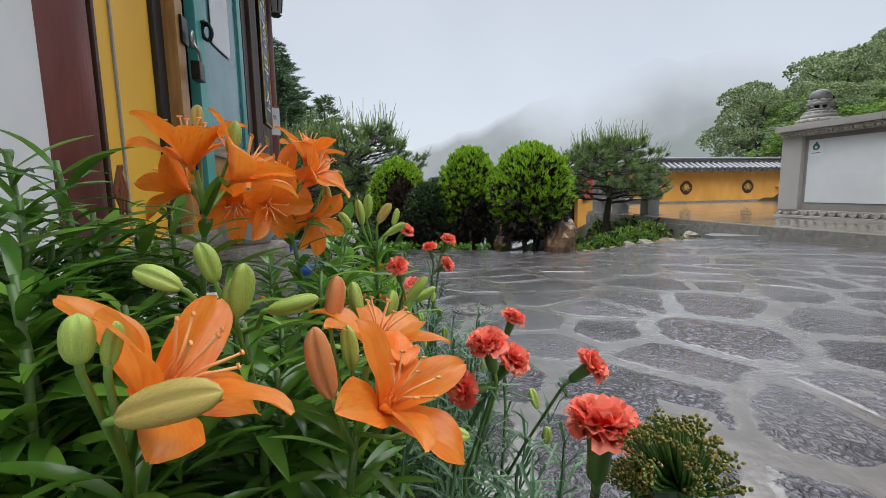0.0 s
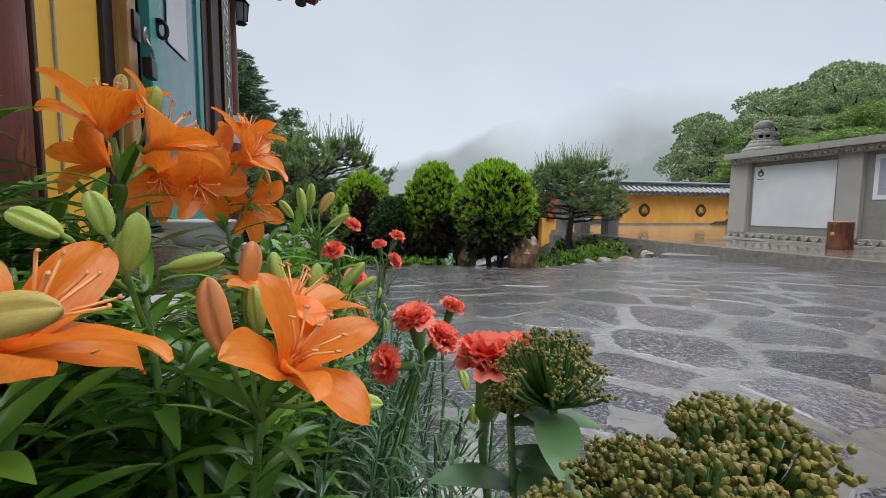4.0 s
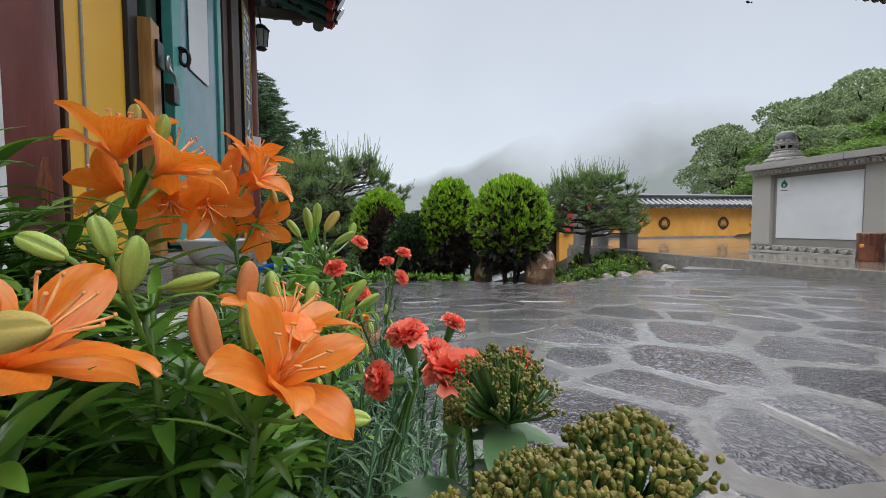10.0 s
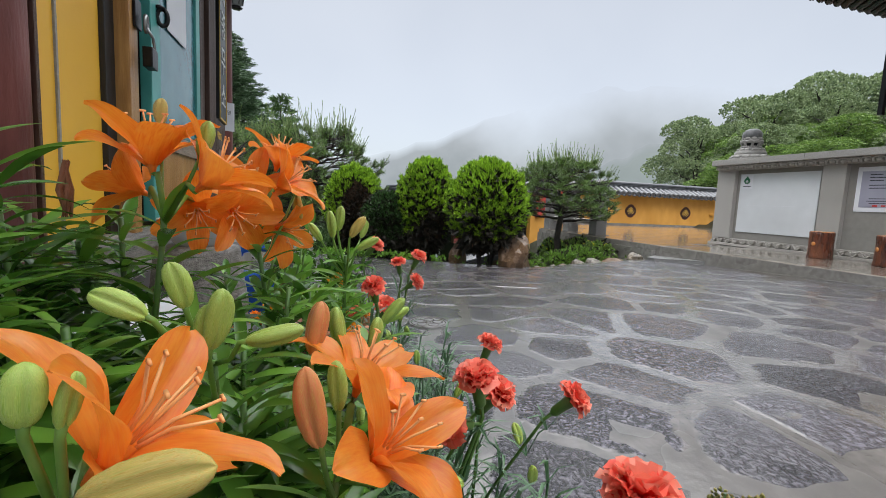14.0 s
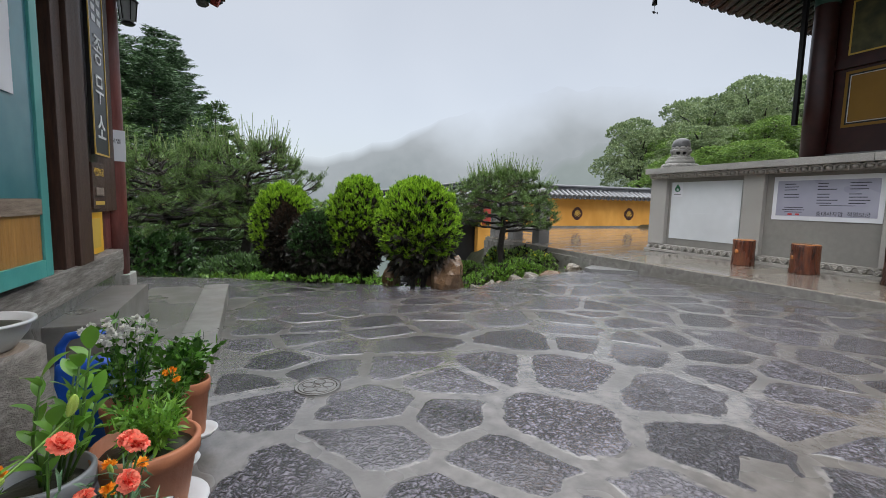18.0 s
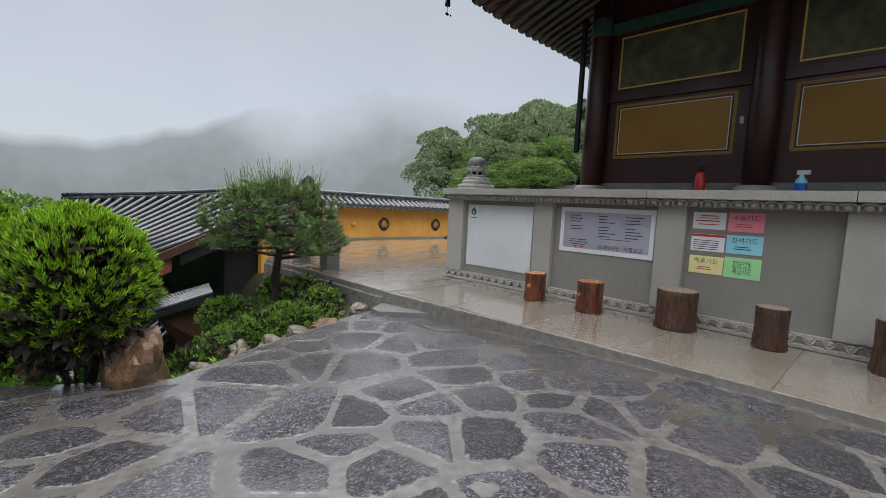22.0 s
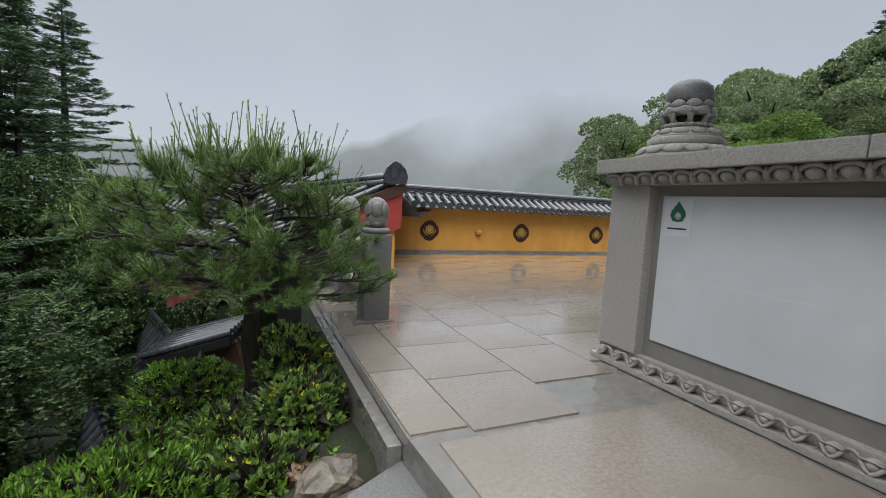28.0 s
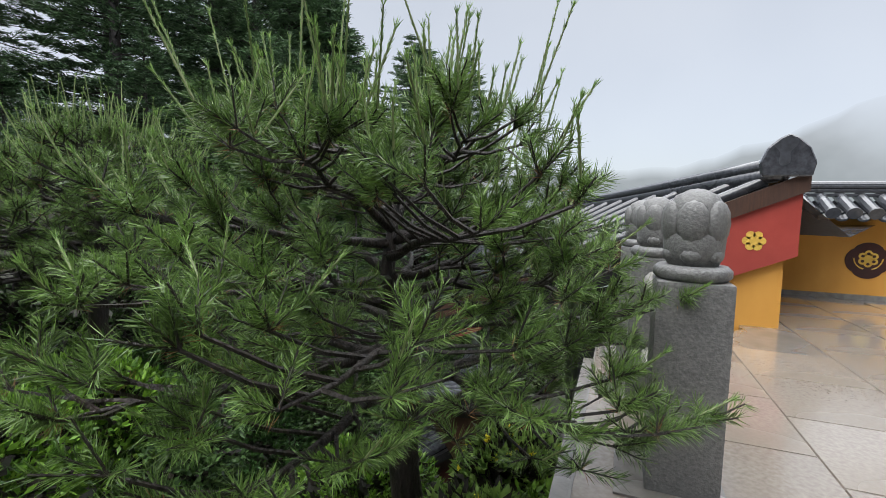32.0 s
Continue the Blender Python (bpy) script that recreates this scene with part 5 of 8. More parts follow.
    for x in (12.58, 18.8):
        l = thing("wall_light", "small ochre half-round wall light", "lamp", "wall lights", (x, y, 0.72))
        lathe("cover", [(0.05, -0.05), (0.1, -0.04), (0.1, 0.05), (0.07, 0.09), (0.01, 0.1)], "ochre", l, (0, -0.03, 0))
        lathe("opening", [(0.06, -0.058), (0.075, -0.052), (0.02, -0.05)], "black", l, (0, -0.03, 0))
    return wall


def build_gatehouse():
    A, B, E, F_ = (8.9, 14.25, 1.86), (3.8, 22.0, 1.18), (4.45, 14.25, -0.12), (3.3, 21.0, 0.42)
    g = thing("gatehouse", "black-tiled roofed gatehouse with red gable board and ochre walls", "building")
    tile_rows("roof", E, F_, A, B, 20, g, 0.07, 0.05)
    raw("back_roof", [A, B, (8.6, 22.0, 0.9), (11.0, 17.2, 1.35), (10.0, 15.4, 1.2)], [(0, 1, 2, 3, 4)], "tile", g)
    h = Heap()
    for dz, r in ((0.1, 0.10), (0.22, 0.085)):
        h.tube([(A[0] + (B[0] - A[0]) * t, A[1] + (B[1] - A[1]) * t, A[2] + (B[2] - A[2]) * t + dz - 0.25 * math.sin(math.pi * t)* 0.3) for t in np.linspace(0, 1, 12)], [r] * 12, 8)
    h.out("ridge", "tile", g, "", True)
    # ornamental ridge-end tile
    bm = bmesh.new()
    pts = [(-0.24, 0.0), (-0.27, 0.16), (-0.2, 0.33), (-0.08, 0.44), (0.0, 0.48), (0.08, 0.44), (0.2, 0.33), (0.27, 0.16), (0.24, 0.0)]
    f = bm.faces.new([bm.verts.new((A[0] + a, A[1] - 0.12, A[2] + 0.05 + c)) for a, c in pts])
    ret = bmesh.ops.extrude_face_region(bm, geom=[f])
    bmesh.ops.translate(bm, verts=[v for v in ret["geom"] if isinstance(v, bmesh.types.BMVert)], vec=(0, 0.09, 0))
    bmesh.ops.bevel(bm, geom=bm.edges[:], offset=0.015, segments=1, affect="EDGES")
    part("ridge_end_tile", bm, "tile", g, "carved ridge-end tile with green patina")
    y = 14.3
    # red gable board following the verge, dark timber above it, ochre wall under it
    def gable(name, up, dn, xa, xb, mat, t, yy):
        z = lambda x: A[2] + (x - A[0]) * (A[2] - E[2]) / (A[0] - E[0])
        V = [(xa, yy, z(xa) - up), (xb, yy, z(xb) - up), (xb, yy, z(xb) - dn), (xa, yy, z(xa) - dn)]
        V += [(a, b + t, c) for a, b, c in V]
        return raw(name, V, [(0, 1, 2, 3), (7, 6, 5, 4), (0, 4, 5, 1), (1, 5, 6, 2), (2, 6, 7, 3), (3, 7, 4, 0)], mat, g)

    gable("verge_timber", 0.0, 0.22, 4.6, 9.15, "wood_dark", 0.1, y - 0.1)
    gable("gable_board", 0.2, 0.95, 7.75, 9.1, "red_board", 0.08, y - 0.05)
    # Black board put in for the shade under the verge.
    gable("eave_timber", 0.2, 0.55, 5.5, 7.74, "black", 0.08, y - 0.02)
    gable("eave_bracket", 0.2, 0.6, 4.8, 5.3, "maroon_worn", 0.3, y)
    raw("gable_wall", [(7.6, y + 0.05, -1.5), (9.02, y + 0.05, -1.5), (9.0, y + 0.05, 1.0), (7.6, y + 0.05, 0.45), (7.6, y + 0.3, -1.5), (9.02, y + 0.3, -1.5), (9.0, y + 0.3, 1.0), (7.6, y + 0.3, 0.45)],
        [(0, 1, 2, 3), (7, 6, 5, 4), (0, 4, 5, 1), (1, 5, 6, 2), (2, 6, 7, 3), (3, 7, 4, 0)], "ochre", g)
    raw("side_wall", [(9.0, y + 0.305, 0.1), (9.0, 17.29, 0.1), (9.0, 17.29, 1.5), (9.0, y + 0.305, 1.2), (8.77, y + 0.305, 0.1), (8.77, 17.29, 0.1), (8.77, 17.29, 1.5), (8.77, y + 0.305, 1.2)],
        [(0, 1, 2, 3), (7, 6, 5, 4), (0, 4, 5, 1), (1, 5, 6, 2), (2, 6, 7, 3), (3, 7, 4, 0)], "ochre", g)
    # Black walls standing in for the shade below the roof.
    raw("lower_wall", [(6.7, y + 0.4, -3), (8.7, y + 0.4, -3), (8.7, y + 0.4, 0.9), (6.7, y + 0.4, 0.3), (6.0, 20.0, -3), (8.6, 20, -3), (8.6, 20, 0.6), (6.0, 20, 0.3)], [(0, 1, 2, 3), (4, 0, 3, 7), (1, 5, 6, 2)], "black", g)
    for fx, fz in ((8.66, 1.16),):
        for k in range(7):
            a = 2 * math.pi * k / 6
            r = 0.0 if k == 6 else 0.075
            bm = bmesh.new()
            bmesh.ops.create_circle(bm, cap_ends=True, segments=12, radius=0.05)
            for v in bm.verts:
                v.co = Vector((fx + r * math.cos(a) + v.co.x, y - 0.055 - (0.003 if k == 6 else 0), fz + r * math.sin(a) + v.co.y))
            part("flower_emblem", bm, "gold", g, "yellow painted flower")
    return g


def build_low_roofs():
    g = thing("lower_building", "lower temple building with black tiled roofs down the slope", "building")
    tile_rows("roof", (4.27, 14.0, -2.62), (3.58, 19.0, -2.41), (5.45, 14.0, -1.72), (3.78, 19.0, -1.98), 15, g, 0.085, 0.03)
    tile_rows("wing_roof", (4.62, 13.2, -1.12), (4.9, 14.6, -1.15), (5.85, 12.9, -0.74), (6.2, 14.4, -0.80), 7, g, 0.06)
    raw("wall", [(4.6, 14.2, -6), (6.4, 14.2, -6), (6.4, 14.2, -1.5), (5.5, 14.2, -1.95), (4.6, 14.2, -2.62), (4.2, 18, -6), (4.2, 18, -2.75)], [(0, 1, 2, 3, 4), (5, 0, 4, 6)], "maroon", g)
    raw("dark_gable", [(4.8, 13.35, -1.28), (5.95, 13.1, -0.92), (6.3, 13.1, -2.4), (5.3, 13.5, -2.1), (4.8, 13.95, -1.28), (5.95, 13.9, -0.92), (6.3, 13.9, -2.4), (5.3, 13.95, -2.1)], [(0, 1, 2, 3), (7, 6, 5, 4), (0, 4, 5, 1), (3, 2, 6, 7), (0, 3, 7, 4), (1, 5, 6, 2)], "wood_dark", g)
    h = Heap()
    for dz, rr in ((0.06, 0.09), (0.18, 0.07)):
        h.tube([(3.72, 19.1, -1.90 + dz), (4.5, 16.8, -1.95 + dz), (5.5, 13.95, -1.66 + dz)], [rr] * 3, 8)
    h.out("ridge", "tile", g, "", True)
    tile_rows("lower_roof", (4.0, 12.5, -2.68), (3.62, 14.2, -2.46), (4.40, 12.5, -2.34), (3.74, 14.2, -2.17), 7, g, 0.07)
    l = thing("roof_lantern", "black metal lantern standing on the lower roof ridge", "lamp", at=(5.6, 16.4, -1.75))
    lathe("post", [(0.05, 0), (0.03, 0.1), (0.03, 0.35)], "iron", l, seg=8)
    lathe("glass", [(0.08, 0.35), (0.11, 0.4), (0.11, 0.6), (0.08, 0.65)], "glass", l, seg=8)
    lathe("cap", [(0.16, 0.65), (0.1, 0.75), (0.02, 0.85)], "iron", l, seg=8)


def build_fence():
    for k, (x, y) in enumerate(((7.5, 10.38), (7.42, 11.55), (7.35, 12.5))):
        p = thing("stone_post", "dark granite balustrade post with a carved lotus cap", "post", "balustrade posts", (x, y, 0.12))
        box("shaft", (-0.16, -0.16, 0.0), (0.16, 0.16, 1.03), "granite_dark", p, 0.015)
        box("base_plate", (-0.3, -0.24, 0.0), (0.2, 0.24, 0.012), "concrete", p, 0.003)
        lathe("bead_ring", [(0.15, 1.03), (0.17, 1.05), (0.17, 1.08), (0.15, 1.1)], "granite_dark", p)
        lathe("cap", [(0.11, 1.1), (0.13, 1.16), (0.135, 1.24), (0.12, 1.27), (0.125, 1.30), (0.12, 1.38), (0.09, 1.43), (0.03, 1.46)], "granite_dark", p)
        for i in range(6):
            a = 2 * math.pi * i / 6 + 0.3
            for zz, s in ((1.15, 0.06), (1.30, 0.088)):
                bm = bmesh.new()
                bmesh.ops.create_uvsphere(bm, u_segments=8, v_segments=6, radius=s)
                bmesh.ops.scale(bm, verts=bm.verts, vec=(0.42, 0.82, 1.2 if zz > 1.2 else 0.6))
                bmesh.ops.rotate(bm, verts=bm.verts, cent=(0, 0, 0), matrix=Matrix.Rotation(a, 3, "Z"))
                bmesh.ops.translate(bm, verts=bm.verts, vec=(0.112 * math.cos(a), 0.112 * math.sin(a), zz))
                part("lotus_petal", bm, "granite_dark", p, "", True)
    for (xa, ya), (xb, yb) in (((7.47, 10.55), (7.42, 11.38)), ((7.41, 11.72), (7.36, 12.33))):
        r = thing("rail", "round pale granite balustrade rail", "rail", "balustrade rails")
        cyl("upper_rail", (xa, ya, 0.98), (xb, yb, 0.98), 0.08, "granite", r, 12)
        cyl("lower_rail", (xa, ya, 0.45), (xb, yb, 0.45), 0.07, "granite", r, 12)
    # retaining kerb along the platform's outer side
    tagged(box("trim_kerb", (6.9, 7.7, -1.0), (6.995, 12.5, 0.02), "concrete", None, 0.006), "dark concrete edge under the platform", "kerb", kind="structure")


# ---------------------------------------------------------------- office building with the door
def build_office():
    wx = -0.6
    wall = tagged(box("wall_office", (wx - 0.12, -6.0, 0.40), (wx - 0.04, 1.66, 3.6), "white_wall", None, 0.004), "white plaster and ochre timber-framed office wall", "wall", kind="structure")
    box("yellow_panel", (wx - 0.10, 1.9, 0.62), (wx - 0.02, 2.36, 3.6), "yellow", wall, 0.004)
    box("panel_line", (wx - 0.02, 2.02, 0.66), (wx - 0.012, 2.032, 3.3), "granite", wall, 0.001)
    box("back_panel", (wx - 0.12, 5.0, 0.62), (wx - 0.06, 5.7, 3.6), "maroon_worn", wall, 0.004)
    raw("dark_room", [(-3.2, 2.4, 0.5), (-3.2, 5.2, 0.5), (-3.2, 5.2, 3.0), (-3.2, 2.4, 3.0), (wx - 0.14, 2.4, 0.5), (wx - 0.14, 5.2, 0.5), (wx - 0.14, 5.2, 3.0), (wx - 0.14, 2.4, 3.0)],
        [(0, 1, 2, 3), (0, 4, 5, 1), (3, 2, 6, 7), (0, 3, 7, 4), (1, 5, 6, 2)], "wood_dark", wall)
    tagged(box("wall_office_end", (-6.0, 5.75, 0.3), (wx - 0.1, 5.9, 3.6), "white_wall", None, 0.004), "white plaster end wall of the office", "wall", kind="structure")
    box("sill_beam", (wx - 0.16, 1.9, 0.42), (wx + 0.07, 5.45, 0.625), "wood_grey", wall, 0.02, "weathered grey timber sill beam")
    box("base", (wx - 0.3, -6, -0.1), (wx + 0.02, 5.7, 0.415), "concrete", wall, 0.01)
    for y, r in ((1.768, 0.122), (5.72, 0.118)):
        c = thing("column", "worn maroon round timber column with flaking paint", "column", "office columns", (wx + (-0.10 if y < 3 else -0.06), y, 0.0))
        box("stone_base", (-r - 0.028, -r - 0.03, 0.0), (r + 0.028, r + 0.03, 0.345), "granite", c, 0.014, "squared granite footing block")
        lathe("shaft", [(r, 0.33), (r * 1.02, 1.2), (r, 2.2), (r * 0.97, 3.5)], "maroon_worn", c)
    box("dark_strip", (wx - 0.05, 1.885, 0.62), (wx - 0.005, 1.905, 3.6), "wood_dark", wall, 0.004)
    # door frame and leaf
    box("door_post", (wx - 0.1, 2.36, 0.6), (wx + 0.0, 2.46, 3.6), "black", wall, 0.004)
    box("jamb", (wx - 0.04, 2.45, 0.62), (wx + 0.055, 2.56, 1.70), "wood_warm", wall, 0.008, "short brown timber jamb")
    box("green_jamb", (wx - 0.1, 2.565, 0.6), (wx + 0.0, 2.70, 3.6), "rafter_green", wall, 0.006)
    d = thing("door_1", "teal painted door with a notice sheet, standing ajar", "door", at=(wx + 0.02, 2.70, 0.66), rz=-3)
    d["kind"] = "structure"
    W, H = 0.90, 2.05
    box("stile", (0, 0.0, 0), (0.05, 0.13, H), "teal", d, 0.006)
    box("stile", (0, W - 0.09, 0), (0.05, W, H), "teal", d, 0.006)
    box("bottom_rail", (0, 0.13, 0), (0.05, W - 0.09, 0.1), "teal", d, 0.006)
    box("middle_rail", (0, 0.13, 0.36), (0.05, W - 0.09, 0.45), "wood", d, 0.006, "grey worn middle rail")
    box("top_rail", (0, 0.13, H - 0.1), (0.05, W - 0.09, H), "teal", d, 0.006)
    box("upper_panel", (0.012, 0.13, 0.45), (0.036, W - 0.09, H - 0.1), "teal_pale", d, 0.002)
    box("lower_panel", (0.012, 0.13, 0.1), (0.036, W - 0.09, 0.36), "wood_warm", d, 0.002, "bare brown timber lower panel")
    box("notice_sheet", (0.036, 0.28, 1.30), (0.041, 0.62, 1.80), "paper", d, 0.001, "white paper notice")
    box("notice_sheet", (0.042, 0.26, 0.98), (0.046, 0.60, 1.36), "paper", d, 0.001, "white paper notice")
    lathe("latch_plate", [(0.03, 0.0), (0.03, 0.01), (0.01, 0.02)], "iron", d, (0.055, 0.1, 1.02), 12)
    h = Heap()
    h.tube([(0.07 + 0.02 * math.sin(a), 0.1 + 0.012 * math.sin(a), 0.985 + 0.04 * math.cos(a)) for a in np.linspace(0, 6.28, 13)], [0.011] * 13, 6)
    h.out("ring_pull", "iron", d, "black iron ring pull", True)
    # hasp and padlocks
    hp = thing("padlock", "hasp with an old steel padlock hanging open from the jamb", "padlock", at=(wx + 0.06, 2.52, 1.42))
    box("hasp_plate", (-0.004, -0.03, 0.08), (0.008, 0.05, 0.2), "iron", hp, 0.003)
    h = Heap()
    h.tube([(0.03, 0.03 + 0.02 * math.sin(a), 0.11 + 0.035 * math.cos(a)) for a in np.linspace(0, 6.28, 11)], [0.008] * 11, 6)
    h.tube([(0.035, 0.02, 0.09), (0.05, 0.05, 0.06), (0.05, 0.075, 0.02), (0.05, 0.06, -0.02)], [0.007] * 4, 6)
    h.out("shackle", "steel", hp, "bright steel shackle", True)
    box("body", (0.02, 0.0, -0.075), (0.06, 0.085, 0.01), "iron", hp, 0.006)
    # posts between the opening and the sign
    box("post", (wx - 0.08, 4.05, 0.62), (wx + 0.04, 4.22, 3.6), "wood_dark", wall, 0.008)
    box("post", (wx - 0.05, 4.24, 0.62), (wx + 0.07, 4.55, 3.6), "wood_dark", wall, 0.01)
    box("small_yellow_panel", (wx - 0.06, 4.56, 0.64), (wx + 0.0, 5.1, 0.99), "yellow", wall, 0.004)
    box("small_panel_frame", (wx - 0.055, 4.66, 0.69), (wx + 0.008, 5.0, 0.94), "gold", wall, 0.004)
    box("upper_panel", (wx - 0.06, 4.56, 0.99), (wx + 0.0, 5.6, 3.6), "wood_dark", wall, 0.004)
    s = thing("sign_board", "long black hanging signboard with white lettering and a gold edge", "sign")
    s.matrix_world = Matrix(((0, 0, 1, wx + 0.05), (1, 0, 0, 4.88), (0, 1, 0, 2.12), (0, 0, 0, 1)))
    part("board", bm_box(bmesh.new(), (-0.2, -0.66, 0), (0.2, 0.72, 0.03), 0.004), "black", s)
    for lo, hi in (((-0.2, -0.66), (-0.185, 0.72)), ((0.185, -0.66), (0.2, 0.72)), ((-0.185, -0.66), (0.185, -0.645)), ((-0.185, 0.705), (0.185, 0.72))):
        part("edge", bm_box(bmesh.new(), (*lo, 0.028), (*hi, 0.036)), "gold", s)
    for k, ch in enumerate("종무소"):
        letters("writing", ch, 0.26, "white_ink", s, Matrix.Translation((0.0, 0.17 - 0.31 * k, 0.034)), 0.003)
    for q in (-0.07, 0.07):
        for k in range(4):
            part("text_line", bm_box(bmesh.new(), (q - 0.045, 0.40 + 0.08 * k, 0.03), (q + 0.045, 0.45 + 0.08 * k, 0.034)), "white_ink", s)
    s2 = thing("small_sign", "small carved brown wooden sign with gold lettering", "sign")
    s2.matrix_world = Matrix(((0, 0, 1, wx + 0.02), (1, 0, 0, 4.86), (0, 1, 0, 1.22), (0, 0, 0, 1)))
    part("board", bm_box(bmesh.new(), (-0.17, -0.2, 0), (0.17, 0.18, 0.03), 0.008), "wood_dark", s2)
    letters("writing", "적멸보궁", 0.075, "gold", s2, Matrix.Translation((0, 0.1, 0.031)), 0.003)
    part("carving", bm_box(bmesh.new(), (-0.12, -0.09, 0.028), (0.1, -0.02, 0.04), 0.012), "wood", s2)
    bars(s2, [(0, -0.15, 0.24, 0.03)], "gold", 0.032)
    n = thing("paper_notice", "white paper notice wrapped round the red column", "notice")
    n.matrix_world = Matrix(((0.8, 0, 0.6, wx - 0.06 + 0.074), (0.6, 0, -0.8, 5.72 - 0.098), (0, 1, 0, 1.62), (0, 0, 0, 1)))
    part("sheet", bm_box(bmesh.new(), (-0.085, -0.15, 0), (0.085, 0.15, 0.003)), "paper", n)
    letters("writing", "적멸", 0.05, "ink", n, Matrix.Translation((0, 0.04, 0.004)), 0.001)
    # steps and granite strip
    tagged(box("step_block", (wx - 0.1, 3.76, -0.02), (-0.308, 5.26, 0.30), "concrete_pale", None, 0.012), "low wet concrete step before the office door", "step")
    tagged(box("floor_strip", (wx, -6, -0.1), (0.08, 6.4, 0.06), "concrete", None, 0.005), "wet concrete strip along the office wall", "floor", kind="structure")
    y = 0.7
    for L in (1.7, 1.75, 2.13):
        x0, x1 = 0.428 - 0.031 * y, 0.428 - 0.031 * (y + L)
        bm = bm_box(bmesh.new(), (-0.13, 0.003, -0.2), (0.13, L - 0.003, 0.092), 0.012)
        for v in bm.verts:
            v.co.x += -0.031 * v.co.y
        k = tagged(part("trim_kerb", bm, "concrete_pale"), "pale wet concrete kerb stone along the office strip", "kerb", kind="structure")
        k.location = (x0 - 0.13, y, 0)
        y += L
    # eave
    roof = tagged(thing("roof_office", "", ""), "black-tiled office eave with painted green and red rafters", "roof", kind="structure")
    ez = 3.38
    raw("soffit", [(0.36, -6, ez + 0.1), (0.36, 6.5, ez + 0.1), (wx - 0.2, 6.5, ez + 0.55), (wx - 0.2, -6, ez + 0.55), (0.36, -6, ez + 0.2), (0.36, 6.5, ez + 0.2), (-3.5, 6.5, ez + 2.2), (-3.5, -6, ez + 2.2)], [(0, 1, 2, 3), (4, 7, 6, 5), (0, 4, 5, 1), (1, 5, 6, 2)], "maroon", roof)
    raw("tympanum", [(wx - 0.15, -6, 3.3), (wx - 0.15, 5.8, 3.3), (wx - 0.15, 5.8, ez + 0.56), (wx - 0.15, -6, ez + 0.56)], [(0, 1, 2, 3)], "rafter_green", roof)
    for i in range(44):
        y = 6.38 - 0.28 * i
        if y > -2:
            cyl("rafter", (0.25, y, ez + 0.05), (wx - 0.15, y, ez + 0.45), 0.055, "rafter_green", roof, 8)
            cyl("rafter_tip", (0.255, y, ez + 0.045), (0.33, y, ez + 0.015), 0.058, "red_board", roof, 8)
            cyl("eave_tile", (0.43, y, ez + 0.16), (0.0, y, ez + 0.44), 0.09, "tile", roof, 10)
            cyl("eave_tile", (0.41, y - 0.14, ez + 0.09), (0.0, y - 0.14, ez + 0.36), 0.075, "tile", roof, 10)
    for i in range(5):
        x = 0.28 - 0.28 * i
        cyl("rafter", (x, 6.42, ez + 0.06 + 0.1 * i), (x, 5.8, ez + 0.2 + 0.1 * i), 0.055, "rafter_green", roof, 8)
        cyl("eave_tile", (x, 6.68, ez + 0.16 + 0.05 * i), (x, 6.2, ez + 0.36 + 0.05 * i), 0.09, "tile", roof, 10)
        cyl("eave_tile", (x - 0.14, 6.66, ez + 0.09 + 0.05 * i), (x - 0.14, 6.2, ez + 0.3 + 0.05 * i), 0.075, "tile", roof, 10)
    box("eave_board", (-3.0, 6.44, ez + 0.08), (0.39, 6.5, ez + 0.2), "rafter", roof, 0.004)
    # lantern on the column
    l = thing("wall_lantern", "black metal lantern with clear glass under the eave", "lamp", at=(-0.56, 6.27, 3.0))
    lathe("glass", [(0.05, 0.0), (0.07, 0.02), (0.09, 0.2), (0.085, 0.21)], "glass", l, seg=6)
    lathe("cap", [(0.11, 0.21), (0.06, 0.27), (0.01, 0.29)], "iron", l, seg=6)
    for k in range(6):
        a = math.pi / 3 * k
        cyl("bar", (0.072 * math.cos(a), 0.072 * math.sin(a), 0.01), (0.092 * math.cos(a), 0.092 * math.sin(a), 0.21), 0.006, "iron", l, 5)
    lathe("foot", [(0.06, -0.03), (0.075, -0.015), (0.05, 0.0)], "iron", l, seg=6)
    cyl("arm", (0, 0, 0.29), (-0.02, -0.3, 0.55), 0.012, "iron", l, 6)


def skew_office(before):
    """The office front is not quite square to the court: past the door it falls back by three centimetres a metre."""
    bpy.context.view_layer.update()
    for ob in bpy.data.objects:
        if ob.name in before or ob.type != "MESH" or "kerb" in ob.name or "strip" == ob.name[-5:]:
            continue
        w, back = ob.matrix_world.copy(), ob.matrix_world.inverted()
        for v in ob.data.vertices:
            q = w @ v.co
            q.x -= 0.031 * max(0.0, q.y - 2.45)
            v.co = back @ q


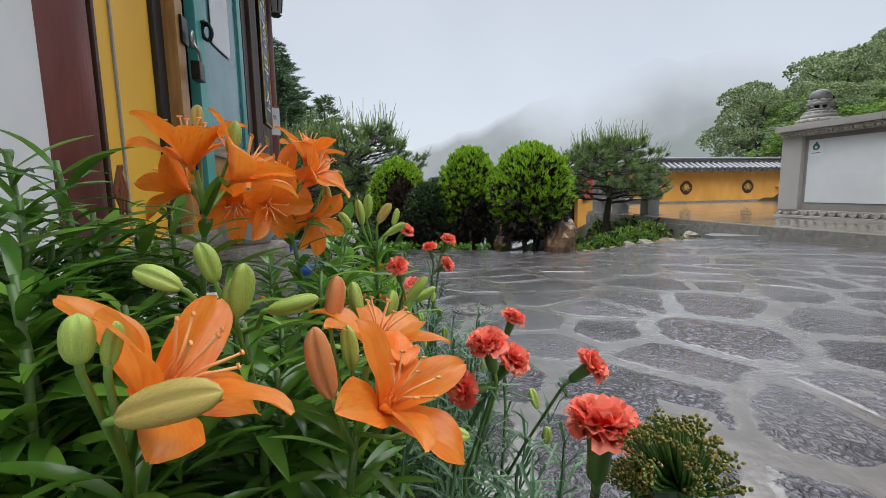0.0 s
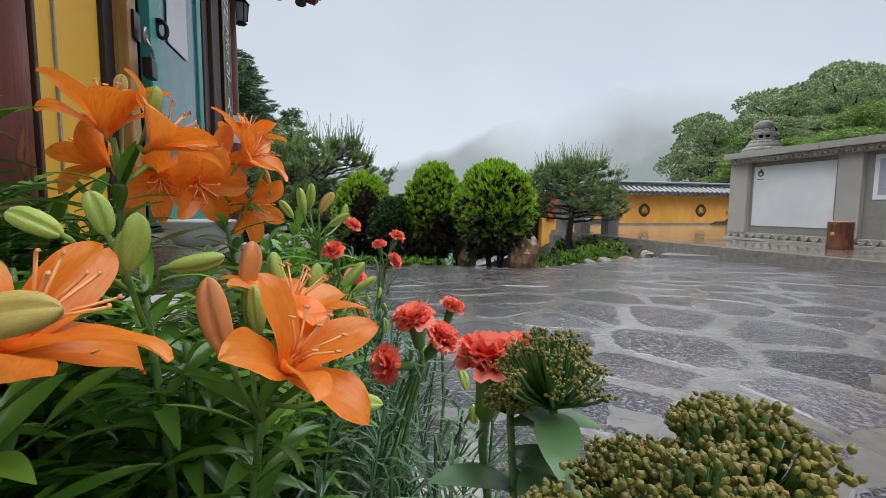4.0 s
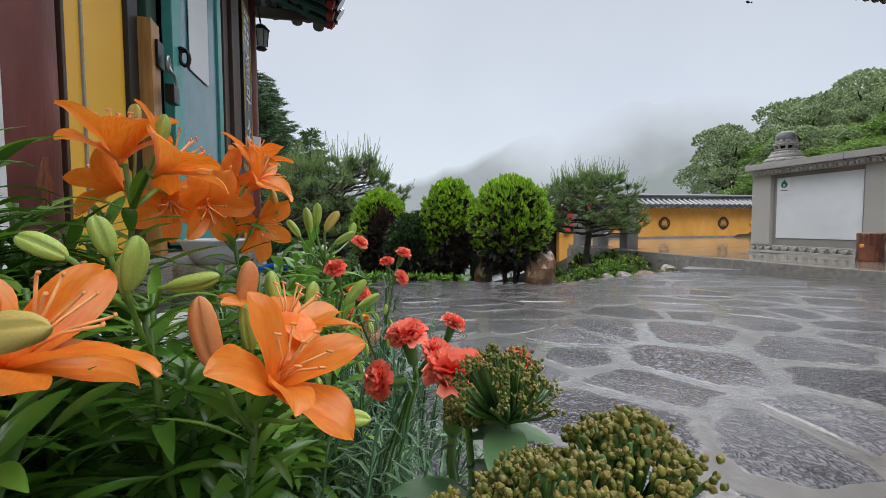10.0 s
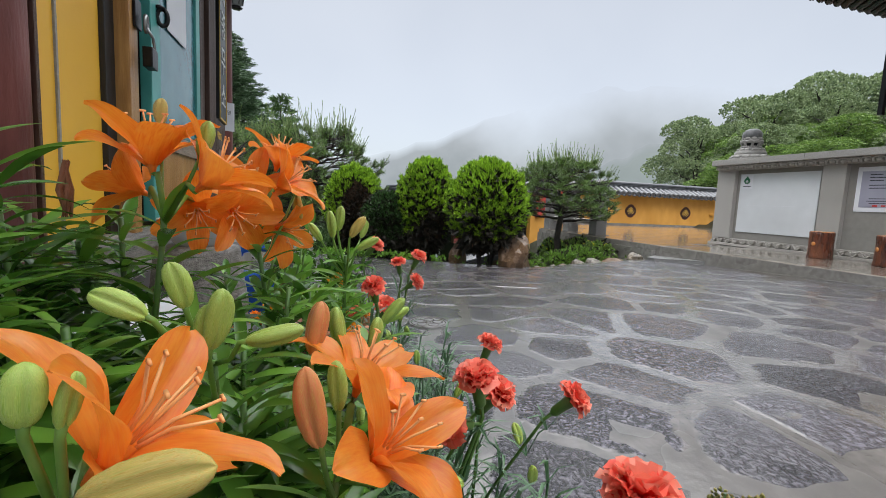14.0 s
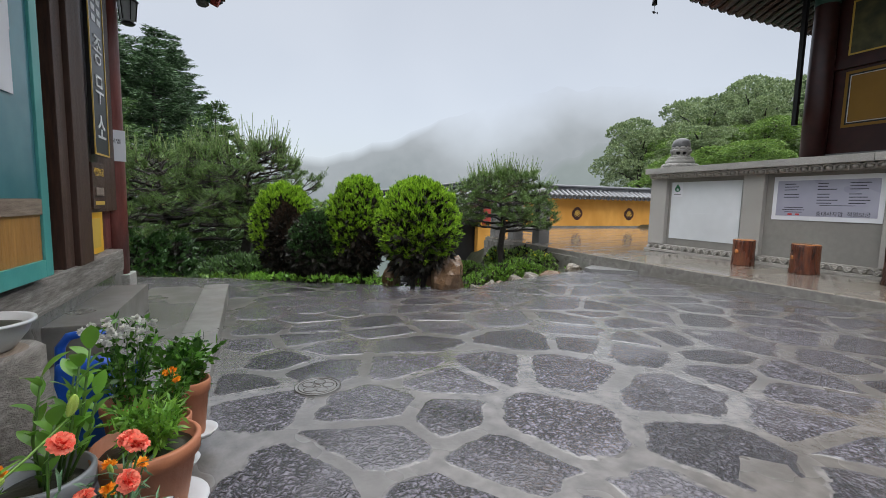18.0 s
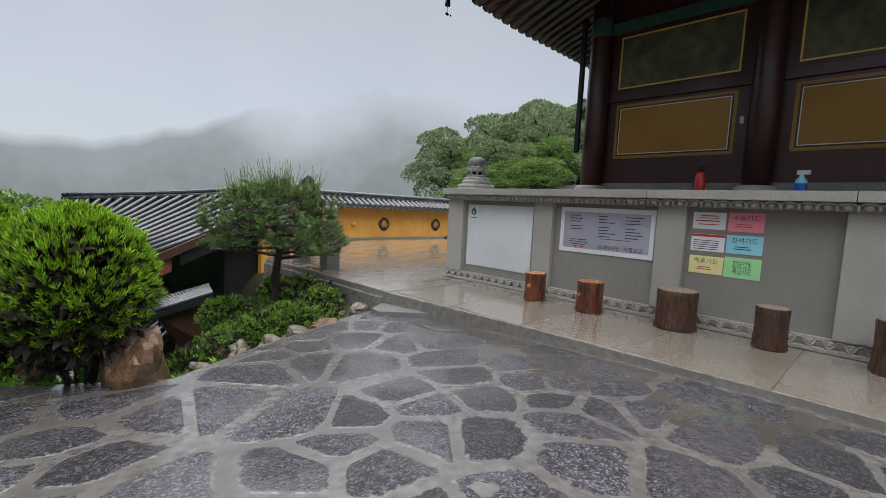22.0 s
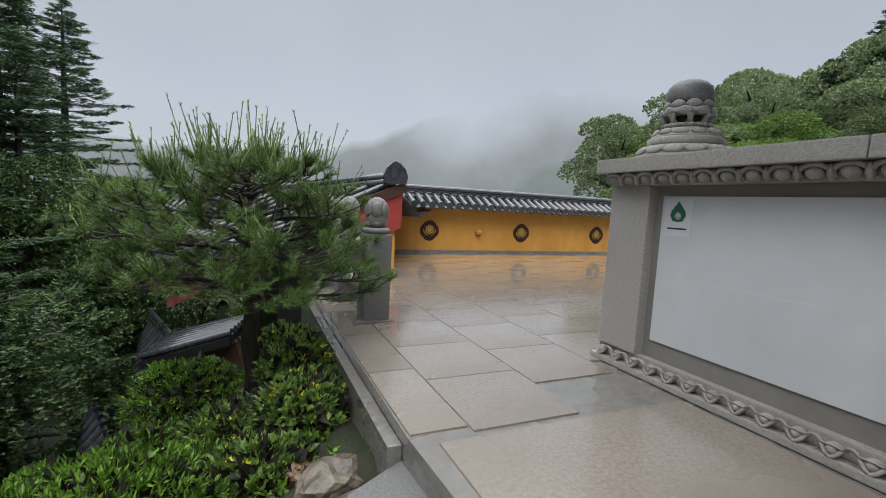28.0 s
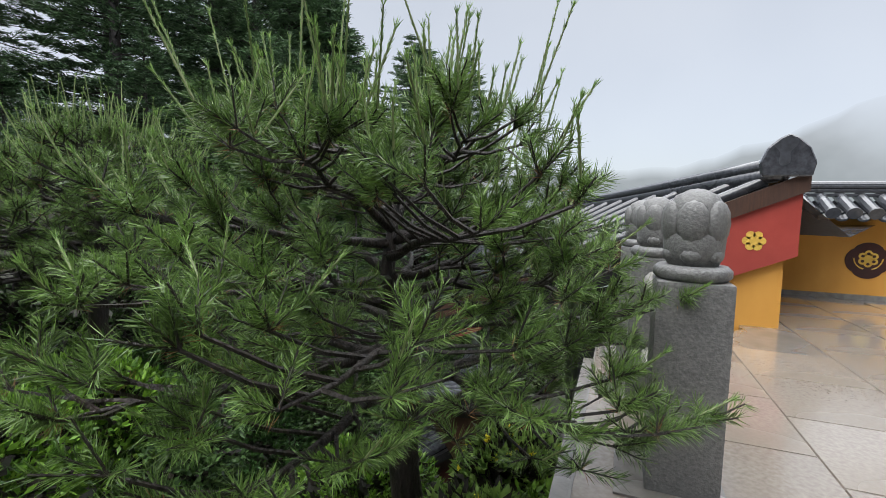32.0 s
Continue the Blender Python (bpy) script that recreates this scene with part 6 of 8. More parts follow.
def build_manhole():
    m = thing("manhole_cover", "small round dark iron drain cover set flush in wet paving", "cover", at=(0.926, 2.94, 0.035))
    lathe("plate", [(0.137, -0.02), (0.137, 0.001), (0.13, 0.003)], "granite_dark", m, seg=36)

    def bead(name, pts, r):
        h = Heap()
        h.tube(pts, [r] * len(pts), 5)
        h.out(name, "cement_dark", m, "", True)

    for r in (0.132, 0.112):
        bead("ring", [(r * math.cos(a), r * math.sin(a), 0.003) for a in np.linspace(0, 6.283, 41)], 0.004)
    for k in range(5):
        q = k * 2 * math.pi / 5
        bead("petal_rib", [(0.062 * math.cos(q) + 0.033 * math.cos(a), 0.062 * math.sin(q) + 0.033 * math.sin(a), 0.003) for a in np.linspace(0, 6.283, 17)], 0.0035)
    bead("hub", [(0.018 * math.cos(a), 0.018 * math.sin(a), 0.003) for a in np.linspace(0, 6.283, 13)], 0.004)


build_platform()
build_stone_wall()
build_finial()
build_notices()
for x, y, r, h, light, seed in ((8.82, 5.82, 0.18, 0.46, True, 1), (8.80, 4.80, 0.20, 0.47, True, 2), (8.92, 3.58, 0.26, 0.53, False, 3), (8.90, 2.50, 0.175, 0.50, False, 4), (8.93, 1.35, 0.27, 0.56, False, 5)):
    build_stump(x, y, r, h, light, seed)
build_temple()
build_ochre_wall()
build_gatehouse()
build_low_roofs()
build_fence()
standing = {ob.name for ob in bpy.data.objects}
build_office()
skew_office(standing)
build_manhole()


# ---------------------------------------------------------------- distance
def build_backdrop():
    """Ridges far across the valley, their mist painted into glowing shells."""
    def ridge(name, label, radius, az0, az1, height, foot, material, seed, rough):
        n, m = 160, 40
        V, F = [], []
        for i in range(n + 1):
            az = az0 + (az1 - az0) * i / n
            a = radians(az)
            top = radius * math.tan(radians(height(az))) + rough * noise.noise((az * 0.35, seed, 0)) + rough * 0.4 * noise.noise((az * 1.7, seed, 4))
            for j in range(m + 1):
                t = j / m
                r = radius * (1 - 0.25 * (1 - t))
                V.append((r * math.sin(a), r * math.cos(a), foot + (top - foot) * t))
        for i in range(n):
            for j in range(m):
                k = i * (m + 1) + j
                F.append((k, k + m + 1, k + m + 2, k + 1))
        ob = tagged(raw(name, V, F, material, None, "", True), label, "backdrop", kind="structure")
        below = ob.data.attributes.new("below_crest", "FLOAT", "POINT")
        below.data.foreach_set("value", [V[k - k % (m + 1) + m][2] - V[k][2] for k in range(len(V))])
        ob.visible_shadow = False

    # Emission colours hold the haze and grow paler with height.
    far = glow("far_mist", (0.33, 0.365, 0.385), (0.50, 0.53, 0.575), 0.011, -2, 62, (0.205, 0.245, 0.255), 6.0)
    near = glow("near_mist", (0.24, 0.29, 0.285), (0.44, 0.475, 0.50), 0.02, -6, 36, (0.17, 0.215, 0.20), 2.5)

    def far_h(az):
        return 5.2 + 8.6 * step_smooth(3, 36, az) + 5.0 * step_smooth(-8, -50, az)

    def near_h(az):
        return -2.5 + 10.5 * step_smooth(24, 42, az) + 7 * step_smooth(46, 66, az)

    ridge("backdrop_far_ridge", "glowing forested mountain ridge with painted mist, fading into low cloud", 260, -75, 115, far_h, -90, far, 2.0, 3.6)
    ridge("backdrop_near_ridge", "nearer glowing wooded slope half hidden in painted mist", 130, 14, 120, near_h, -70, near, 6.0, 2.6)


build_backdrop()


# ---------------------------------------------------------------- plants
def quads_along(centers, dirs, sides, length, width):
    """Leaf-like kites: arrays of centres, directions and side vectors to vertices and faces."""
    c, d, s = np.asarray(centers), np.asarray(dirs), np.asarray(sides)
    length, width = np.reshape(length, (-1, 1)), np.reshape(width, (-1, 1))
    n = len(c)
    V = np.empty((n * 4, 3))
    V[0::4] = c
    V[1::4] = c + d * length * 0.45 + s * width
    V[2::4] = c + d * length
    V[3::4] = c + d * length * 0.45 - s * width
    F = np.arange(n * 4).reshape(-1, 4)
    return V, F


def unit(a):
    return a / (np.linalg.norm(a, axis=-1, keepdims=True) + 1e-9)


def sprays(rng, pts, normals, per, length, width, spread=0.6, up=0.3):
    """Fans of small leaves at points, along their normals."""
    n = len(pts)
    p = np.repeat(pts, per, 0)
    d = unit(np.repeat(normals, per, 0) + spread * rng.normal(size=(n * per, 3)) + np.array([0, 0, up]))
    s = unit(np.cross(d, unit(rng.normal(size=(n * per, 3)))))
    L = length * rng.uniform(0.6, 1.25, n * per)
    return quads_along(p + 0.15 * length * rng.normal(size=(n * per, 3)), d, s, L, width * rng.uniform(0.7, 1.2, n * per))


def dome_points(rng, n, r, h, z0, lobes, seed, shell=0.12):
    """Points on an uneven round crown."""
    v = unit(rng.normal(size=(n, 3)))
    v[:, 2] = np.where(v[:, 2] < -0.75, -v[:, 2], v[:, 2])
    bump = np.array([noise.noise((lobes * a, lobes * b, lobes * c + seed)) + 0.5 * noise.noise((2.3 * lobes * a, 2.3 * lobes * b, 2.3 * lobes * c + seed)) for a, b, c in v])
    rad = 1 + (0.18 if lobes > 3 else 0.17) * bump - shell * rng.random(n) ** 2
    narrow = np.where(v[:, 2] < 0, 1 + 0.38 * v[:, 2], 1.0)
    P = np.stack([v[:, 0] * r * rad * narrow, v[:, 1] * r * rad * narrow, z0 + h / 2 + v[:, 2] * h / 2 * rad], 1)
    return P, v


def build_ball_shrub(x, y, r, top, kind, seed, label):
    """A clipped shrub: a dome of upright leaf fans over dry inner growth darkened for shade, narrowing to several
    stems.
    """
    rng = np.random.default_rng(seed)
    z = land_or_court(x, y)
    h = top - z
    t = thing("shrub", label, "shrub", "clipped shrubs along the court", (x, y, z))
    tall = kind == "thuja"
    n = 3600 if tall else 2400
    v = unit(rng.normal(size=(n, 3)))
    v[:, 2] = np.where(v[:, 2] < -0.8, -v[:, 2], v[:, 2])
    k = 5.5 if tall else 3.5
    bump = np.array([noise.noise((k * a, k * b, k * c + seed)) + 0.6 * noise.noise((2.4 * k * a, 2.4 * k * b, 2.4 * k * c + seed)) for a, b, c in v])
    rad = 1 + (0.19 if tall else 0.09) * bump - (0.16 if tall else 0.08) * rng.random(n) ** 2
    narrow = np.where(v[:, 2] < 0, 1 - 0.42 * np.abs(v[:, 2]) ** 1.4, 1.0)
    low = h * 0.16
    mid, half = (h + low) / 2, (h - low) / 2
    P = np.stack([v[:, 0] * r * rad * narrow, v[:, 1] * r * rad * narrow, mid + v[:, 2] * half * (0.5 + 0.5 * rad)], 1)
    if tall:
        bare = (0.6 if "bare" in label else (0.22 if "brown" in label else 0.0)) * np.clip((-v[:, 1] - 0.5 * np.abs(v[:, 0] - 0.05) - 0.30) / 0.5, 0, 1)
        # Dry brown foliage; its low band also puts shade into the colour.
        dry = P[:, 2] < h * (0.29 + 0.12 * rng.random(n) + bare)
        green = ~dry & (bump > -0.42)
        V, F = sprays(rng, P[green], v[green], 13, 0.062, 0.0062, 0.42, 1.0)
        arr_mesh("crown", V, F, "thuja", t)
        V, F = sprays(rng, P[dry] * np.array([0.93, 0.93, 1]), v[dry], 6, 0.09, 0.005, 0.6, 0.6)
        arr_mesh("brown_inner_foliage", V, F, "thuja_brown", t, "dry lower foliage, dark brown also for the shade under the crown")
    else:
        V, F = sprays(rng, P, v, 9, 0.045, 0.0085, 0.8, 0.3)
        arr_mesh("crown", V, F, "yew", t)
    # Near-black filling paints the shade between the outer sprays.
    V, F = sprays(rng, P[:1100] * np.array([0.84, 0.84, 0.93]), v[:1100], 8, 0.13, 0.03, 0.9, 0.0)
    arr_mesh("inner_foliage", V, F, "crown_shade", t)
    rnd = random.Random(seed)
    for k in range(9):
        a = rnd.uniform(0, 6.28)
        q = rnd.uniform(0.35, 0.75) * r
        hp = Heap()
        hp.tube([(0.06 * math.cos(a), 0.06 * math.sin(a), -0.1), (q * 0.45 * math.cos(a), q * 0.45 * math.sin(a), h * 0.22), (q * math.cos(a), q * math.sin(a), h * 0.6)], [0.02, 0.014, 0.006], 5)
        hp.out("stem", "bark", t)
    return t


def land_or_court(x, y):
    return court_z(x, y) if inside(x, y, COURT) else land_z(x, y)


def build_pine(name_label, x, y, z, size, seed, lean=(0, 0), limbs=24, group="", needles=34, side=9, wide=1.0, off=(0.0, 0.0), brush=1.0):
    """A garden pine: dark forked trunk, tiers of spreading limbs, and at every branch end a fan of needle-clad shoots; upright candles on top."""
    rng, rnd = np.random.default_rng(seed), random.Random(seed)
    t = thing("pine_tree", name_label, "tree", group, (x, y, z))
    trunk = [(0, 0, -0.3), (0.02, 0.01, 0.15), (-0.02 + 0.1 * lean[0], 0.02, 0.42), (0.04 + 0.5 * lean[0], 0.5 * lean[1], 0.86), (-0.03 + lean[0], lean[1], 1.26), (0.02 + lean[0], lean[1], 1.62)]
    trunk = [Vector((a * size, b * size, c * size)) for a, b, c in trunk]
    h = Heap()
    h.tube(trunk, [0.085 * size, 0.072 * size, 0.064 * size, 0.052 * size, 0.032 * size, 0.010 * size], 9)
    h.out("trunk", "bark", t, "", True)
    R = 1.0 * size * wide
    fine, cand = Heap(), Heap()
    shoots = []
    for k in range(limbs):
        f = k / (limbs - 1)
        u = 2.75 + 2.2 * f
        i = min(4, int(u))
        base = trunk[i].lerp(trunk[i + 1], u - i)
        a = k * 2.4 + rnd.uniform(-0.25, 0.25)
        d = Vector((math.cos(a), math.sin(a), 0))
        reach = R * math.sqrt(max(0.06, 1.0 - 0.93 * f * f)) * rnd.uniform(0.86, 1.04) + d.x * off[0] + d.y * off[1]
        rise = size * (0.02 + 0.22 * f + rnd.uniform(-0.06, 0.06))
        s = Vector((-math.sin(a), math.cos(a), 0))
        bow = rnd.uniform(-0.14, 0.14) * size
        line = []
        for q in range(8):
            v = q / 7
            line.append(base + d * reach * v + s * bow * math.sin(3.1 * v) + Vector((0, 0, rise * (1.5 * v - 0.75 * v * v) + 0.02 * size * rnd.uniform(-1, 1))))
        limb = Heap()
        limb.tube(line, [size * (0.027 - 0.0033 * q) * (1.15 - 0.55 * f) for q in range(8)], 6)
        limb.out("limb", "bark", t, "", True)
        ends = [(line[-1], d)]
        for q in range(side):
            v = 0.2 + 0.78 * (q + rnd.random() * 0.6) / side
            w = v * 7
            p = line[min(6, int(w))].lerp(line[min(7, int(w) + 1)], w - int(w))
            sg = 1 if q % 2 else -1
            bd = (d * rnd.uniform(0.4, 0.9) + s * sg * rnd.uniform(0.5, 1.0) + Vector((0, 0, rnd.uniform(-0.1, 0.5)))).normalized()
            bl = reach * rnd.uniform(0.16, 0.36) * (1.25 - 0.6 * v) + 0.06 * size
            e = p + bd * bl + Vector((0, 0, 0.03 * size))
            fine.tube([p, p.lerp(e, 0.5) - Vector((0, 0, 0.015 * size)), e], [0.0075 * size, 0.0055 * size, 0.004 * size], 4)
            ends.append((e, bd))
        for e, bd in ends:
            for q in range(rnd.choice((4, 5, 6))):
                sd = (bd * 0.55 + Vector((rnd.gauss(0, 0.5), rnd.gauss(0, 0.5), rnd.uniform(0.0, 0.5) + 0.2 * f * brush))).normalized()
                ln = rnd.uniform(0.06, 0.12) * size
                tip = e + sd * ln + Vector((0, 0, 0.012 * size))
                fine.tube([e, e.lerp(tip, 0.55), tip], [0.0034 * size, 0.003 * size, 0.0022 * size], 4)
                shoots.append((np.array(e), np.array(tip), np.array(sd), f))
    fine.out("fine_branching", "bark", t)["kind"] = "stuff"
    heaps = {"needle": [[], [], [], [], []], "needle_dry": [[], [], [], [], []], "needle_tip": [[], [], [], [], []]}

    def clothe(key, e, tip, ax, n, length, cone, width):
        u = rng.uniform(0.05, 1.0, n)[:, None]
        p = e[None] * (1 - u) + tip[None] * u
        side_v = rng.normal(size=(n, 3))
        side_v = unit(side_v - (side_v @ ax)[:, None] * ax[None])
        d = unit(ax[None] * rng.uniform(0.55, 1.15, (n, 1)) + cone * side_v + np.array([0, 0, 0.08]))
        C, D, S, L, W = heaps[key]
        C.append(p), D.append(d), S.append(unit(np.cross(d, rng.normal(size=(n, 3))))), L.append(length * rng.uniform(0.75, 1.12, n)), W.append(np.full(n, width))

    for e, tip, ax, f in shoots:
        clothe("needle", e, tip, ax, needles, 0.056 * size ** 0.5, rnd.uniform(0.5, 1.3), 0.00125 * size ** 0.7)
        if rnd.random() < 0.25:
            clothe("needle_dry", e - ax * 0.02, e + ax * 0.02, ax, 7, 0.055 * size ** 0.5, 1.2, 0.00095 * size ** 0.7)
        # the year's new growth: a brush pressed to its shoot, longest on top of the crown
        high = step_smooth(0.45, 0.95, f)
        if rnd.random() < (0.10 + 0.34 * high) * brush and ax[2] > 0.1:
            nd = unit(ax * (0.9 - 0.45 * high) + np.array([rnd.gauss(0, 0.14), rnd.gauss(0, 0.14), 0.35 + 0.75 * high]))
            ln = rnd.uniform(0.05, 0.11) * size * (1 + 2.6 * high * rnd.random())
            top = tip + nd * ln
            cand.tube([tuple(tip), tuple((tip + top) / 2), tuple(top)], [0.0030 * size, 0.0028 * size, 0.0020 * size], 5)
            clothe("needle_tip", tip, top, nd, int(30 + 160 * ln), 0.030 * size ** 0.5, 0.24, 0.0011 * size ** 0.7)
            clothe("needle_tip", top - nd * 0.01, top, nd, 12, 0.034 * size ** 0.5, 0.42, 0.0011 * size ** 0.7)
    cand.out("shoot_growth", "candle", t)["kind"] = "stuff"
    for key, name in (("needle", "needles"), ("needle_dry", "dry_needles"), ("needle_tip", "shoot_foliage")):
        V, F = quads_along(*(np.concatenate(a) for a in heaps[key]))
        arr_mesh(name, V, F, key, t)["kind"] = "stuff"
    return t


def fir_mesh(seed, h, r, material="fir", label="tall dark green fir tree on the misty slope", wide=0.026):
    """Trunk and crown of a fir: tiers of flat spreading boughs with open gaps between them."""
    rng, rnd = np.random.default_rng(seed), random.Random(seed)
    t = thing("fir_tree", label, "tree", "firs on the slope")
    hp = Heap()
    hp.tube([(0, 0, -1), (0, 0, h * 0.5), (0, 0, h)], [0.016 * h, 0.010 * h, 0.008], 7)
    pts, dirs = [], []
    z = h * 0.1
    while z < h * 0.985:
        f = z / h
        reach = r * (1 - f) ** 0.85 * rnd.uniform(0.8, 1.1) + 0.14
        turn = rnd.uniform(0, 6.28)
        count = rnd.randint(5, 7)
        for k in range(count):
            a = turn + 6.283 * k / count + rnd.uniform(-0.3, 0.3)
            le = reach * rnd.uniform(0.6, 1.12)
            lift = (0.02 + 0.22 * f) * le
            b = np.array([0, 0, z + rnd.uniform(-0.012, 0.012) * h])
            ax, side = np.array([math.cos(a), math.sin(a), 0]), np.array([-math.sin(a), math.cos(a), 0])
            tip = b + ax * le + np.array([0, 0, lift - 0.02 * le * le])
            if le > 0.6:
                hp.tube([tuple(b), tuple((b + tip) / 2 - np.array([0, 0, 0.03 * le])), tuple(tip)], [0.035, 0.022, 0.008], 4)
            n = max(7, int(le * 17))
            u = rng.uniform(0.12, 1, n) ** 0.75
            w = rng.uniform(-1, 1, n) * (0.34 * le * (1.02 - u) + 0.05)
            p = b + (tip - b) * u[:, None] + side * w[:, None] + np.array([0, 0, 1]) * (rng.normal(size=n) * 0.035 - 0.05 * le * np.sin(3.14 * u))[:, None]
            pts.append(p)
            dirs.append(ax[None] * 0.8 + side[None] * np.sign(w)[:, None] * 0.6 + np.array([0, 0, 0.12]))
        z += 0.066 * h * (1 - 0.62 * f) * rnd.uniform(0.8, 1.2)
    hp.out("trunk", "bark", t)
    P, D = np.concatenate(pts), np.concatenate(dirs)
    per = 15
    p = np.repeat(P, per, 0) + rng.normal(size=(len(P) * per, 3)) * np.array([0.07, 0.07, 0.03])
    d = unit(np.repeat(D, per, 0) + rng.normal(size=(len(P) * per, 3)) * np.array([0.5, 0.5, 0.26]))
    V, F = quads_along(p, d, unit(np.cross(d, rng.normal(size=d.shape))), 0.19 * rng.uniform(0.6, 1.25, len(p)), wide * 0.72 * rng.uniform(0.7, 1.2, len(p)))
    arr_mesh("crown", V, F, material, t)
    return t


def broad_mesh(seed, h, r, material, label, leaf=0.16, name="broadleaf_tree", n=900):
    rng, rnd = np.random.default_rng(seed), random.Random(seed)
    t = thing(name, label, "tree", "trees on the slope")
    hp = Heap()
    hp.tube([(0, 0, -1), (0.05, 0, h * 0.3), (-0.05, 0.05, h * 0.6), (0, 0, h * 0.9)], [0.035 * h, 0.028 * h, 0.018 * h, 0.005 * h], 7)
    P, N = [], []
    for k in range(13):
        a, f = k * 2.4, 0.32 + 0.6 * k / 13
        rr = r * rnd.uniform(0.35, 0.72) * (1.15 - 0.75 * max(0, f - 0.4))
        c = np.array([math.cos(a) * rr, math.sin(a) * rr, f * h])
        hp.tube([(0, 0, f * h * 0.7), tuple(c * np.array([0.6, 0.6, 0.93])), tuple(c)], [0.015 * h, 0.009 * h, 0.003 * h], 5)
        lr = r * rnd.uniform(0.34, 0.5)
        v = unit(rng.normal(size=(n // 13, 3)))
        v[:, 2] = np.where(v[:, 2] < -0.4, -v[:, 2], v[:, 2])
        P.append(c + v * np.array([lr, lr, lr * 0.72]) * (1 - 0.35 * rng.random((len(v), 1)) ** 2))
        N.append(v)
    hp.out("trunk", "bark", t)
    V, F = sprays(rng, np.concatenate(P), np.concatenate(N), 8, leaf, leaf * 0.3, 0.9, 0.15)
    arr_mesh("crown", V, F, material, t)
    return t


def plant_woods():
    rnd = random.Random(21)
    firs = [fir_mesh(s, h, r) for s, h, r in ((1, 16.0, 5.2), (2, 13.0, 4.4))]
    spots = [(-4.2, 34, 8.6), (-6.0, 37, 12.5), (-8.8, 24.5, 14.5), (-11.5, 20, 15), (-14, 17, 14), (-7.6, 28.5, 12.5), (-12, 25, 17), (-10, 31, 15), (-11.3, 46, 17.0), (-15, 22, 17), (-16, 29, 19), (-9.5, 27.5, 15), (-13, 33, 17), (-18, 16, 15), (38.5, 19.2, 13.5), (36.5, 20.5, 11), (-15, 36, 18), (-3.6, 23.0, 7.4), (-6.6, 48.5, 15.4), (-4.9, 22.0, 7.4), (-3.6, 15.8, 2.4), (-6.5, 14.2, 3.2), (-5.5, 19.5, 4.5), (-9.5, 15.5, 5.5), (-8.5, 19, 7.5), (-12, 13, 7)]
    for k, (x, y, top) in enumerate(spots):
        src, h0 = firs[k % 2], (16.0, 13.0)[k % 2]
        z = max(land_z(x, y), top - 17)
        s = (top - z) / h0
        m = pose(x, y, z, 0, 0, rnd.uniform(0, 360)) @ Matrix.Diagonal((s * 1.38, s * 1.38, s, 1))
        if k < 2:
            src.matrix_world = m
        else:
            copy_thing(src, pose(x, y, z, 0, 0, rnd.uniform(0, 360))).scale = (s * 1.38, s * 1.38, s)
    kinds = [broad_mesh(5, 8.0, 3.6, "broadleaf", "leafy broadleaf tree on the slope, mist put into its green", 0.17, n=3400), broad_mesh(6, 6.5, 3.4, "broadleaf_light", "light green broadleaf tree on the misty slope", 0.16, n=3400), broad_mesh(7, 9.0, 3.8, "broadleaf", "leafy broadleaf tree on the slope, mist put into its green", 0.17, n=3400)]
    kinds.append(broad_mesh(8, 8.0, 3.6, "broadleaf_shade", "dense broadleaf tree below the court, forest shade put into its green", 0.15, n=3400))
    hs = (8.0, 6.5, 9.0, 8.0)
    larch = fir_mesh(3, 12.0, 5.2, "fir_light", "large conifer with light green layered boughs below the court", 0.022)
    larch.matrix_world = pose(-0.9, 18.6, -7.5, 0, 0, 40)
    copy_thing(larch, pose(-4.0, 17.5, -7.0, 0, 0, 150)).scale = (1.0, 1.0, 1.0)
    copy_thing(larch, pose(1.6, 24.5, -10.5, 0, 0, 250)).scale = (0.9, 0.9, 0.85)
    copy_thing(larch, pose(3.0, 18.5, -11.5, 0, 0, 330)).scale = (0.8, 0.8, 0.72)
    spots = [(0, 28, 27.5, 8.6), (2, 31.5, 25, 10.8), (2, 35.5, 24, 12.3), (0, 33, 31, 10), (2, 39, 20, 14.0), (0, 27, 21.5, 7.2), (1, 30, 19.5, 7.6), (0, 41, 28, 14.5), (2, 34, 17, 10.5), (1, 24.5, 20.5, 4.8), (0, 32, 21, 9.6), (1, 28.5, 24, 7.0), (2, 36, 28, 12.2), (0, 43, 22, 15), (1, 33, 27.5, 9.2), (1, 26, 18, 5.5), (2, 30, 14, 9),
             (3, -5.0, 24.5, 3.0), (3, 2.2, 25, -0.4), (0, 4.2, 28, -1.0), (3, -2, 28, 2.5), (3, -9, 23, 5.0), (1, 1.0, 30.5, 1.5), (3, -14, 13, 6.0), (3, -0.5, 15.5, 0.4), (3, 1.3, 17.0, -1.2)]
    used = set()
    for k, x, y, top in spots:
        h0 = hs[k]
        if x > 16:
            top = 1.0 + (top - 1.0) * 0.87
        z = max(land_z(x, y), top - h0 * 1.15)
        s = max(0.45, (top - z) / h0)
        z = top - s * h0
        w = max(s, 0.8)
        if k not in used:
            used.add(k)
            kinds[k].matrix_world = pose(x, y, z, 0, 0, rnd.uniform(0, 360)) @ Matrix.Diagonal((w, w, s, 1))
        else:
            copy_thing(kinds[k], pose(x, y, z, 0, 0, rnd.uniform(0, 360))).scale = (w, w, s)


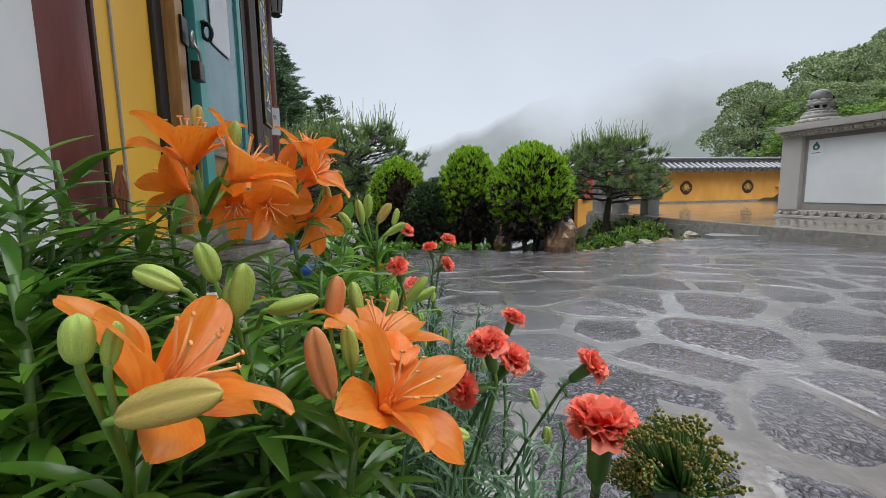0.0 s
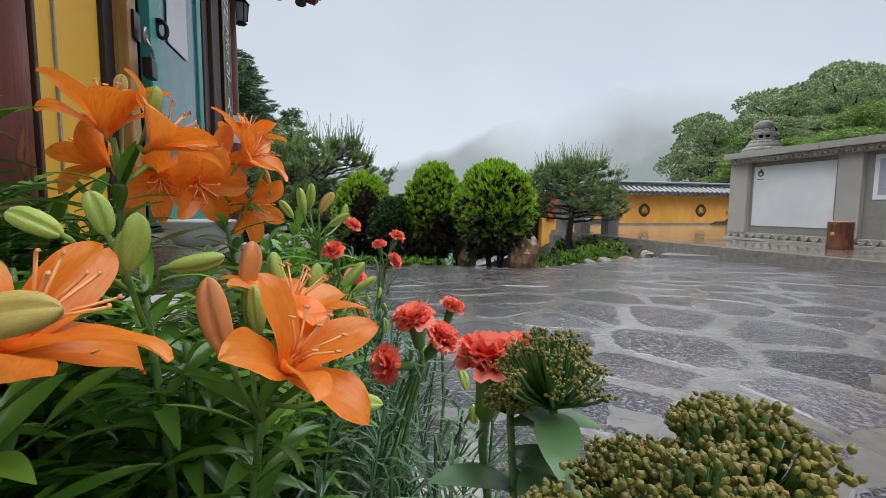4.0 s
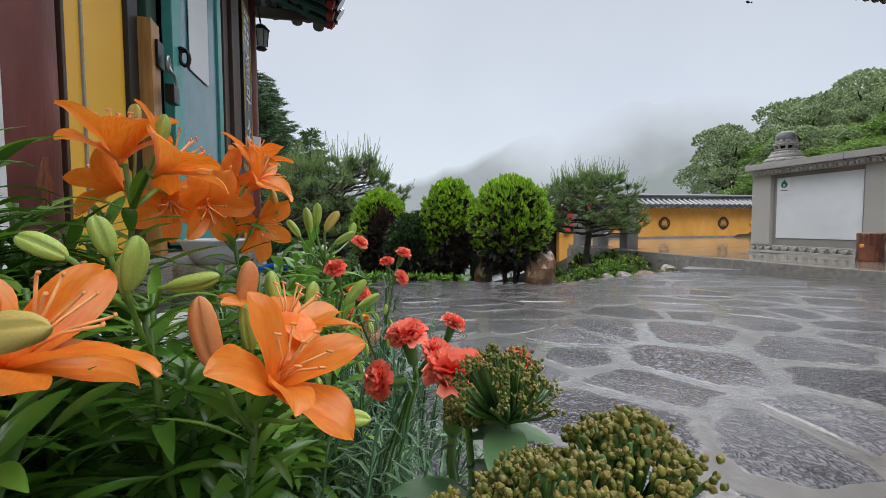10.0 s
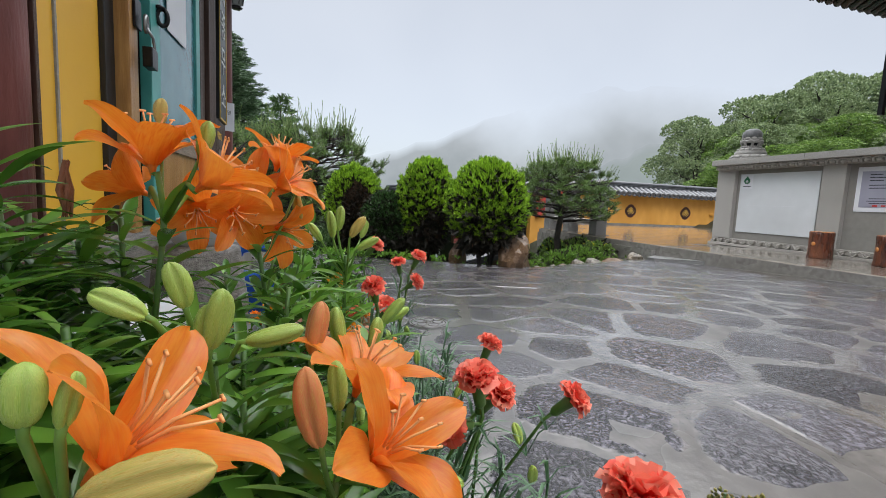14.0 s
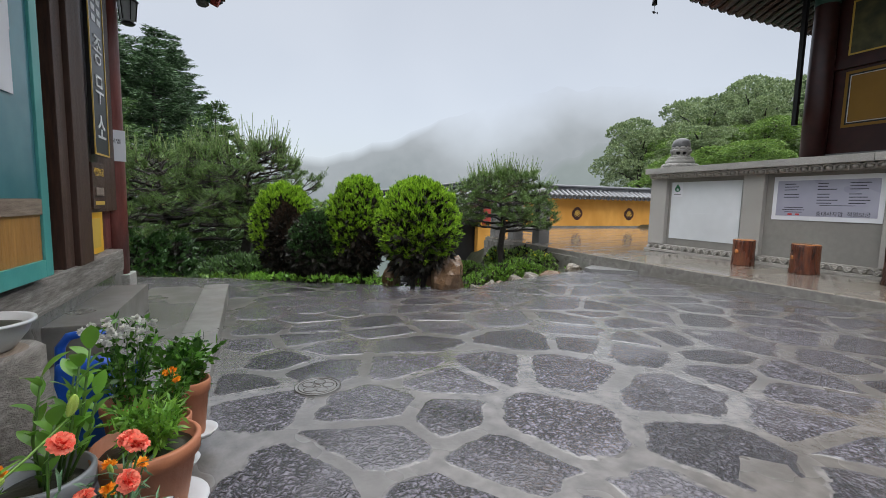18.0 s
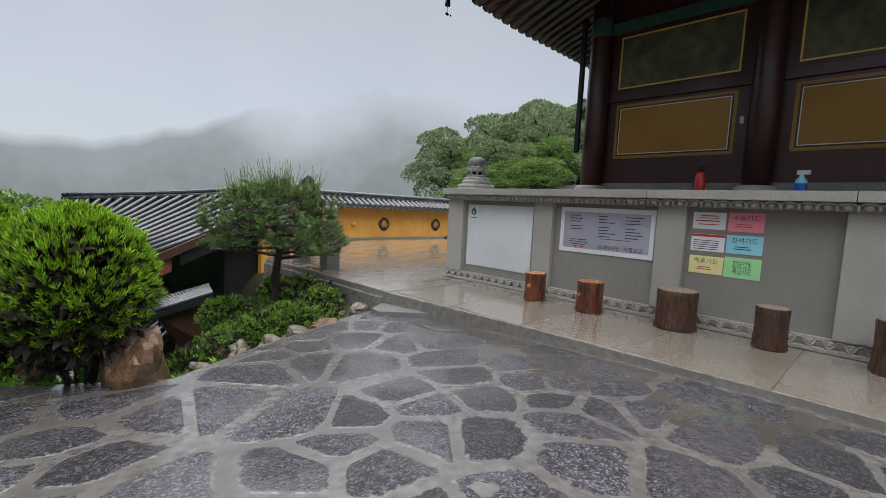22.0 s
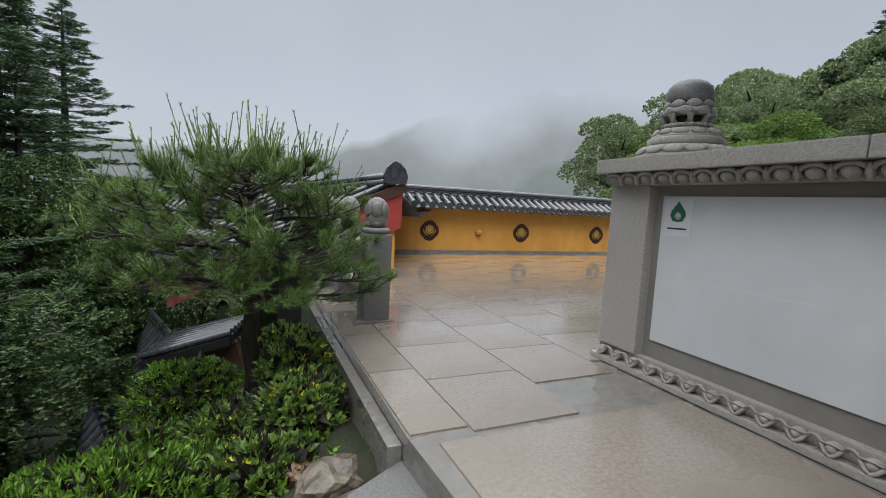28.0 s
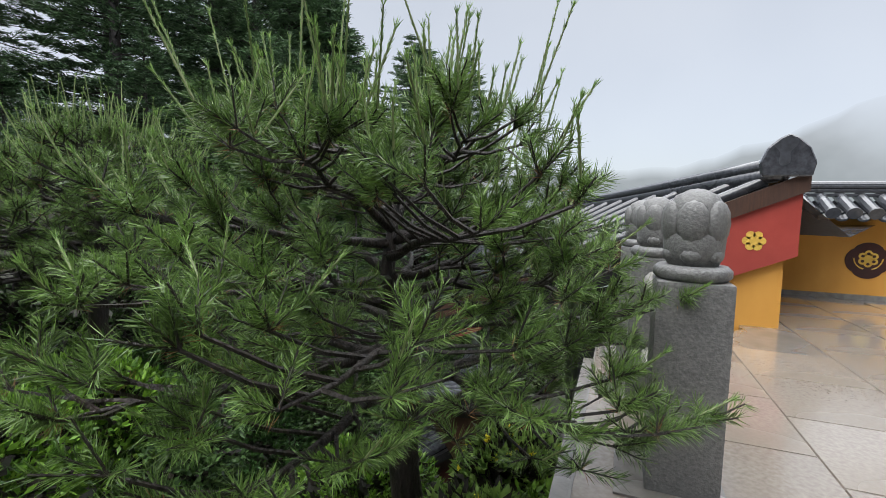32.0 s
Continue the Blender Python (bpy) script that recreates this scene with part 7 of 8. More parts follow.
def build_rock(x, y, r, h, seed, material="rock", label="weathered garden rock at the court's edge", z=None):
    rnd = random.Random(seed)
    bm = bmesh.new()
    bmesh.ops.create_icosphere(bm, subdivisions=3, radius=1.0)
    sx, sy = rnd.uniform(0.8, 1.3), rnd.uniform(0.7, 1.1)
    for v in bm.verts:
        p = v.co.copy()
        k = 1 + 0.42 * noise.noise(p * 1.2 + Vector((seed, 0, 0))) + 0.16 * noise.noise(p * 2.7 + Vector((0, seed, 0))) + 0.06 * noise.noise(p * 6)
        v.co = Vector((p.x * r * sx * k, p.y * r * sy * k, p.z * h * k))
    ob = part("rock", bm, material, None)
    ob.matrix_world = pose(x, y, land_or_court(x, y) if z is None else z, 0, 0, rnd.uniform(0, 360))
    return tagged(ob, label, "rock", "rocks round the garden bed")


def build_mound(x, y, r, h, seed, material, label, name="shrub", leaf=0.07, wid=0.011, flowers=0, n=900, z=None):
    rng = np.random.default_rng(seed)
    t = thing(name, label, "shrub", "low shrubs of the garden bed", (x, y, land_z(x, y) if z is None else z))
    P, N = dome_points(rng, n, r, h * 1.6, -h * 0.6, 1.9, seed, 0.35)
    V, F = sprays(rng, P, N, 9, leaf, wid, 0.8, 0.5)
    arr_mesh("foliage", V, F, material, t)
    # The near-black core paints shade inside the mound.
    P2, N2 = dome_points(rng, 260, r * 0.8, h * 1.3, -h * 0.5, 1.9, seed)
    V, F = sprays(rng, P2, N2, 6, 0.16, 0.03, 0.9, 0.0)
    arr_mesh("inner_foliage", V, F, "crown_shade", t)
    if flowers:
        top = P[P[:, 2] > h * 0.3]
        pick = top[rng.integers(0, len(top), flowers)] * 1.05
        V, F = sprays(rng, pick, np.repeat(np.array([[0, 0, 1.0]]), flowers, 0), 8, 0.042, 0.016, 0.9, 0.2)
        arr_mesh("blossom", V, F, "yellow_flower", t, "small yellow flowers")["kind"] = "stuff"
    return t


def plant_garden():
    build_ball_shrub(0.98, 8.65, 0.52, 1.37, "thuja", 31, "clipped bright green thuja with a bare brown side")
    build_ball_shrub(1.45, 7.80, 0.45, 0.92, "yew", 32, "low dark green rounded shrub between the thujas")
    build_ball_shrub(2.08, 7.60, 0.50, 1.48, "thuja", 33, "clipped bright green thuja with dark brown lower foliage")
    build_ball_shrub(2.78, 6.58, 0.60, 1.43, "thuja", 34, "large clipped bright green ball-shaped thuja beside a boulder")
    build_rock(3.14, 6.33, 0.27, 0.44, 3, "boulder", "large reddish brown boulder beside the thuja", z=-0.02)
    build_rock(2.50, 7.05, 0.15, 0.25, 4, "boulder", "reddish rock under the clipped shrub", z=-0.1)
    for k, (x, y, r, h) in enumerate(((3.75, 6.62, 0.13, 0.14), (4.25, 6.78, 0.17, 0.16), (4.7, 6.95, 0.22, 0.2), (5.15, 7.12, 0.26, 0.2), (5.7, 7.3, 0.3, 0.17), (6.2, 7.45, 0.22, 0.16), (6.55, 7.75, 0.2, 0.15), (6.4, 8.15, 0.16, 0.13), (4.5, 7.45, 0.2, 0.2), (2.1, 7.35, 0.1, 0.08), (1.0, 8.0, 0.1, 0.08), (3.2, 9.6, 0.3, 0.25), (3.6, 10.0, 0.26, 0.25), (3.0, 10.5, 0.3, 0.3), (4.9, 9.4, 0.2, 0.2))):
        build_rock(x, y, r * 0.9, h * 0.8, 40 + k, "boulder" if k % 3 == 1 else "rock", z=land_z(x, y) + h * 0.3)
    build_pine("small umbrella-shaped garden pine with upright pale shoots", 6.15, 10.05, -0.5, 1.3, 12, (-0.05, -0.04), limbs=30, needles=78, side=15, off=(-0.06, -0.10), brush=1.0)
    build_pine("leaning garden pine with dense needles beyond the court", -1.3, 11.8, -1.3, 1.9, 14, (-0.1, 0.1), limbs=30, needles=70, side=14, wide=1.15, brush=0.5)
    build_pine("leaning garden pine with dense needles beyond the court", 0.22, 12.0, -1.1, 1.95, 15, (0.05, 0.05), limbs=28, needles=70, side=14, wide=0.9, brush=0.9)
    for k, (x, y, r, h, m) in enumerate(((4.95, 7.85, 0.5, 0.5, "juniper"), (5.45, 8.0, 0.55, 0.58, "juniper"), (4.5, 8.2, 0.5, 0.42, "juniper"), (5.0, 8.7, 0.6, 0.55, "juniper"), (5.75, 8.6, 0.5, 0.5, "juniper"), (4.0, 7.6, 0.4, 0.3, "juniper"), (5.3, 9.6, 0.5, 0.45, "juniper"), (5.5, 10.7, 0.6, 0.5, "juniper"))):
        build_mound(x, y, r, h, 60 + k, m, "low spreading green juniper mound", leaf=0.06, wid=0.008, n=1300)
    for k, (x, y, r, h) in enumerate(((6.2, 8.35, 0.42, 0.34), (6.55, 8.95, 0.4, 0.42), (6.0, 9.2, 0.45, 0.36), (6.6, 9.9, 0.38, 0.4), (6.6, 10.9, 0.42, 0.4))):
        build_mound(x, y, r, h, 80 + k, "broadleaf_light", "leafy low shrub dotted with small yellow flowers", leaf=0.07, wid=0.018, flowers=34, n=700)
    for k, (x, y, r, h) in enumerate(((2.2, 9.8, 0.9, 0.8), (0.2, 9.7, 0.9, 0.7), (-1.6, 10.4, 1.1, 1.0), (2.0, 12.6, 1.1, 0.9), (0.9, 14.0, 1.2, 1.0), (2.4, 11.3, 0.9, 1.1), (1.9, 10.9, 0.9, 1.0), (3.2, 12.6, 1.0, 1.0), (1.4, 12.4, 1.1, 1.3), (4.2, 13.2, 0.9, 0.8), (0.2, 13.2, 1.2, 1.4), (-1.4, 12.6, 1.3, 1.3))):
        build_mound(x, y, r, h, 100 + k, "juniper" if k % 3 == 0 else ("fir_light" if k % 2 else "yew"), "bushy green undergrowth below the court", leaf=0.10, wid=0.022, n=1000)
    # ground ivy at the feet of the shrubs
    rng = np.random.default_rng(8)
    P = []
    for k in range(420):
        u = rng.random()
        x, y = 0.4 + 3.0 * u, 8.15 - 1.75 * u + rng.normal() * 0.12
        P.append((x, y, land_or_court(x, y) + 0.05 + 0.03 * rng.random()))
    P = np.array(P)
    V, F = sprays(rng, P, np.repeat(np.array([[0, 0, 0.5]]), len(P), 0), 5, 0.07, 0.022, 1.0, 0.2)
    tagged(arr_mesh("ground_cover", V, F, "leaf_light"), "low green ground cover at the court's edge", "plants", kind="stuff")
    P = []
    while len(P) < 3000:
        x, y = rng.uniform(-3, 7.0), rng.uniform(6.2, 13.0)
        if (x > 3.6 and y < 9.3 and rng.random() < 0.8) or (3.0 < x < 4.9 and y > 8.0):
            continue
        if not inside(x, y, COURT) and not inside(x, y, PLATFORM):
            P.append((x, y, land_z(x, y) + 0.02 + 0.05 * rng.random()))
    P = np.array(P)
    V, F = sprays(rng, P, np.repeat(np.array([[0, 0, 0.7]]), len(P), 0), 9, 0.085, 0.016, 0.9, 0.2)
    tagged(arr_mesh("undergrowth", V, F, "juniper"), "mixed green undergrowth over the garden slope", "plants", kind="stuff")
    # lower stone path
    for k, (x, y, r) in enumerate(((3.9, 11.0, 0.55), (4.4, 11.7, 0.5), (3.6, 12.0, 0.5), (3.2, 8.0, 0.5), (2.6, 9.0, 0.45))):
        rnd = random.Random(k)
        n = 9
        ring = [(r * rnd.uniform(0.8, 1.1) * math.cos(6.283 * i / n), r * 0.75 * rnd.uniform(0.8, 1.1) * math.sin(6.283 * i / n)) for i in range(n)]
        V = [(a, b, 0) for a, b in ring] + [(a * 0.97, b * 0.97, 0.1) for a, b in ring]
        ob = raw("stepping_stone", V, [(i, (i + 1) % n, n + (i + 1) % n, n + i) for i in range(n)] + [tuple(range(n, 2 * n))], "flag")
        ob.location = (x, y, land_z(x, y) + 0.1)
        tagged(ob, "flat wet grey stepping stone on the lower path", "stone", "stones of the lower path")


plant_woods()
plant_garden()


# ---------------------------------------------------------------- pots and flowers by the office wall
def frame_along(at, axis, spin=0.0, scale=1.0):
    """A pose at a point whose z runs along axis."""
    q = Vector(axis).normalized().to_track_quat("Z", "Y")
    return Matrix.Translation(at) @ q.to_matrix().to_4x4() @ Matrix.Rotation(spin, 4, "Z") @ Matrix.Scale(scale, 4)


def keep_mesh(ob):
    me = ob.data
    bpy.data.objects.remove(ob)
    return me


def petal_mesh(seed, L, W, open0, open1, curl):
    """One lily petal along +z opening towards +x: broad in the middle, a raised midrib, wavy edges and a tip that rolls back."""
    n, m = 14, 8
    V, F = [], []
    x = z = 0.0
    path = []
    for i in range(n + 1):
        t = i / n
        a = radians(open0 + (open1 - open0) * t ** 1.2 + curl * max(0.0, t - 0.72) * 3.5)
        path.append((x, z, a))
        x += math.sin(a) * L / n
        z += math.cos(a) * L / n
    for i, (px, pz, a) in enumerate(path):
        t = i / n
        w = W * (0.20 + 0.80 * math.sin(math.pi * min(1.0, 0.06 + 0.80 * t)) ** 1.1) * (1.0 if t < 0.72 else math.sqrt(max(0.004, 1 - ((t - 0.72) / 0.285) ** 2)))
        for j in range(m + 1):
            s = 2 * j / m - 1
            rib = -0.10 * W * math.exp(-(s * 5) ** 2) + (0.34 - 0.22 * t) * w * s * s + 0.10 * W * math.sin(10 * t + 2.5 * s + seed) * abs(s) ** 3 * min(1, 2 * t)
            V.append((px - math.cos(a) * rib, s * w, pz + math.sin(a) * rib))
    for i in range(n):
        for j in range(m):
            k = i * (m + 1) + j
            F.append((k, k + 1, k + m + 2, k + m + 1))
    return keep_mesh(raw("petal", V, F, "petal", None, "", True))


def leaf_mesh(name, L, W, droop, fold, material, seed):
    n, m = 7, 2
    V, F = [], []
    x = z = 0.0
    for i in range(n + 1):
        t = i / n
        a = radians(50 + droop * t)
        w = W * math.sin(math.pi * min(1.0, 0.06 + 0.94 * t)) ** 0.8 if i < n else W * 0.05
        for j in range(m + 1):
            s = j - 1
            V.append((x + 0.03 * W * math.sin(5 * t + seed), s * w, z + fold * abs(s) * w))
        x += math.sin(a) * L / n
        z += math.cos(a) * L / n
    for i in range(n):
        for j in range(m):
            k = i * (m + 1) + j
            F.append((k, k + 1, k + m + 2, k + m + 1))
    return keep_mesh(raw(name, V, F, material, None, "", True))


def bud_mesh(name, material):
    """A closed lily bud: three bulging petals that meet in grooves."""
    seg, V, F = 24, [], []
    prof = [(0.18, 0.0), (0.46, 0.05), (0.74, 0.16), (0.94, 0.34), (1.0, 0.55), (0.95, 0.72), (0.74, 0.87), (0.42, 0.96), (0.06, 1.0)]
    for r, z in prof:
        for k in range(seg):
            a = 2 * math.pi * k / seg
            q = r * (0.58 + 0.45 * abs(math.cos(1.5 * a)) ** 0.6 + 0.035 * math.cos(9 * a) * abs(math.cos(1.5 * a)))
            V.append((q * math.cos(a) + 0.55 * z * (z - 0.6), q * math.sin(a), z))
    for i in range(len(prof) - 1):
        for k in range(seg):
            j = (k + 1) % seg
            F.append((i * seg + k, i * seg + j, (i + 1) * seg + j, (i + 1) * seg + k))
    F.append(tuple(range(seg - 1, -1, -1)))
    F.append(tuple((len(prof) - 1) * seg + k for k in range(seg)))
    return keep_mesh(raw(name, V, F, material, None, "", True))


PETALS = [petal_mesh(s, 0.098, 0.0205, 38, 74 + 7 * (s % 3), 24) for s in range(4)]
PETALS_WIDE = [petal_mesh(s + 9, 0.096, 0.0265, 48, 88 + 7 * (s % 3), 28) for s in range(4)]
LEAVES = [leaf_mesh("leaf", 0.125, 0.0092, 28 + 14 * s, 0.35, "leaf", s) for s in range(4)]
LEAVES_LIGHT = [leaf_mesh("leaf", 0.105, 0.0085, 25 + 16 * s, 0.35, "leaf_light", s) for s in range(3)]
BUD = {"bud": bud_mesh("bud", "bud"), "bud_amber": bud_mesh("bud", "bud_amber"), "bud_orange": bud_mesh("bud", "bud_orange")}


def put_mesh(name, me, parent, m):
    ob = new(name, me)
    ob.parent = parent
    ob.matrix_local = m
    return ob


def lily_flower(parent, base, axis, size, seed, wide=False):
    rnd = random.Random(seed)
    h = Heap()
    h.tube([(0, 0, -0.012), (0, 0, 0.0), (0, 0, 0.02)], [0.003, 0.006, 0.0065], 8)
    fl = h.out("flower", "petal", parent, "open orange lily flower", True)
    fl.matrix_local = frame_along(base, axis, rnd.uniform(0, 6.28), size)
    for k in range(6):
        a = k * math.pi / 3 + rnd.uniform(-0.12, 0.12)
        me = rnd.choice(PETALS_WIDE if wide != (k % 2 == 1) else PETALS)
        put_mesh("petal", me, fl, Matrix.Rotation(a, 4, "Z") @ Matrix.Translation((0.004, 0, 0.003 * (k % 2))) @ Matrix.Rotation(radians(rnd.uniform(-10, 12)), 4, "Y"))
    for k in range(7):
        a = k * 0.95
        q = 0.016 if k else 0.002
        st = Heap()
        tip = (q * 1.7 * math.cos(a), q * 1.7 * math.sin(a), 0.062 + 0.006 * (k == 0))
        st.tube([(0.002 * math.cos(a), 0.002 * math.sin(a), 0.01), (q * 0.7 * math.cos(a), q * 0.7 * math.sin(a), 0.04), tip], [0.0014, 0.0013, 0.0012], 5)
        st.tube([(tip[0] - 0.004, tip[1], tip[2]), (tip[0] + 0.004, tip[1], tip[2] + 0.002)], [0.0016, 0.0013], 5)
        st.out("stamen", "stamen", fl, "", True)
    return fl


def lily_plant(root, top, flowers=(), buds=(), leaves=46, seed=0, light=False, z_leaf=None):
    """flowers: (base, axis, size, wide); buds: (centre, axis, length, radius, kind), all in the world."""
    rnd = random.Random(seed)
    label = "leafy lily plant with open orange flowers and buds" if flowers else ("lily plant with pale green unopened buds" if buds else "leafy green lily plant without flowers")
    t = thing("lily_plant", label, "plant", "lilies by the office wall", root)
    r0, tp = Vector(root), Vector(top) - Vector(root)
    bend = Vector((rnd.uniform(-0.03, 0.03), rnd.uniform(-0.03, 0.03), 0))
    pts = [Vector((0, 0, 0)), tp * 0.35 + bend, tp * 0.7 + bend * 0.7, tp]
    h = Heap()
    h.tube(pts, [0.006, 0.0052, 0.0042, 0.0032], 8)
    h.out("stem", "stem", t, "", True)

    def on_stem(u):
        u *= 3
        i = min(2, int(u))
        return pts[i].lerp(pts[i + 1], u - i)

    for k, (base, axis, size, wide) in enumerate(flowers):
        b = Vector(base) - r0
        p = Heap()
        p.tube([tp * 0.97, tp.lerp(b, 0.6) + Vector((0, 0, 0.012)), b - Vector(axis).normalized() * 0.01], [0.0038, 0.0034, 0.0034], 6)
        p.out("pedicel", "stem_light", t, "", True)
        lily_flower(t, b, axis, size, seed * 10 + k, wide)
    for k, (c, axis, ln, r, kind) in enumerate(buds):
        ax = Vector(axis).normalized()
        r = r * 1.02
        b = Vector(c) - r0 - ax * ln / 2
        p = Heap()
        u = on_stem(rnd.uniform(0.86, 0.99))
        p.tube([u, u.lerp(b, 0.55) - Vector((0, 0, 0.006)), b - ax * 0.004, b + ax * 0.004], [0.0026, 0.0023, 0.0022, 0.0028], 6)
        p.out("pedicel", "stem_light", t, "", True)
        ob = put_mesh("bud", BUD[kind], t, frame_along(b, ax, rnd.uniform(0, 6)) @ Matrix.Diagonal((r, r, ln, 1)))
        ob["label"] = {"bud": "pale green lily bud", "bud_orange": "ripe orange-tinged lily bud", "bud_amber": "plump yellow-green lily bud"}[kind]
    for k in range(leaves):
        u = 0.12 + 0.86 * (k + rnd.random()) / leaves
        p = on_stem(u)
        a = k * 2.4 + rnd.uniform(-0.4, 0.4)
        s = rnd.uniform(0.75, 1.25) * (1.1 - 0.35 * u)
        m = Matrix.Translation(p) @ Matrix.Rotation(a, 4, "Z") @ Matrix.Rotation(radians(rnd.uniform(-12, 22)), 4, "Y") @ Matrix.Rotation(rnd.uniform(-0.3, 0.3), 4, "X") @ Matrix.Scale(s, 4)
        put_mesh("leaf", rnd.choice(LEAVES_LIGHT if light or (u > 0.8 and rnd.random() < 0.4) else LEAVES), t, m)
    return t


def carnation_meshes():
    rng, rnd = np.random.default_rng(3), random.Random(3)
    out = []
    for v in range(3):
        h, e = Heap(), Heap()
        for k in range(34):
            a = k * 2.4
            tilt = radians(12 + 62 * (k / 34) ** 0.8 + rnd.uniform(-8, 8))
            L, W = 0.0225 * rnd.uniform(0.85, 1.1), 0.0125
            ca, sa = math.cos(a), math.sin(a)
            grid, n, m = [], 4, 6
            for i in range(n + 1):
                t = i / n
                th = tilt * (0.4 + 0.75 * t)
                rr, zz = L * t * math.sin(th), L * t * math.cos(th) + 0.002
                for j in range(m + 1):
                    s = 2 * j / m - 1
                    w = W * (0.25 + 0.75 * t ** 0.7) * s
                    wav = 0.0022 * t * math.sin(j * 2.9 + k) + 0.0012 * t * rnd.uniform(-1, 1)
                    q = rr + wav * math.cos(th) - 0.002 * s * s * t
                    zt = zz - wav * math.sin(th) + (0.0016 * (j % 2) if i == n else 0)
                    grid.append((q * ca - w * sa, q * sa + w * ca, zt))
            F = [(i * (m + 1) + j, i * (m + 1) + j + 1, (i + 1) * (m + 1) + j + 1, (i + 1) * (m + 1) + j) for i in range(n - 1) for j in range(m)]
            h.add(grid, F)
            r0 = (n - 1) * (m + 1)
            e.add(grid[r0:], [(j, j + 1, m + 2 + j, m + 1 + j) for j in range(m)])
        out.append((keep_mesh(h.out("petals", "carn", None, "", True)), keep_mesh(e.out("petal_edges", "carn_edge", None, "", True))))
    c = Heap()
    c.tube([(0, 0, -0.026), (0, 0, -0.022), (0, 0, -0.008), (0, 0, 0.006)], [0.003, 0.0062, 0.007, 0.0085], 10)
    return out, keep_mesh(c.out("calyx", "stem", None, "", True))


def narrow_leaves(h, rnd, p, n, length, width):
    for k in range(n):
        a, L = rnd.uniform(0, 6.28), length * rnd.uniform(0.6, 1.2)
        el = rnd.uniform(0.2, 1.2)
        d = Vector((math.cos(a) * math.cos(el), math.sin(a) * math.cos(el), math.sin(el)))
        s = Vector((-math.sin(a), math.cos(a), 0)) * width
        q1, q2 = p + d * L * 0.5 + Vector((0, 0, 0.06 * L)), p + d * L + Vector((math.cos(a), math.sin(a), 0)) * 0.15 * L - Vector((0, 0, rnd.uniform(0, 0.35) * L))
        up = Vector((0, 0, 0.35 * width))
        h.add([p - s * 0.7, p - up, p + s * 0.7, q1 - s, q1 - up, q1 + s, q2 - s * 0.15, q2, q2 + s * 0.15], [(0, 1, 4, 3), (1, 2, 5, 4), (3, 4, 7, 6), (4, 5, 8, 7)])


def carnation_plant(root, heads, extra, seed, spread=0.16):
    rnd = random.Random(seed)
    t = thing("carnation_plant", "carnation plant with frilled coral-red flowers and narrow grey-green leaves", "plant", "carnations by the office wall", root)
    r0 = Vector(root)
    blooms, calyx = CARN
    fol = Heap()
    for k, (pos, axis, size) in enumerate(heads):
        b = Vector(pos) - r0
        foot = Vector((rnd.uniform(-1, 1) * spread * 0.6, rnd.uniform(-1, 1) * spread, 0)) + Vector((b.x, b.y, 0)) * 0.6
        ax = Vector(axis).normalized()
        pts = [foot, foot.lerp(b, 0.5) + Vector((rnd.uniform(-0.02, 0.02), rnd.uniform(-0.02, 0.02), 0.02)), b - ax * 0.04, b - ax * 0.02]
        st = Heap()
        st.tube(pts, [0.0026, 0.0024, 0.0024, 0.003], 6)
        st.out("stem", "stem", t, "", True)
        cal = put_mesh("flower", calyx, t, frame_along(b, ax, rnd.uniform(0, 6), size))
        me, ed = blooms[k % 3]
        put_mesh("petals", me, cal, Matrix.Identity(4))["label"] = "ruffled coral-red petals"
        put_mesh("petal_edges", ed, cal, Matrix.Identity(4))["label"] = "pale frilled petal edges"
        for u in np.linspace(0.1, 0.85, 6):
            narrow_leaves(fol, rnd, foot.lerp(b, u), 3, 0.06, 0.0024)
    for k in range(extra):
        f = Vector((rnd.uniform(-1, 1) * spread, rnd.uniform(-1, 1) * spread * 2.4, 0))
        tip = f + Vector((rnd.uniform(-0.05, 0.05), rnd.uniform(-0.05, 0.05), rnd.uniform(0.13, 0.27)))
        fol.tube([f, tip], [0.002, 0.0016], 4)
        for u in np.linspace(0.15, 1.0, 8):
            narrow_leaves(fol, rnd, f.lerp(tip, u), 3, 0.062, 0.0025)
    fol.out("foliage", "leaf_grey", t, "narrow grey-green leaves")["kind"] = "stuff"
    for k in range(7):
        f = Vector((rnd.uniform(-1, 1) * spread, rnd.uniform(-1, 1) * spread * 2, rnd.uniform(0.2, 0.3)))
        put_mesh("withered_bud", BUD["bud"], t, frame_along(f, (rnd.uniform(-0.4, 0.4), rnd.uniform(-0.4, 0.4), 1)) @ Matrix.Diagonal((0.006, 0.006, 0.026, 1)))["label"] = "small closed carnation bud"
    return t


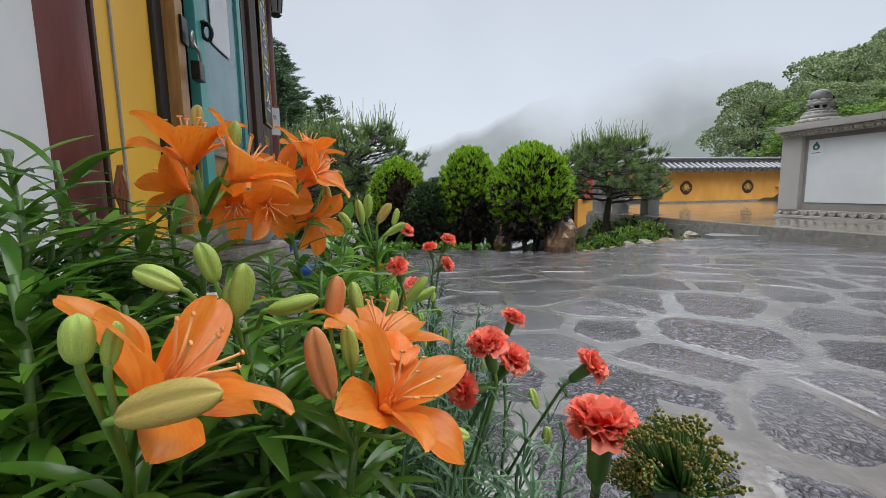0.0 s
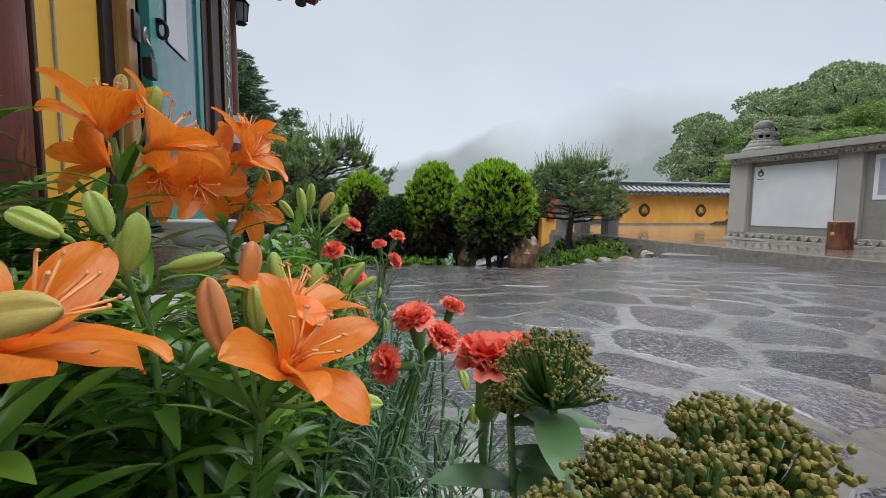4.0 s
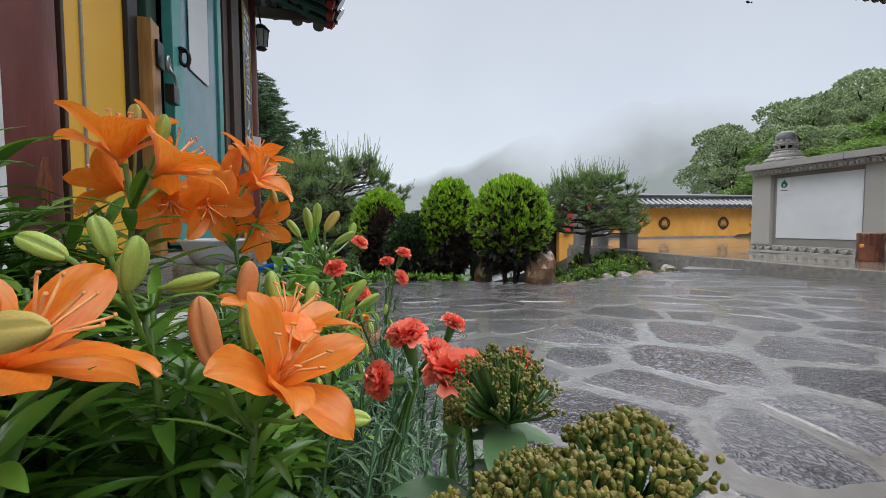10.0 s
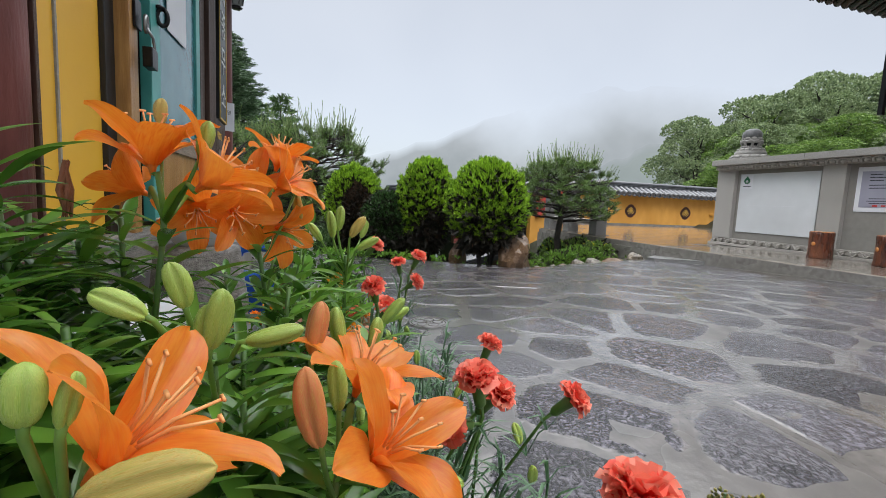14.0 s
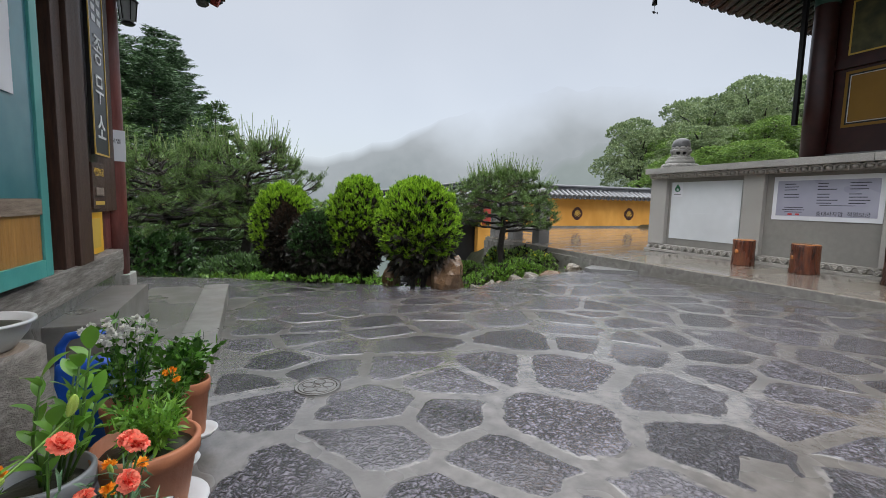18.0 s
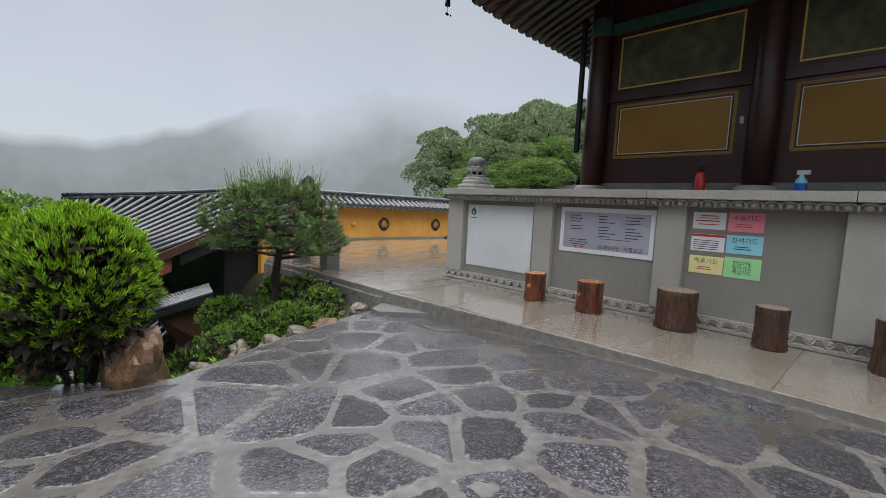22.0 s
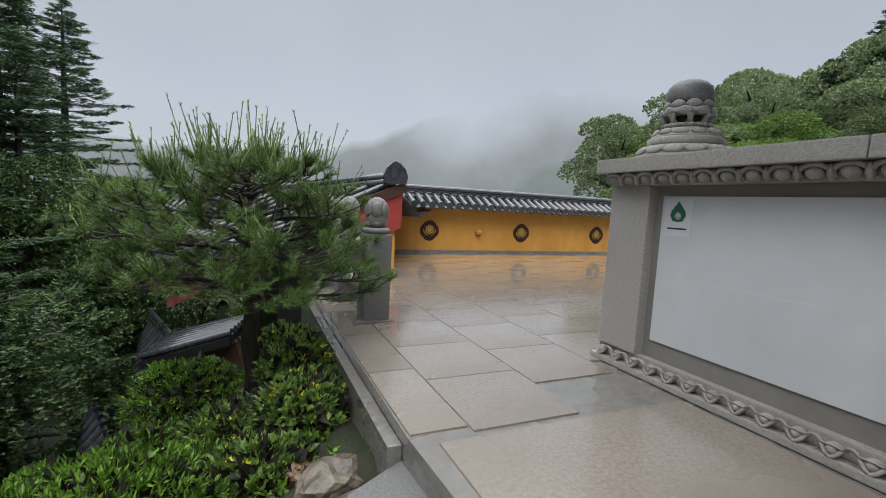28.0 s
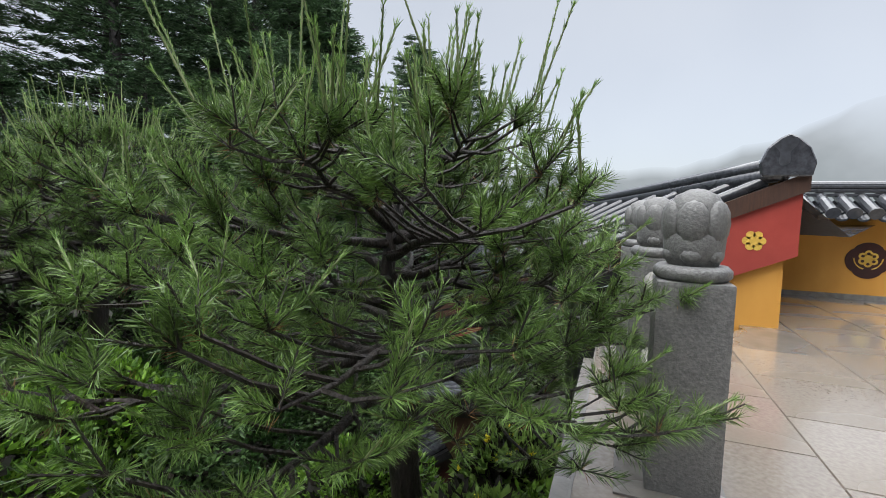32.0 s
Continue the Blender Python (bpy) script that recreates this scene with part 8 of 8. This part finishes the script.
def stonecrop(heads, root, seed):
    """Flat-domed heads of many small bud clusters on branching stalks, with fleshy leaves below. heads: (centre, radius)."""
    rnd = random.Random(seed)
    t = thing("stonecrop_plant", "stonecrop plant with olive-green bud clusters tinged brown and fleshy leaves", "plant", at=root)
    r0 = Vector(root)

    def bud(h, tips, p, ax, s):
        u = ax.cross(Vector((0.3, 0.8, 0.5))).normalized()
        v = ax.cross(u)
        rings = []
        for rr, zz in ((0.35, 0.0), (0.95, 0.7), (0.9, 1.5), (0.35, 2.2)):
            rings.append([p + ax * (zz * s) + (u * math.cos(1.2566 * k) + v * math.sin(1.2566 * k)) * rr * s for k in range(5)])
        quads = [(i * 5 + k, i * 5 + (k + 1) % 5, i * 5 + 5 + (k + 1) % 5, i * 5 + 5 + k) for i in range(2) for k in range(5)]
        h.add([q for ring in rings[:3] for q in ring], quads)
        tips.add([q for ring in rings[2:] for q in ring] + [p + ax * (2.5 * s)], [(k, (k + 1) % 5, 5 + (k + 1) % 5, 5 + k) for k in range(5)] + [(5 + k, 5 + (k + 1) % 5, 10) for k in range(5)])

    leaves = Heap()
    for c, r in heads:
        hc = Vector(c) - r0
        h, tips, st = Heap(), Heap(), Heap()
        fork = hc - Vector((rnd.uniform(-0.2, 0.2) * r, rnd.uniform(-0.2, 0.2) * r, r * 0.95))
        foot = Vector((hc.x * 0.5, hc.y * 0.5, 0))
        st.tube([foot, foot.lerp(fork, 0.55) + Vector((0.004, 0.004, 0)), fork], [0.0022, 0.002, 0.0018], 6)
        n = int(40 + 2300 * r)
        for k in range(n):
            q, a = math.sqrt((k + 0.5) / n) * rnd.uniform(0.9, 1.08), k * 2.4 + rnd.uniform(-0.3, 0.3)
            d = Vector((q * math.cos(a), q * math.sin(a), 0))
            p = hc + Vector((d.x * r, d.y * r, r * (0.34 - 0.75 * q * q + 0.22 * noise.noise((d.x * 3, d.y * 3, r * 90)) + rnd.uniform(-0.12, 0.12))))
            st.tube([fork, fork.lerp(p, 0.6) + d * r * 0.12, p], [0.0009, 0.0008, 0.0008], 4)
            for m in range(rnd.choice((6, 7, 8))):
                ax = (Vector((rnd.gauss(0, 0.55), rnd.gauss(0, 0.55), 1.0)) + d * 0.5).normalized()
                off = Vector((rnd.gauss(0, 0.0016), rnd.gauss(0, 0.0016), rnd.uniform(-0.0015, 0.001)))
                bud(h, tips, p + off, ax, rnd.uniform(0.0006, 0.00105))
        h.out("flower_head", "sedum", t, "domed cluster of small olive buds", True)
        tips.out("bud_tip_growth", "sedum_tip", t, "brown-pink bud tips", True)["kind"] = "stuff"
        st.out("stem", "stem", t, "", True)
        for k in range(16):
            p = foot.lerp(fork, rnd.uniform(0.80, 1.0))
            a, L = rnd.uniform(0, 6.28), rnd.uniform(0.026, 0.046)
            d, s = Vector((math.cos(a), math.sin(a), rnd.uniform(0.0, 0.55))), Vector((-math.sin(a), math.cos(a), 0))
            V = []
            for q in range(7):
                u = q / 6
                w = L * 0.24 * math.sin(math.pi * min(1.0, 0.1 + 0.88 * u)) ** 0.7
                c = p + d * (L * u) - Vector((0, 0, 0.35 * L * u * u))
                V += [c - s * w + Vector((0, 0, 0.12 * w)), c - s * w * 0.45, c + s * w * 0.45, c + s * w + Vector((0, 0, 0.12 * w))]
            leaves.add(V, [(4 * q + m, 4 * q + m + 1, 4 * q + m + 5, 4 * q + m + 4) for q in range(6) for m in range(3)])
    leaves.out("leaves", "sedum_leaf", t, "pale green fleshy leaves", True)["kind"] = "stuff"
    return t


CARN = carnation_meshes()


def planter(lo, hi, z0, z1, label):
    t = thing("planter", label, "planter", "planters by the office wall", ((lo[0] + hi[0]) / 2, (lo[1] + hi[1]) / 2, z0))
    w, d, h = (hi[0] - lo[0]) / 2, (hi[1] - lo[1]) / 2, z1 - z0
    bm = bmesh.new()
    ring = []
    for s, z in ((0.86, 0), (0.98, h * 0.86), (1.04, h * 0.87), (1.05, h), (0.97, h), (0.95, h * 0.8)):
        ring.append([bm.verts.new((sx * w * s, sy * d * s, z)) for sx, sy in ((-1, -1), (1, -1), (1, 1), (-1, 1))])
    bm.faces.new(ring[0][::-1])
    for a, b in zip(ring, ring[1:]):
        for k in range(4):
            bm.faces.new((a[k], a[(k + 1) % 4], b[(k + 1) % 4], b[k]))
    bmesh.ops.bevel(bm, geom=[e for e in bm.edges if abs(e.verts[0].co.z - e.verts[1].co.z) > 0.01], offset=0.02, segments=3, affect="EDGES")
    part("box", bm, "white_pot", t, "", True)
    raw("soil", [(-w * 0.94, -d * 0.94, h * 0.82), (w * 0.94, -d * 0.94, h * 0.82), (w * 0.94, d * 0.94, h * 0.82), (-w * 0.94, d * 0.94, h * 0.82), (0, 0, h * 0.87)], [(0, 1, 4), (1, 2, 4), (2, 3, 4), (3, 0, 4)], "soil", t)
    return t


def flower_pot(x, y, z, r, h, material, label):
    t = thing("flower_pot", label, "pot", "flower pots by the office wall", (x, y, z))
    lathe("body", [(r * 0.68, 0.0), (r * 0.72, 0.01), (r * 0.93, h * 0.78), (r * 1.02, h * 0.79), (r * 1.04, h * 0.98), (r, h), (r * 0.93, h), (r * 0.9, h * 0.8)], material, t, seg=32)
    lathe("soil", [(r * 0.9, h * 0.82), (r * 0.6, h * 0.85), (r * 0.05, h * 0.87)], "soil", t, seg=20)
    if material == "terracotta":
        lathe("saucer", [(r * 0.8, -0.001), (r * 0.98, 0.02), (r * 0.96, 0.022), (r * 0.75, 0.004)], "white_pot", t, (0.03, -0.01, 0), 28, "white plastic saucer")
    return t


def potted_plant(x, y, z, seed, kind, hgt, spread, label, leaf=0.05, wid=0.012, n=60, flower="", count=0):
    rng, rnd = np.random.default_rng(seed), random.Random(seed)
    t = thing("potted_plant", label, "plant", "potted plants by the office wall", (x, y, z))
    st, P, N = Heap(), [], []
    for k in range(n // 6):
        a, q = rnd.uniform(0, 6.28), rnd.uniform(0.2, 1) * spread
        tip = Vector((q * math.cos(a), q * math.sin(a), hgt * rnd.uniform(0.6, 1.05)))
        foot = Vector((0.3 * q * math.cos(a), 0.3 * q * math.sin(a), 0))
        st.tube([foot, foot.lerp(tip, 0.5) + Vector((0, 0, 0.02)), tip], [0.003, 0.0028, 0.002], 5)
        for u in np.linspace(0.2, 1, 7):
            P.append(foot.lerp(tip, u))
            N.append((math.cos(a) * 0.5, math.sin(a) * 0.5, 0.5))
    st.out("stem", "stem", t)
    V, F = sprays(rng, np.array(P), np.array(N), 5, leaf, wid, 0.9, 0.1)
    arr_mesh("foliage", V, F, kind, t)["kind"] = "stuff"
    for k in range(count):
        a, q = rnd.uniform(0, 6.28), rnd.uniform(0.2, 1) * spread
        c = np.array([q * math.cos(a), q * math.sin(a), hgt * rnd.uniform(0.85, 1.12)])
        m = 34
        v = unit(rng.normal(size=(m, 3)) * np.array([1, 1, 0.45]) + np.array([0, 0, 0.25]))
        V, F = quads_along(np.repeat(c[None], m, 0), v, unit(np.cross(v, rng.normal(size=(m, 3)))), np.full(m, 0.019), np.full(m, 0.0065))
        arr_mesh("flower", V, F, flower, t)
    return t


BROAD = [leaf_mesh("leaf", 0.088, 0.023, 22 + 22 * q, 0.16, "leaf_broad", q) for q in range(3)]


def broad_plant(x, y, z, seed):
    """A few thick stems with paddle-shaped leaves."""
    rnd = random.Random(seed)
    t = thing("potted_plant", "broad-leaved pale green plant in a grey pot", "plant", "potted plants by the office wall", (x, y, z))
    for k in range(7):
        a = 0.9 * k
        q = 0.045 + 0.02 * (k % 3)
        tip = Vector((q * math.cos(a) + 0.03, q * math.sin(a), (0.40, 0.24, 0.32, 0.18, 0.34, 0.22, 0.36)[k]))
        foot = Vector((-0.03 + 0.4 * q * math.cos(a), 0.4 * q * math.sin(a), -0.02))
        mid = foot.lerp(tip, 0.5) + Vector((0.3 * q * math.cos(a), 0.3 * q * math.sin(a), 0.0))
        h = Heap()
        h.tube([foot, mid, tip], [0.005, 0.0045, 0.003], 7)
        h.out("stem", "stem", t, "", True)
        count = int(6 + 14 * tip.z)
        for i in range(count):
            u = 0.3 + 0.7 * i / (count - 1)
            p = foot.lerp(mid, u * 2) if u < 0.5 else mid.lerp(tip, u * 2 - 1)
            m = Matrix.Translation(p) @ Matrix.Rotation(i * 2.4 + k, 4, "Z") @ Matrix.Rotation(radians(rnd.uniform(-30, 10) - 18 * u), 4, "Y") @ Matrix.Scale(rnd.uniform(0.65, 1.0), 4)
            put_mesh("leaf", rnd.choice(BROAD), t, m)


def build_flowers():
    planter((-0.32, 0.42), (0.12, 1.28), 0.055, 0.30, "long white plastic planter full of lilies")
    planter((0.14, 0.62), (0.405, 1.66), 0.094, 0.29, "white plastic planter full of carnations")
    lily_plant((-0.02, 0.88, 0.26), (0.02, 0.80, 0.80), [((0.006, 0.804, 0.846), (-0.10, 0.16, 1), 0.88, True), ((0.068, 0.755, 0.826), (0.62, 0.10, 0.62), 0.84, True), ((-0.030, 0.89, 0.815), (-0.75, 0.1, 0.45), 0.72, True), ((0.03, 0.90, 0.80), (0.15, -0.45, -0.25), 0.68, True)],
               [((0.070, 0.762, 0.876), (0.30, 0, 0.95), 0.040, 0.0088, "bud"), ((-0.005, 0.88, 0.918), (0, 0, 1), 0.034, 0.0085, "bud_amber")], 40, 1)
    lily_plant((0.09, 1.0, 0.26), (0.10, 0.95, 0.77), [((0.132, 0.966, 0.832), (0.72, -0.20, 0.50), 0.82, True), ((0.070, 0.93, 0.795), (0.30, -0.6, -0.20), 0.74, True), ((0.125, 1.02, 0.765), (0.6, -0.5, -0.25), 0.76, False), ((0.125, 1.02, 0.865), (0.25, 0.1, 1), 0.78, False), ((0.09, 0.99, 0.820), (0.05, -0.7, 0.35), 0.76, True)],
               [((0.160, 1.03, 0.800), (0.1, 0, -0.9), 0.05, 0.009, "bud_amber")], 40, 2)
    lily_plant((0.03, 0.57, 0.22), (0.055, 0.49, 0.645), [((0.076, 0.474, 0.674), (0.66, 0.04, 0.66), 0.92, True)],
               [((0.120, 0.400, 0.708), (0.96, 0.05, 0.20), 0.049, 0.0106, "bud_amber"), ((0.068, 0.428, 0.735), (0.05, 0, 1), 0.027, 0.0082, "bud"), ((0.081, 0.432, 0.730), (0.2, 0, 1), 0.026, 0.0052, "bud")], 36, 3)
    lily_plant((0.19, 0.66, 0.22), (0.205, 0.57, 0.60), [((0.226, 0.520, 0.632), (0.48, -0.40, 0.68), 0.80, True), ((0.222, 0.605, 0.650), (0.30, 0.0, 0.85), 0.8, False)],
               [((0.181, 0.515, 0.678), (-0.22, 0, 1), 0.060, 0.0106, "bud_orange"), ((0.186, 0.631, 0.700), (0.18, 0.1, 0.95), 0.050, 0.0104, "bud_orange"), ((0.202, 0.562, 0.672), (-0.03, 0, 1), 0.042, 0.0080, "bud"), ((0.282, 0.545, 0.590), (0.8, -0.3, -0.1), 0.045, 0.0085, "bud")], 38, 4)
    lily_plant((0.09, 0.68, 0.24), (0.105, 0.60, 0.69), (), [((0.061, 0.545, 0.745), (-0.85, 0, 0.5), 0.036, 0.0088, "bud"), ((0.088, 0.574, 0.752), (-0.25, 0, 1), 0.036, 0.0092, "bud"), ((0.116, 0.558, 0.730), (0.22, 0, 1), 0.046, 0.0098, "bud"), ((0.107, 0.566, 0.722), (0.1, 0, 1), 0.036, 0.0075, "bud"), ((0.154, 0.575, 0.711), (0.97, 0, 0.16), 0.044, 0.0082, "bud")], 36, 5)
    lily_plant((0.21, 1.14, 0.26), (0.245, 1.07, 0.71), (), [((0.234, 1.07, 0.780), (0.15, 0, 1), 0.048, 0.0095, "bud"), ((0.262, 1.03, 0.768), (0.5, 0, 0.8), 0.045, 0.0095, "bud_amber"), ((0.218, 1.05, 0.770), (-0.1, 0, 1), 0.050, 0.009, "bud"), ((0.285, 1.06, 0.735), (0.8, 0, 0.5), 0.046, 0.008, "bud"), ((0.19, 1.06, 0.755), (-0.5, 0, 0.8), 0.04, 0.008, "bud"), ((0.305, 1.30, 0.745), (0.3, 0, 0.9), 0.045, 0.009, "bud")], 64, 6, True)
    lily_plant((0.26, 0.92, 0.24), (0.275, 0.86, 0.62), (), [((0.246, 0.672, 0.680), (0.25, 0, 1), 0.034, 0.0075, "bud"), ((0.207, 0.663, 0.690), (-0.2, 0, 1), 0.042, 0.0085, "bud"), ((0.30, 0.86, 0.655), (0.6, 0, 0.7), 0.05, 0.009, "bud"), ((0.325, 0.95, 0.625), (0.7, 0, 0.4), 0.045, 0.008, "bud")], 48, 7, True)
    more = [(-0.12, 0.62, 0.66), (-0.22, 0.8, 0.76), (-0.06, 0.72, 0.66), (-0.3, 0.62, 0.70), (-0.14, 1.02, 0.74), (-0.02, 0.55, 0.58), (-0.2, 0.48, 0.60), (0.02, 1.18, 0.66), (-0.28, 1.1, 0.7), (0.10, 0.82, 0.62), (0.0, 0.44, 0.5), (0.14, 0.5, 0.45), (0.16, 0.74, 0.58), (-0.06, 0.58, 0.74), (-0.13, 0.66, 0.80), (-0.02, 0.66, 0.70), (-0.22, 0.56, 0.74), (0.06, 0.74, 0.68), (0.12, 0.66, 0.62), (0.04, 0.5, 0.56), (-0.06, 0.9, 0.78), (0.15, 0.92, 0.68), (0.18, 1.0, 0.66), (-0.1, 0.42, 0.56), (0.22, 0.78, 0.5), (-0.11, 0.68, 0.81), (-0.12, 0.76, 0.85), (-0.12, 0.82, 0.79), (-0.07, 0.60, 0.745), (-0.10, 0.70, 0.76), (-0.10, 0.80, 0.73), (-0.05, 0.57, 0.69), (-0.06, 0.66, 0.70), (-0.10, 0.88, 0.75), (-0.18, 0.78, 0.86)]
    for k, (x, y, z) in enumerate(more):
        lily_plant((x - 0.02, y + 0.06, 0.22), (x, y, z), (), (), 78, 20 + k, k % 7 == 3)
    # withered flower hanging from the tall plant
    w = thing("withered_flower", "withered brown lily flower hanging from its stalk", "flower", at=(-0.075, 0.80, 0.83))
    w.scale = (0.36, 0.36, 0.8)
    rnd = random.Random(2)
    for k in range(5):
        V, F = tube_data([(rnd.uniform(-0.008, 0.008), rnd.uniform(-0.008, 0.008), 0.02), (rnd.uniform(-0.014, 0.014), rnd.uniform(-0.014, 0.014), -0.02), (rnd.uniform(-0.012, 0.012), rnd.uniform(-0.012, 0.012), -0.055)], [0.004, 0.009, 0.003], 6)
        raw("withered_petal", V, F, "dead", w, "", True)
    carnation_plant((0.33, 0.80, 0.26), [((0.352, 0.64, 0.628), (-0.25, -0.1, 1), 1.05), ((0.326, 0.628, 0.592), (-0.7, -0.3, 0.2), 0.95), ((0.385, 0.672, 0.596), (0.5, -0.3, 0.7), 1.05), ((0.452, 0.85, 0.592), (0.3, -0.1, 0.9), 0.95), ((0.50, 0.692, 0.572), (0.55, -0.3, 0.6), 1.05), ((0.271, 0.864, 0.685), (-0.2, -0.3, 0.8), 0.85), ((0.343, 0.39, 0.666), (0.1, 0.05, 1), 0.96)], 34, 41, 0.10)
    carnation_plant((0.34, 1.15, 0.26), [((0.315, 1.205, 0.712), (0.5, -0.3, 0.7), 0.95), ((0.393, 1.30, 0.657), (-0.2, -0.1, 0.9), 0.9), ((0.42, 1.22, 0.682), (0.4, -0.1, 0.9), 0.95), ((0.408, 1.195, 0.632), (0.6, -0.3, 0.5), 0.9), ((0.31, 1.0, 0.625), (0.1, -0.5, 0.7), 0.9), ((0.30, 1.35, 0.52), (-0.3, -0.3, 0.8), 0.95), ((0.22, 1.2, 0.55), (-0.3, -0.3, 0.8), 0.9)], 36, 42, 0.12)
    stonecrop([((0.352, 0.340, 0.692), 0.0245), ((0.340, 0.352, 0.672), 0.011), ((0.322, 0.228, 0.704), 0.019), ((0.346, 0.240, 0.706), 0.017), ((0.366, 0.266, 0.698), 0.011), ((0.334, 0.262, 0.690), 0.014), ((0.304, 0.250, 0.688), 0.012), ((0.430, 0.285, 0.640), 0.013)], (0.39, 0.31, 0.05), 51)
    # pots
    flower_pot(0.275, 1.96, 0.094, 0.152, 0.245, "terracotta", "large terracotta pot with a saucer on the kerb")
    flower_pot(0.05, 1.82, 0.062, 0.120, 0.29, "grey_pot", "grey plastic flower pot on the concrete strip")
    flower_pot(0.325, 2.46, 0.094, 0.085, 0.25, "terracotta", "terracotta pot with leafy plants beside the kerb")
    flower_pot(0.285, 2.22, 0.094, 0.082, 0.20, "terracotta", "small terracotta pot with orange marigolds")
    flower_pot(0.105, 2.42, 0.094, 0.09, 0.20, "terracotta", "terracotta pot with white daisies")
    flower_pot(0.02, 1.46, 0.062, 0.11, 0.22, "white_pot", "white plastic pot with orange marigolds")
    potted_plant(0.275, 1.96, 0.30, 61, "leaf_light", 0.155, 0.125, "bushy bright green foliage plant in a pot", 0.046, 0.006, 190)
    broad_plant(0.10, 1.83, 0.30, 62)
    potted_plant(0.325, 2.46, 0.30, 63, "leaf", 0.19, 0.12, "dark green leafy plant in a terracotta pot", 0.045, 0.012, 120)
    potted_plant(0.285, 2.22, 0.26, 64, "leaf", 0.19, 0.10, "marigold plant with orange flowers", 0.035, 0.006, 110, "marigold", 5)
    potted_plant(0.105, 2.42, 0.26, 65, "leaf", 0.36, 0.14, "daisy plant with white flowers", 0.045, 0.009, 100, "daisy", 24)
    potted_plant(0.02, 1.46, 0.26, 66, "leaf", 0.22, 0.13, "marigold plant with orange flowers", 0.035, 0.006, 100, "marigold", 12)
    potted_plant(0.29, 1.56, 0.25, 67, "leaf_grey", 0.20, 0.08, "marigold seedling among the carnations", 0.03, 0.004, 40, "marigold", 5)
    bx = thing("foam_box", "white foam box with a flat lid behind the pots", "box", at=(-0.42, 1.72, 0.062))
    box("tub", (-0.17, -0.24, 0.0), (0.19, 0.24, 0.34), "white_pot", bx, 0.015)
    box("lid", (-0.172, -0.255, 0.34), (0.205, 0.255, 0.38), "white", bx, 0.012)
    # log with a bowl, watering can
    lg = thing("log_stand", "old weathered log standing on end", "log", at=(-0.255, 2.26, 0.062))
    lathe("bark", [(0.20, 0.0), (0.19, 0.1), (0.178, 0.3), (0.168, 0.42), (0.16, 0.515), (0.148, 0.53)], "wood_grey", lg, seg=30, wob=0.12)
    lathe("cut_top", [(0.147, 0.524), (0.10, 0.533), (0.01, 0.534)], "wood", lg, seg=24, wob=0.03)
    bw = thing("bowl", "wide shallow pale ceramic bowl on the log", "bowl", at=(-0.255, 2.25, 0.596))
    lathe("bowl_body", [(0.07, 0.0), (0.08, 0.004), (0.122, 0.06), (0.135, 0.095), (0.147, 0.098), (0.146, 0.108), (0.130, 0.106), (0.112, 0.07), (0.05, 0.04)], "white_pot", bw, seg=36)
    lathe("water_soil", [(0.119, 0.082), (0.08, 0.088), (0.01, 0.09)], "soil", bw, seg=20)
    wc = thing("watering_can", "blue plastic watering can standing by the step", "watering can", at=(-0.085, 2.60, 0.062))
    bm = bm_box(bmesh.new(), (-0.115, -0.075, 0.0), (0.105, 0.075, 0.37), 0.03)
    for v in bm.verts:
        if v.co.z > 0.3:
            v.co.x, v.co.y = v.co.x * 0.86 + 0.01, v.co.y * 0.8
    part("body", bm, "blue", wc, "", True)
    hh = Heap()
    hh.tube([(-0.085, 0.0, 0.33), (-0.08, 0.0, 0.43), (-0.05, 0.0, 0.475), (0.03, 0.0, 0.49), (0.085, 0.0, 0.475), (0.1, 0.0, 0.44)], [0.02, 0.019, 0.018, 0.018, 0.017, 0.014], 10)
    hh.out("handle", "blue", wc, "", True)
    sp = Heap()
    sp.tube([(0.08, 0, 0.08), (0.17, 0, 0.24), (0.21, 0, 0.36)], [0.022, 0.017, 0.014], 10)
    sp.out("spout", "blue", wc, "", True)

build_flowers()


build_pavement()
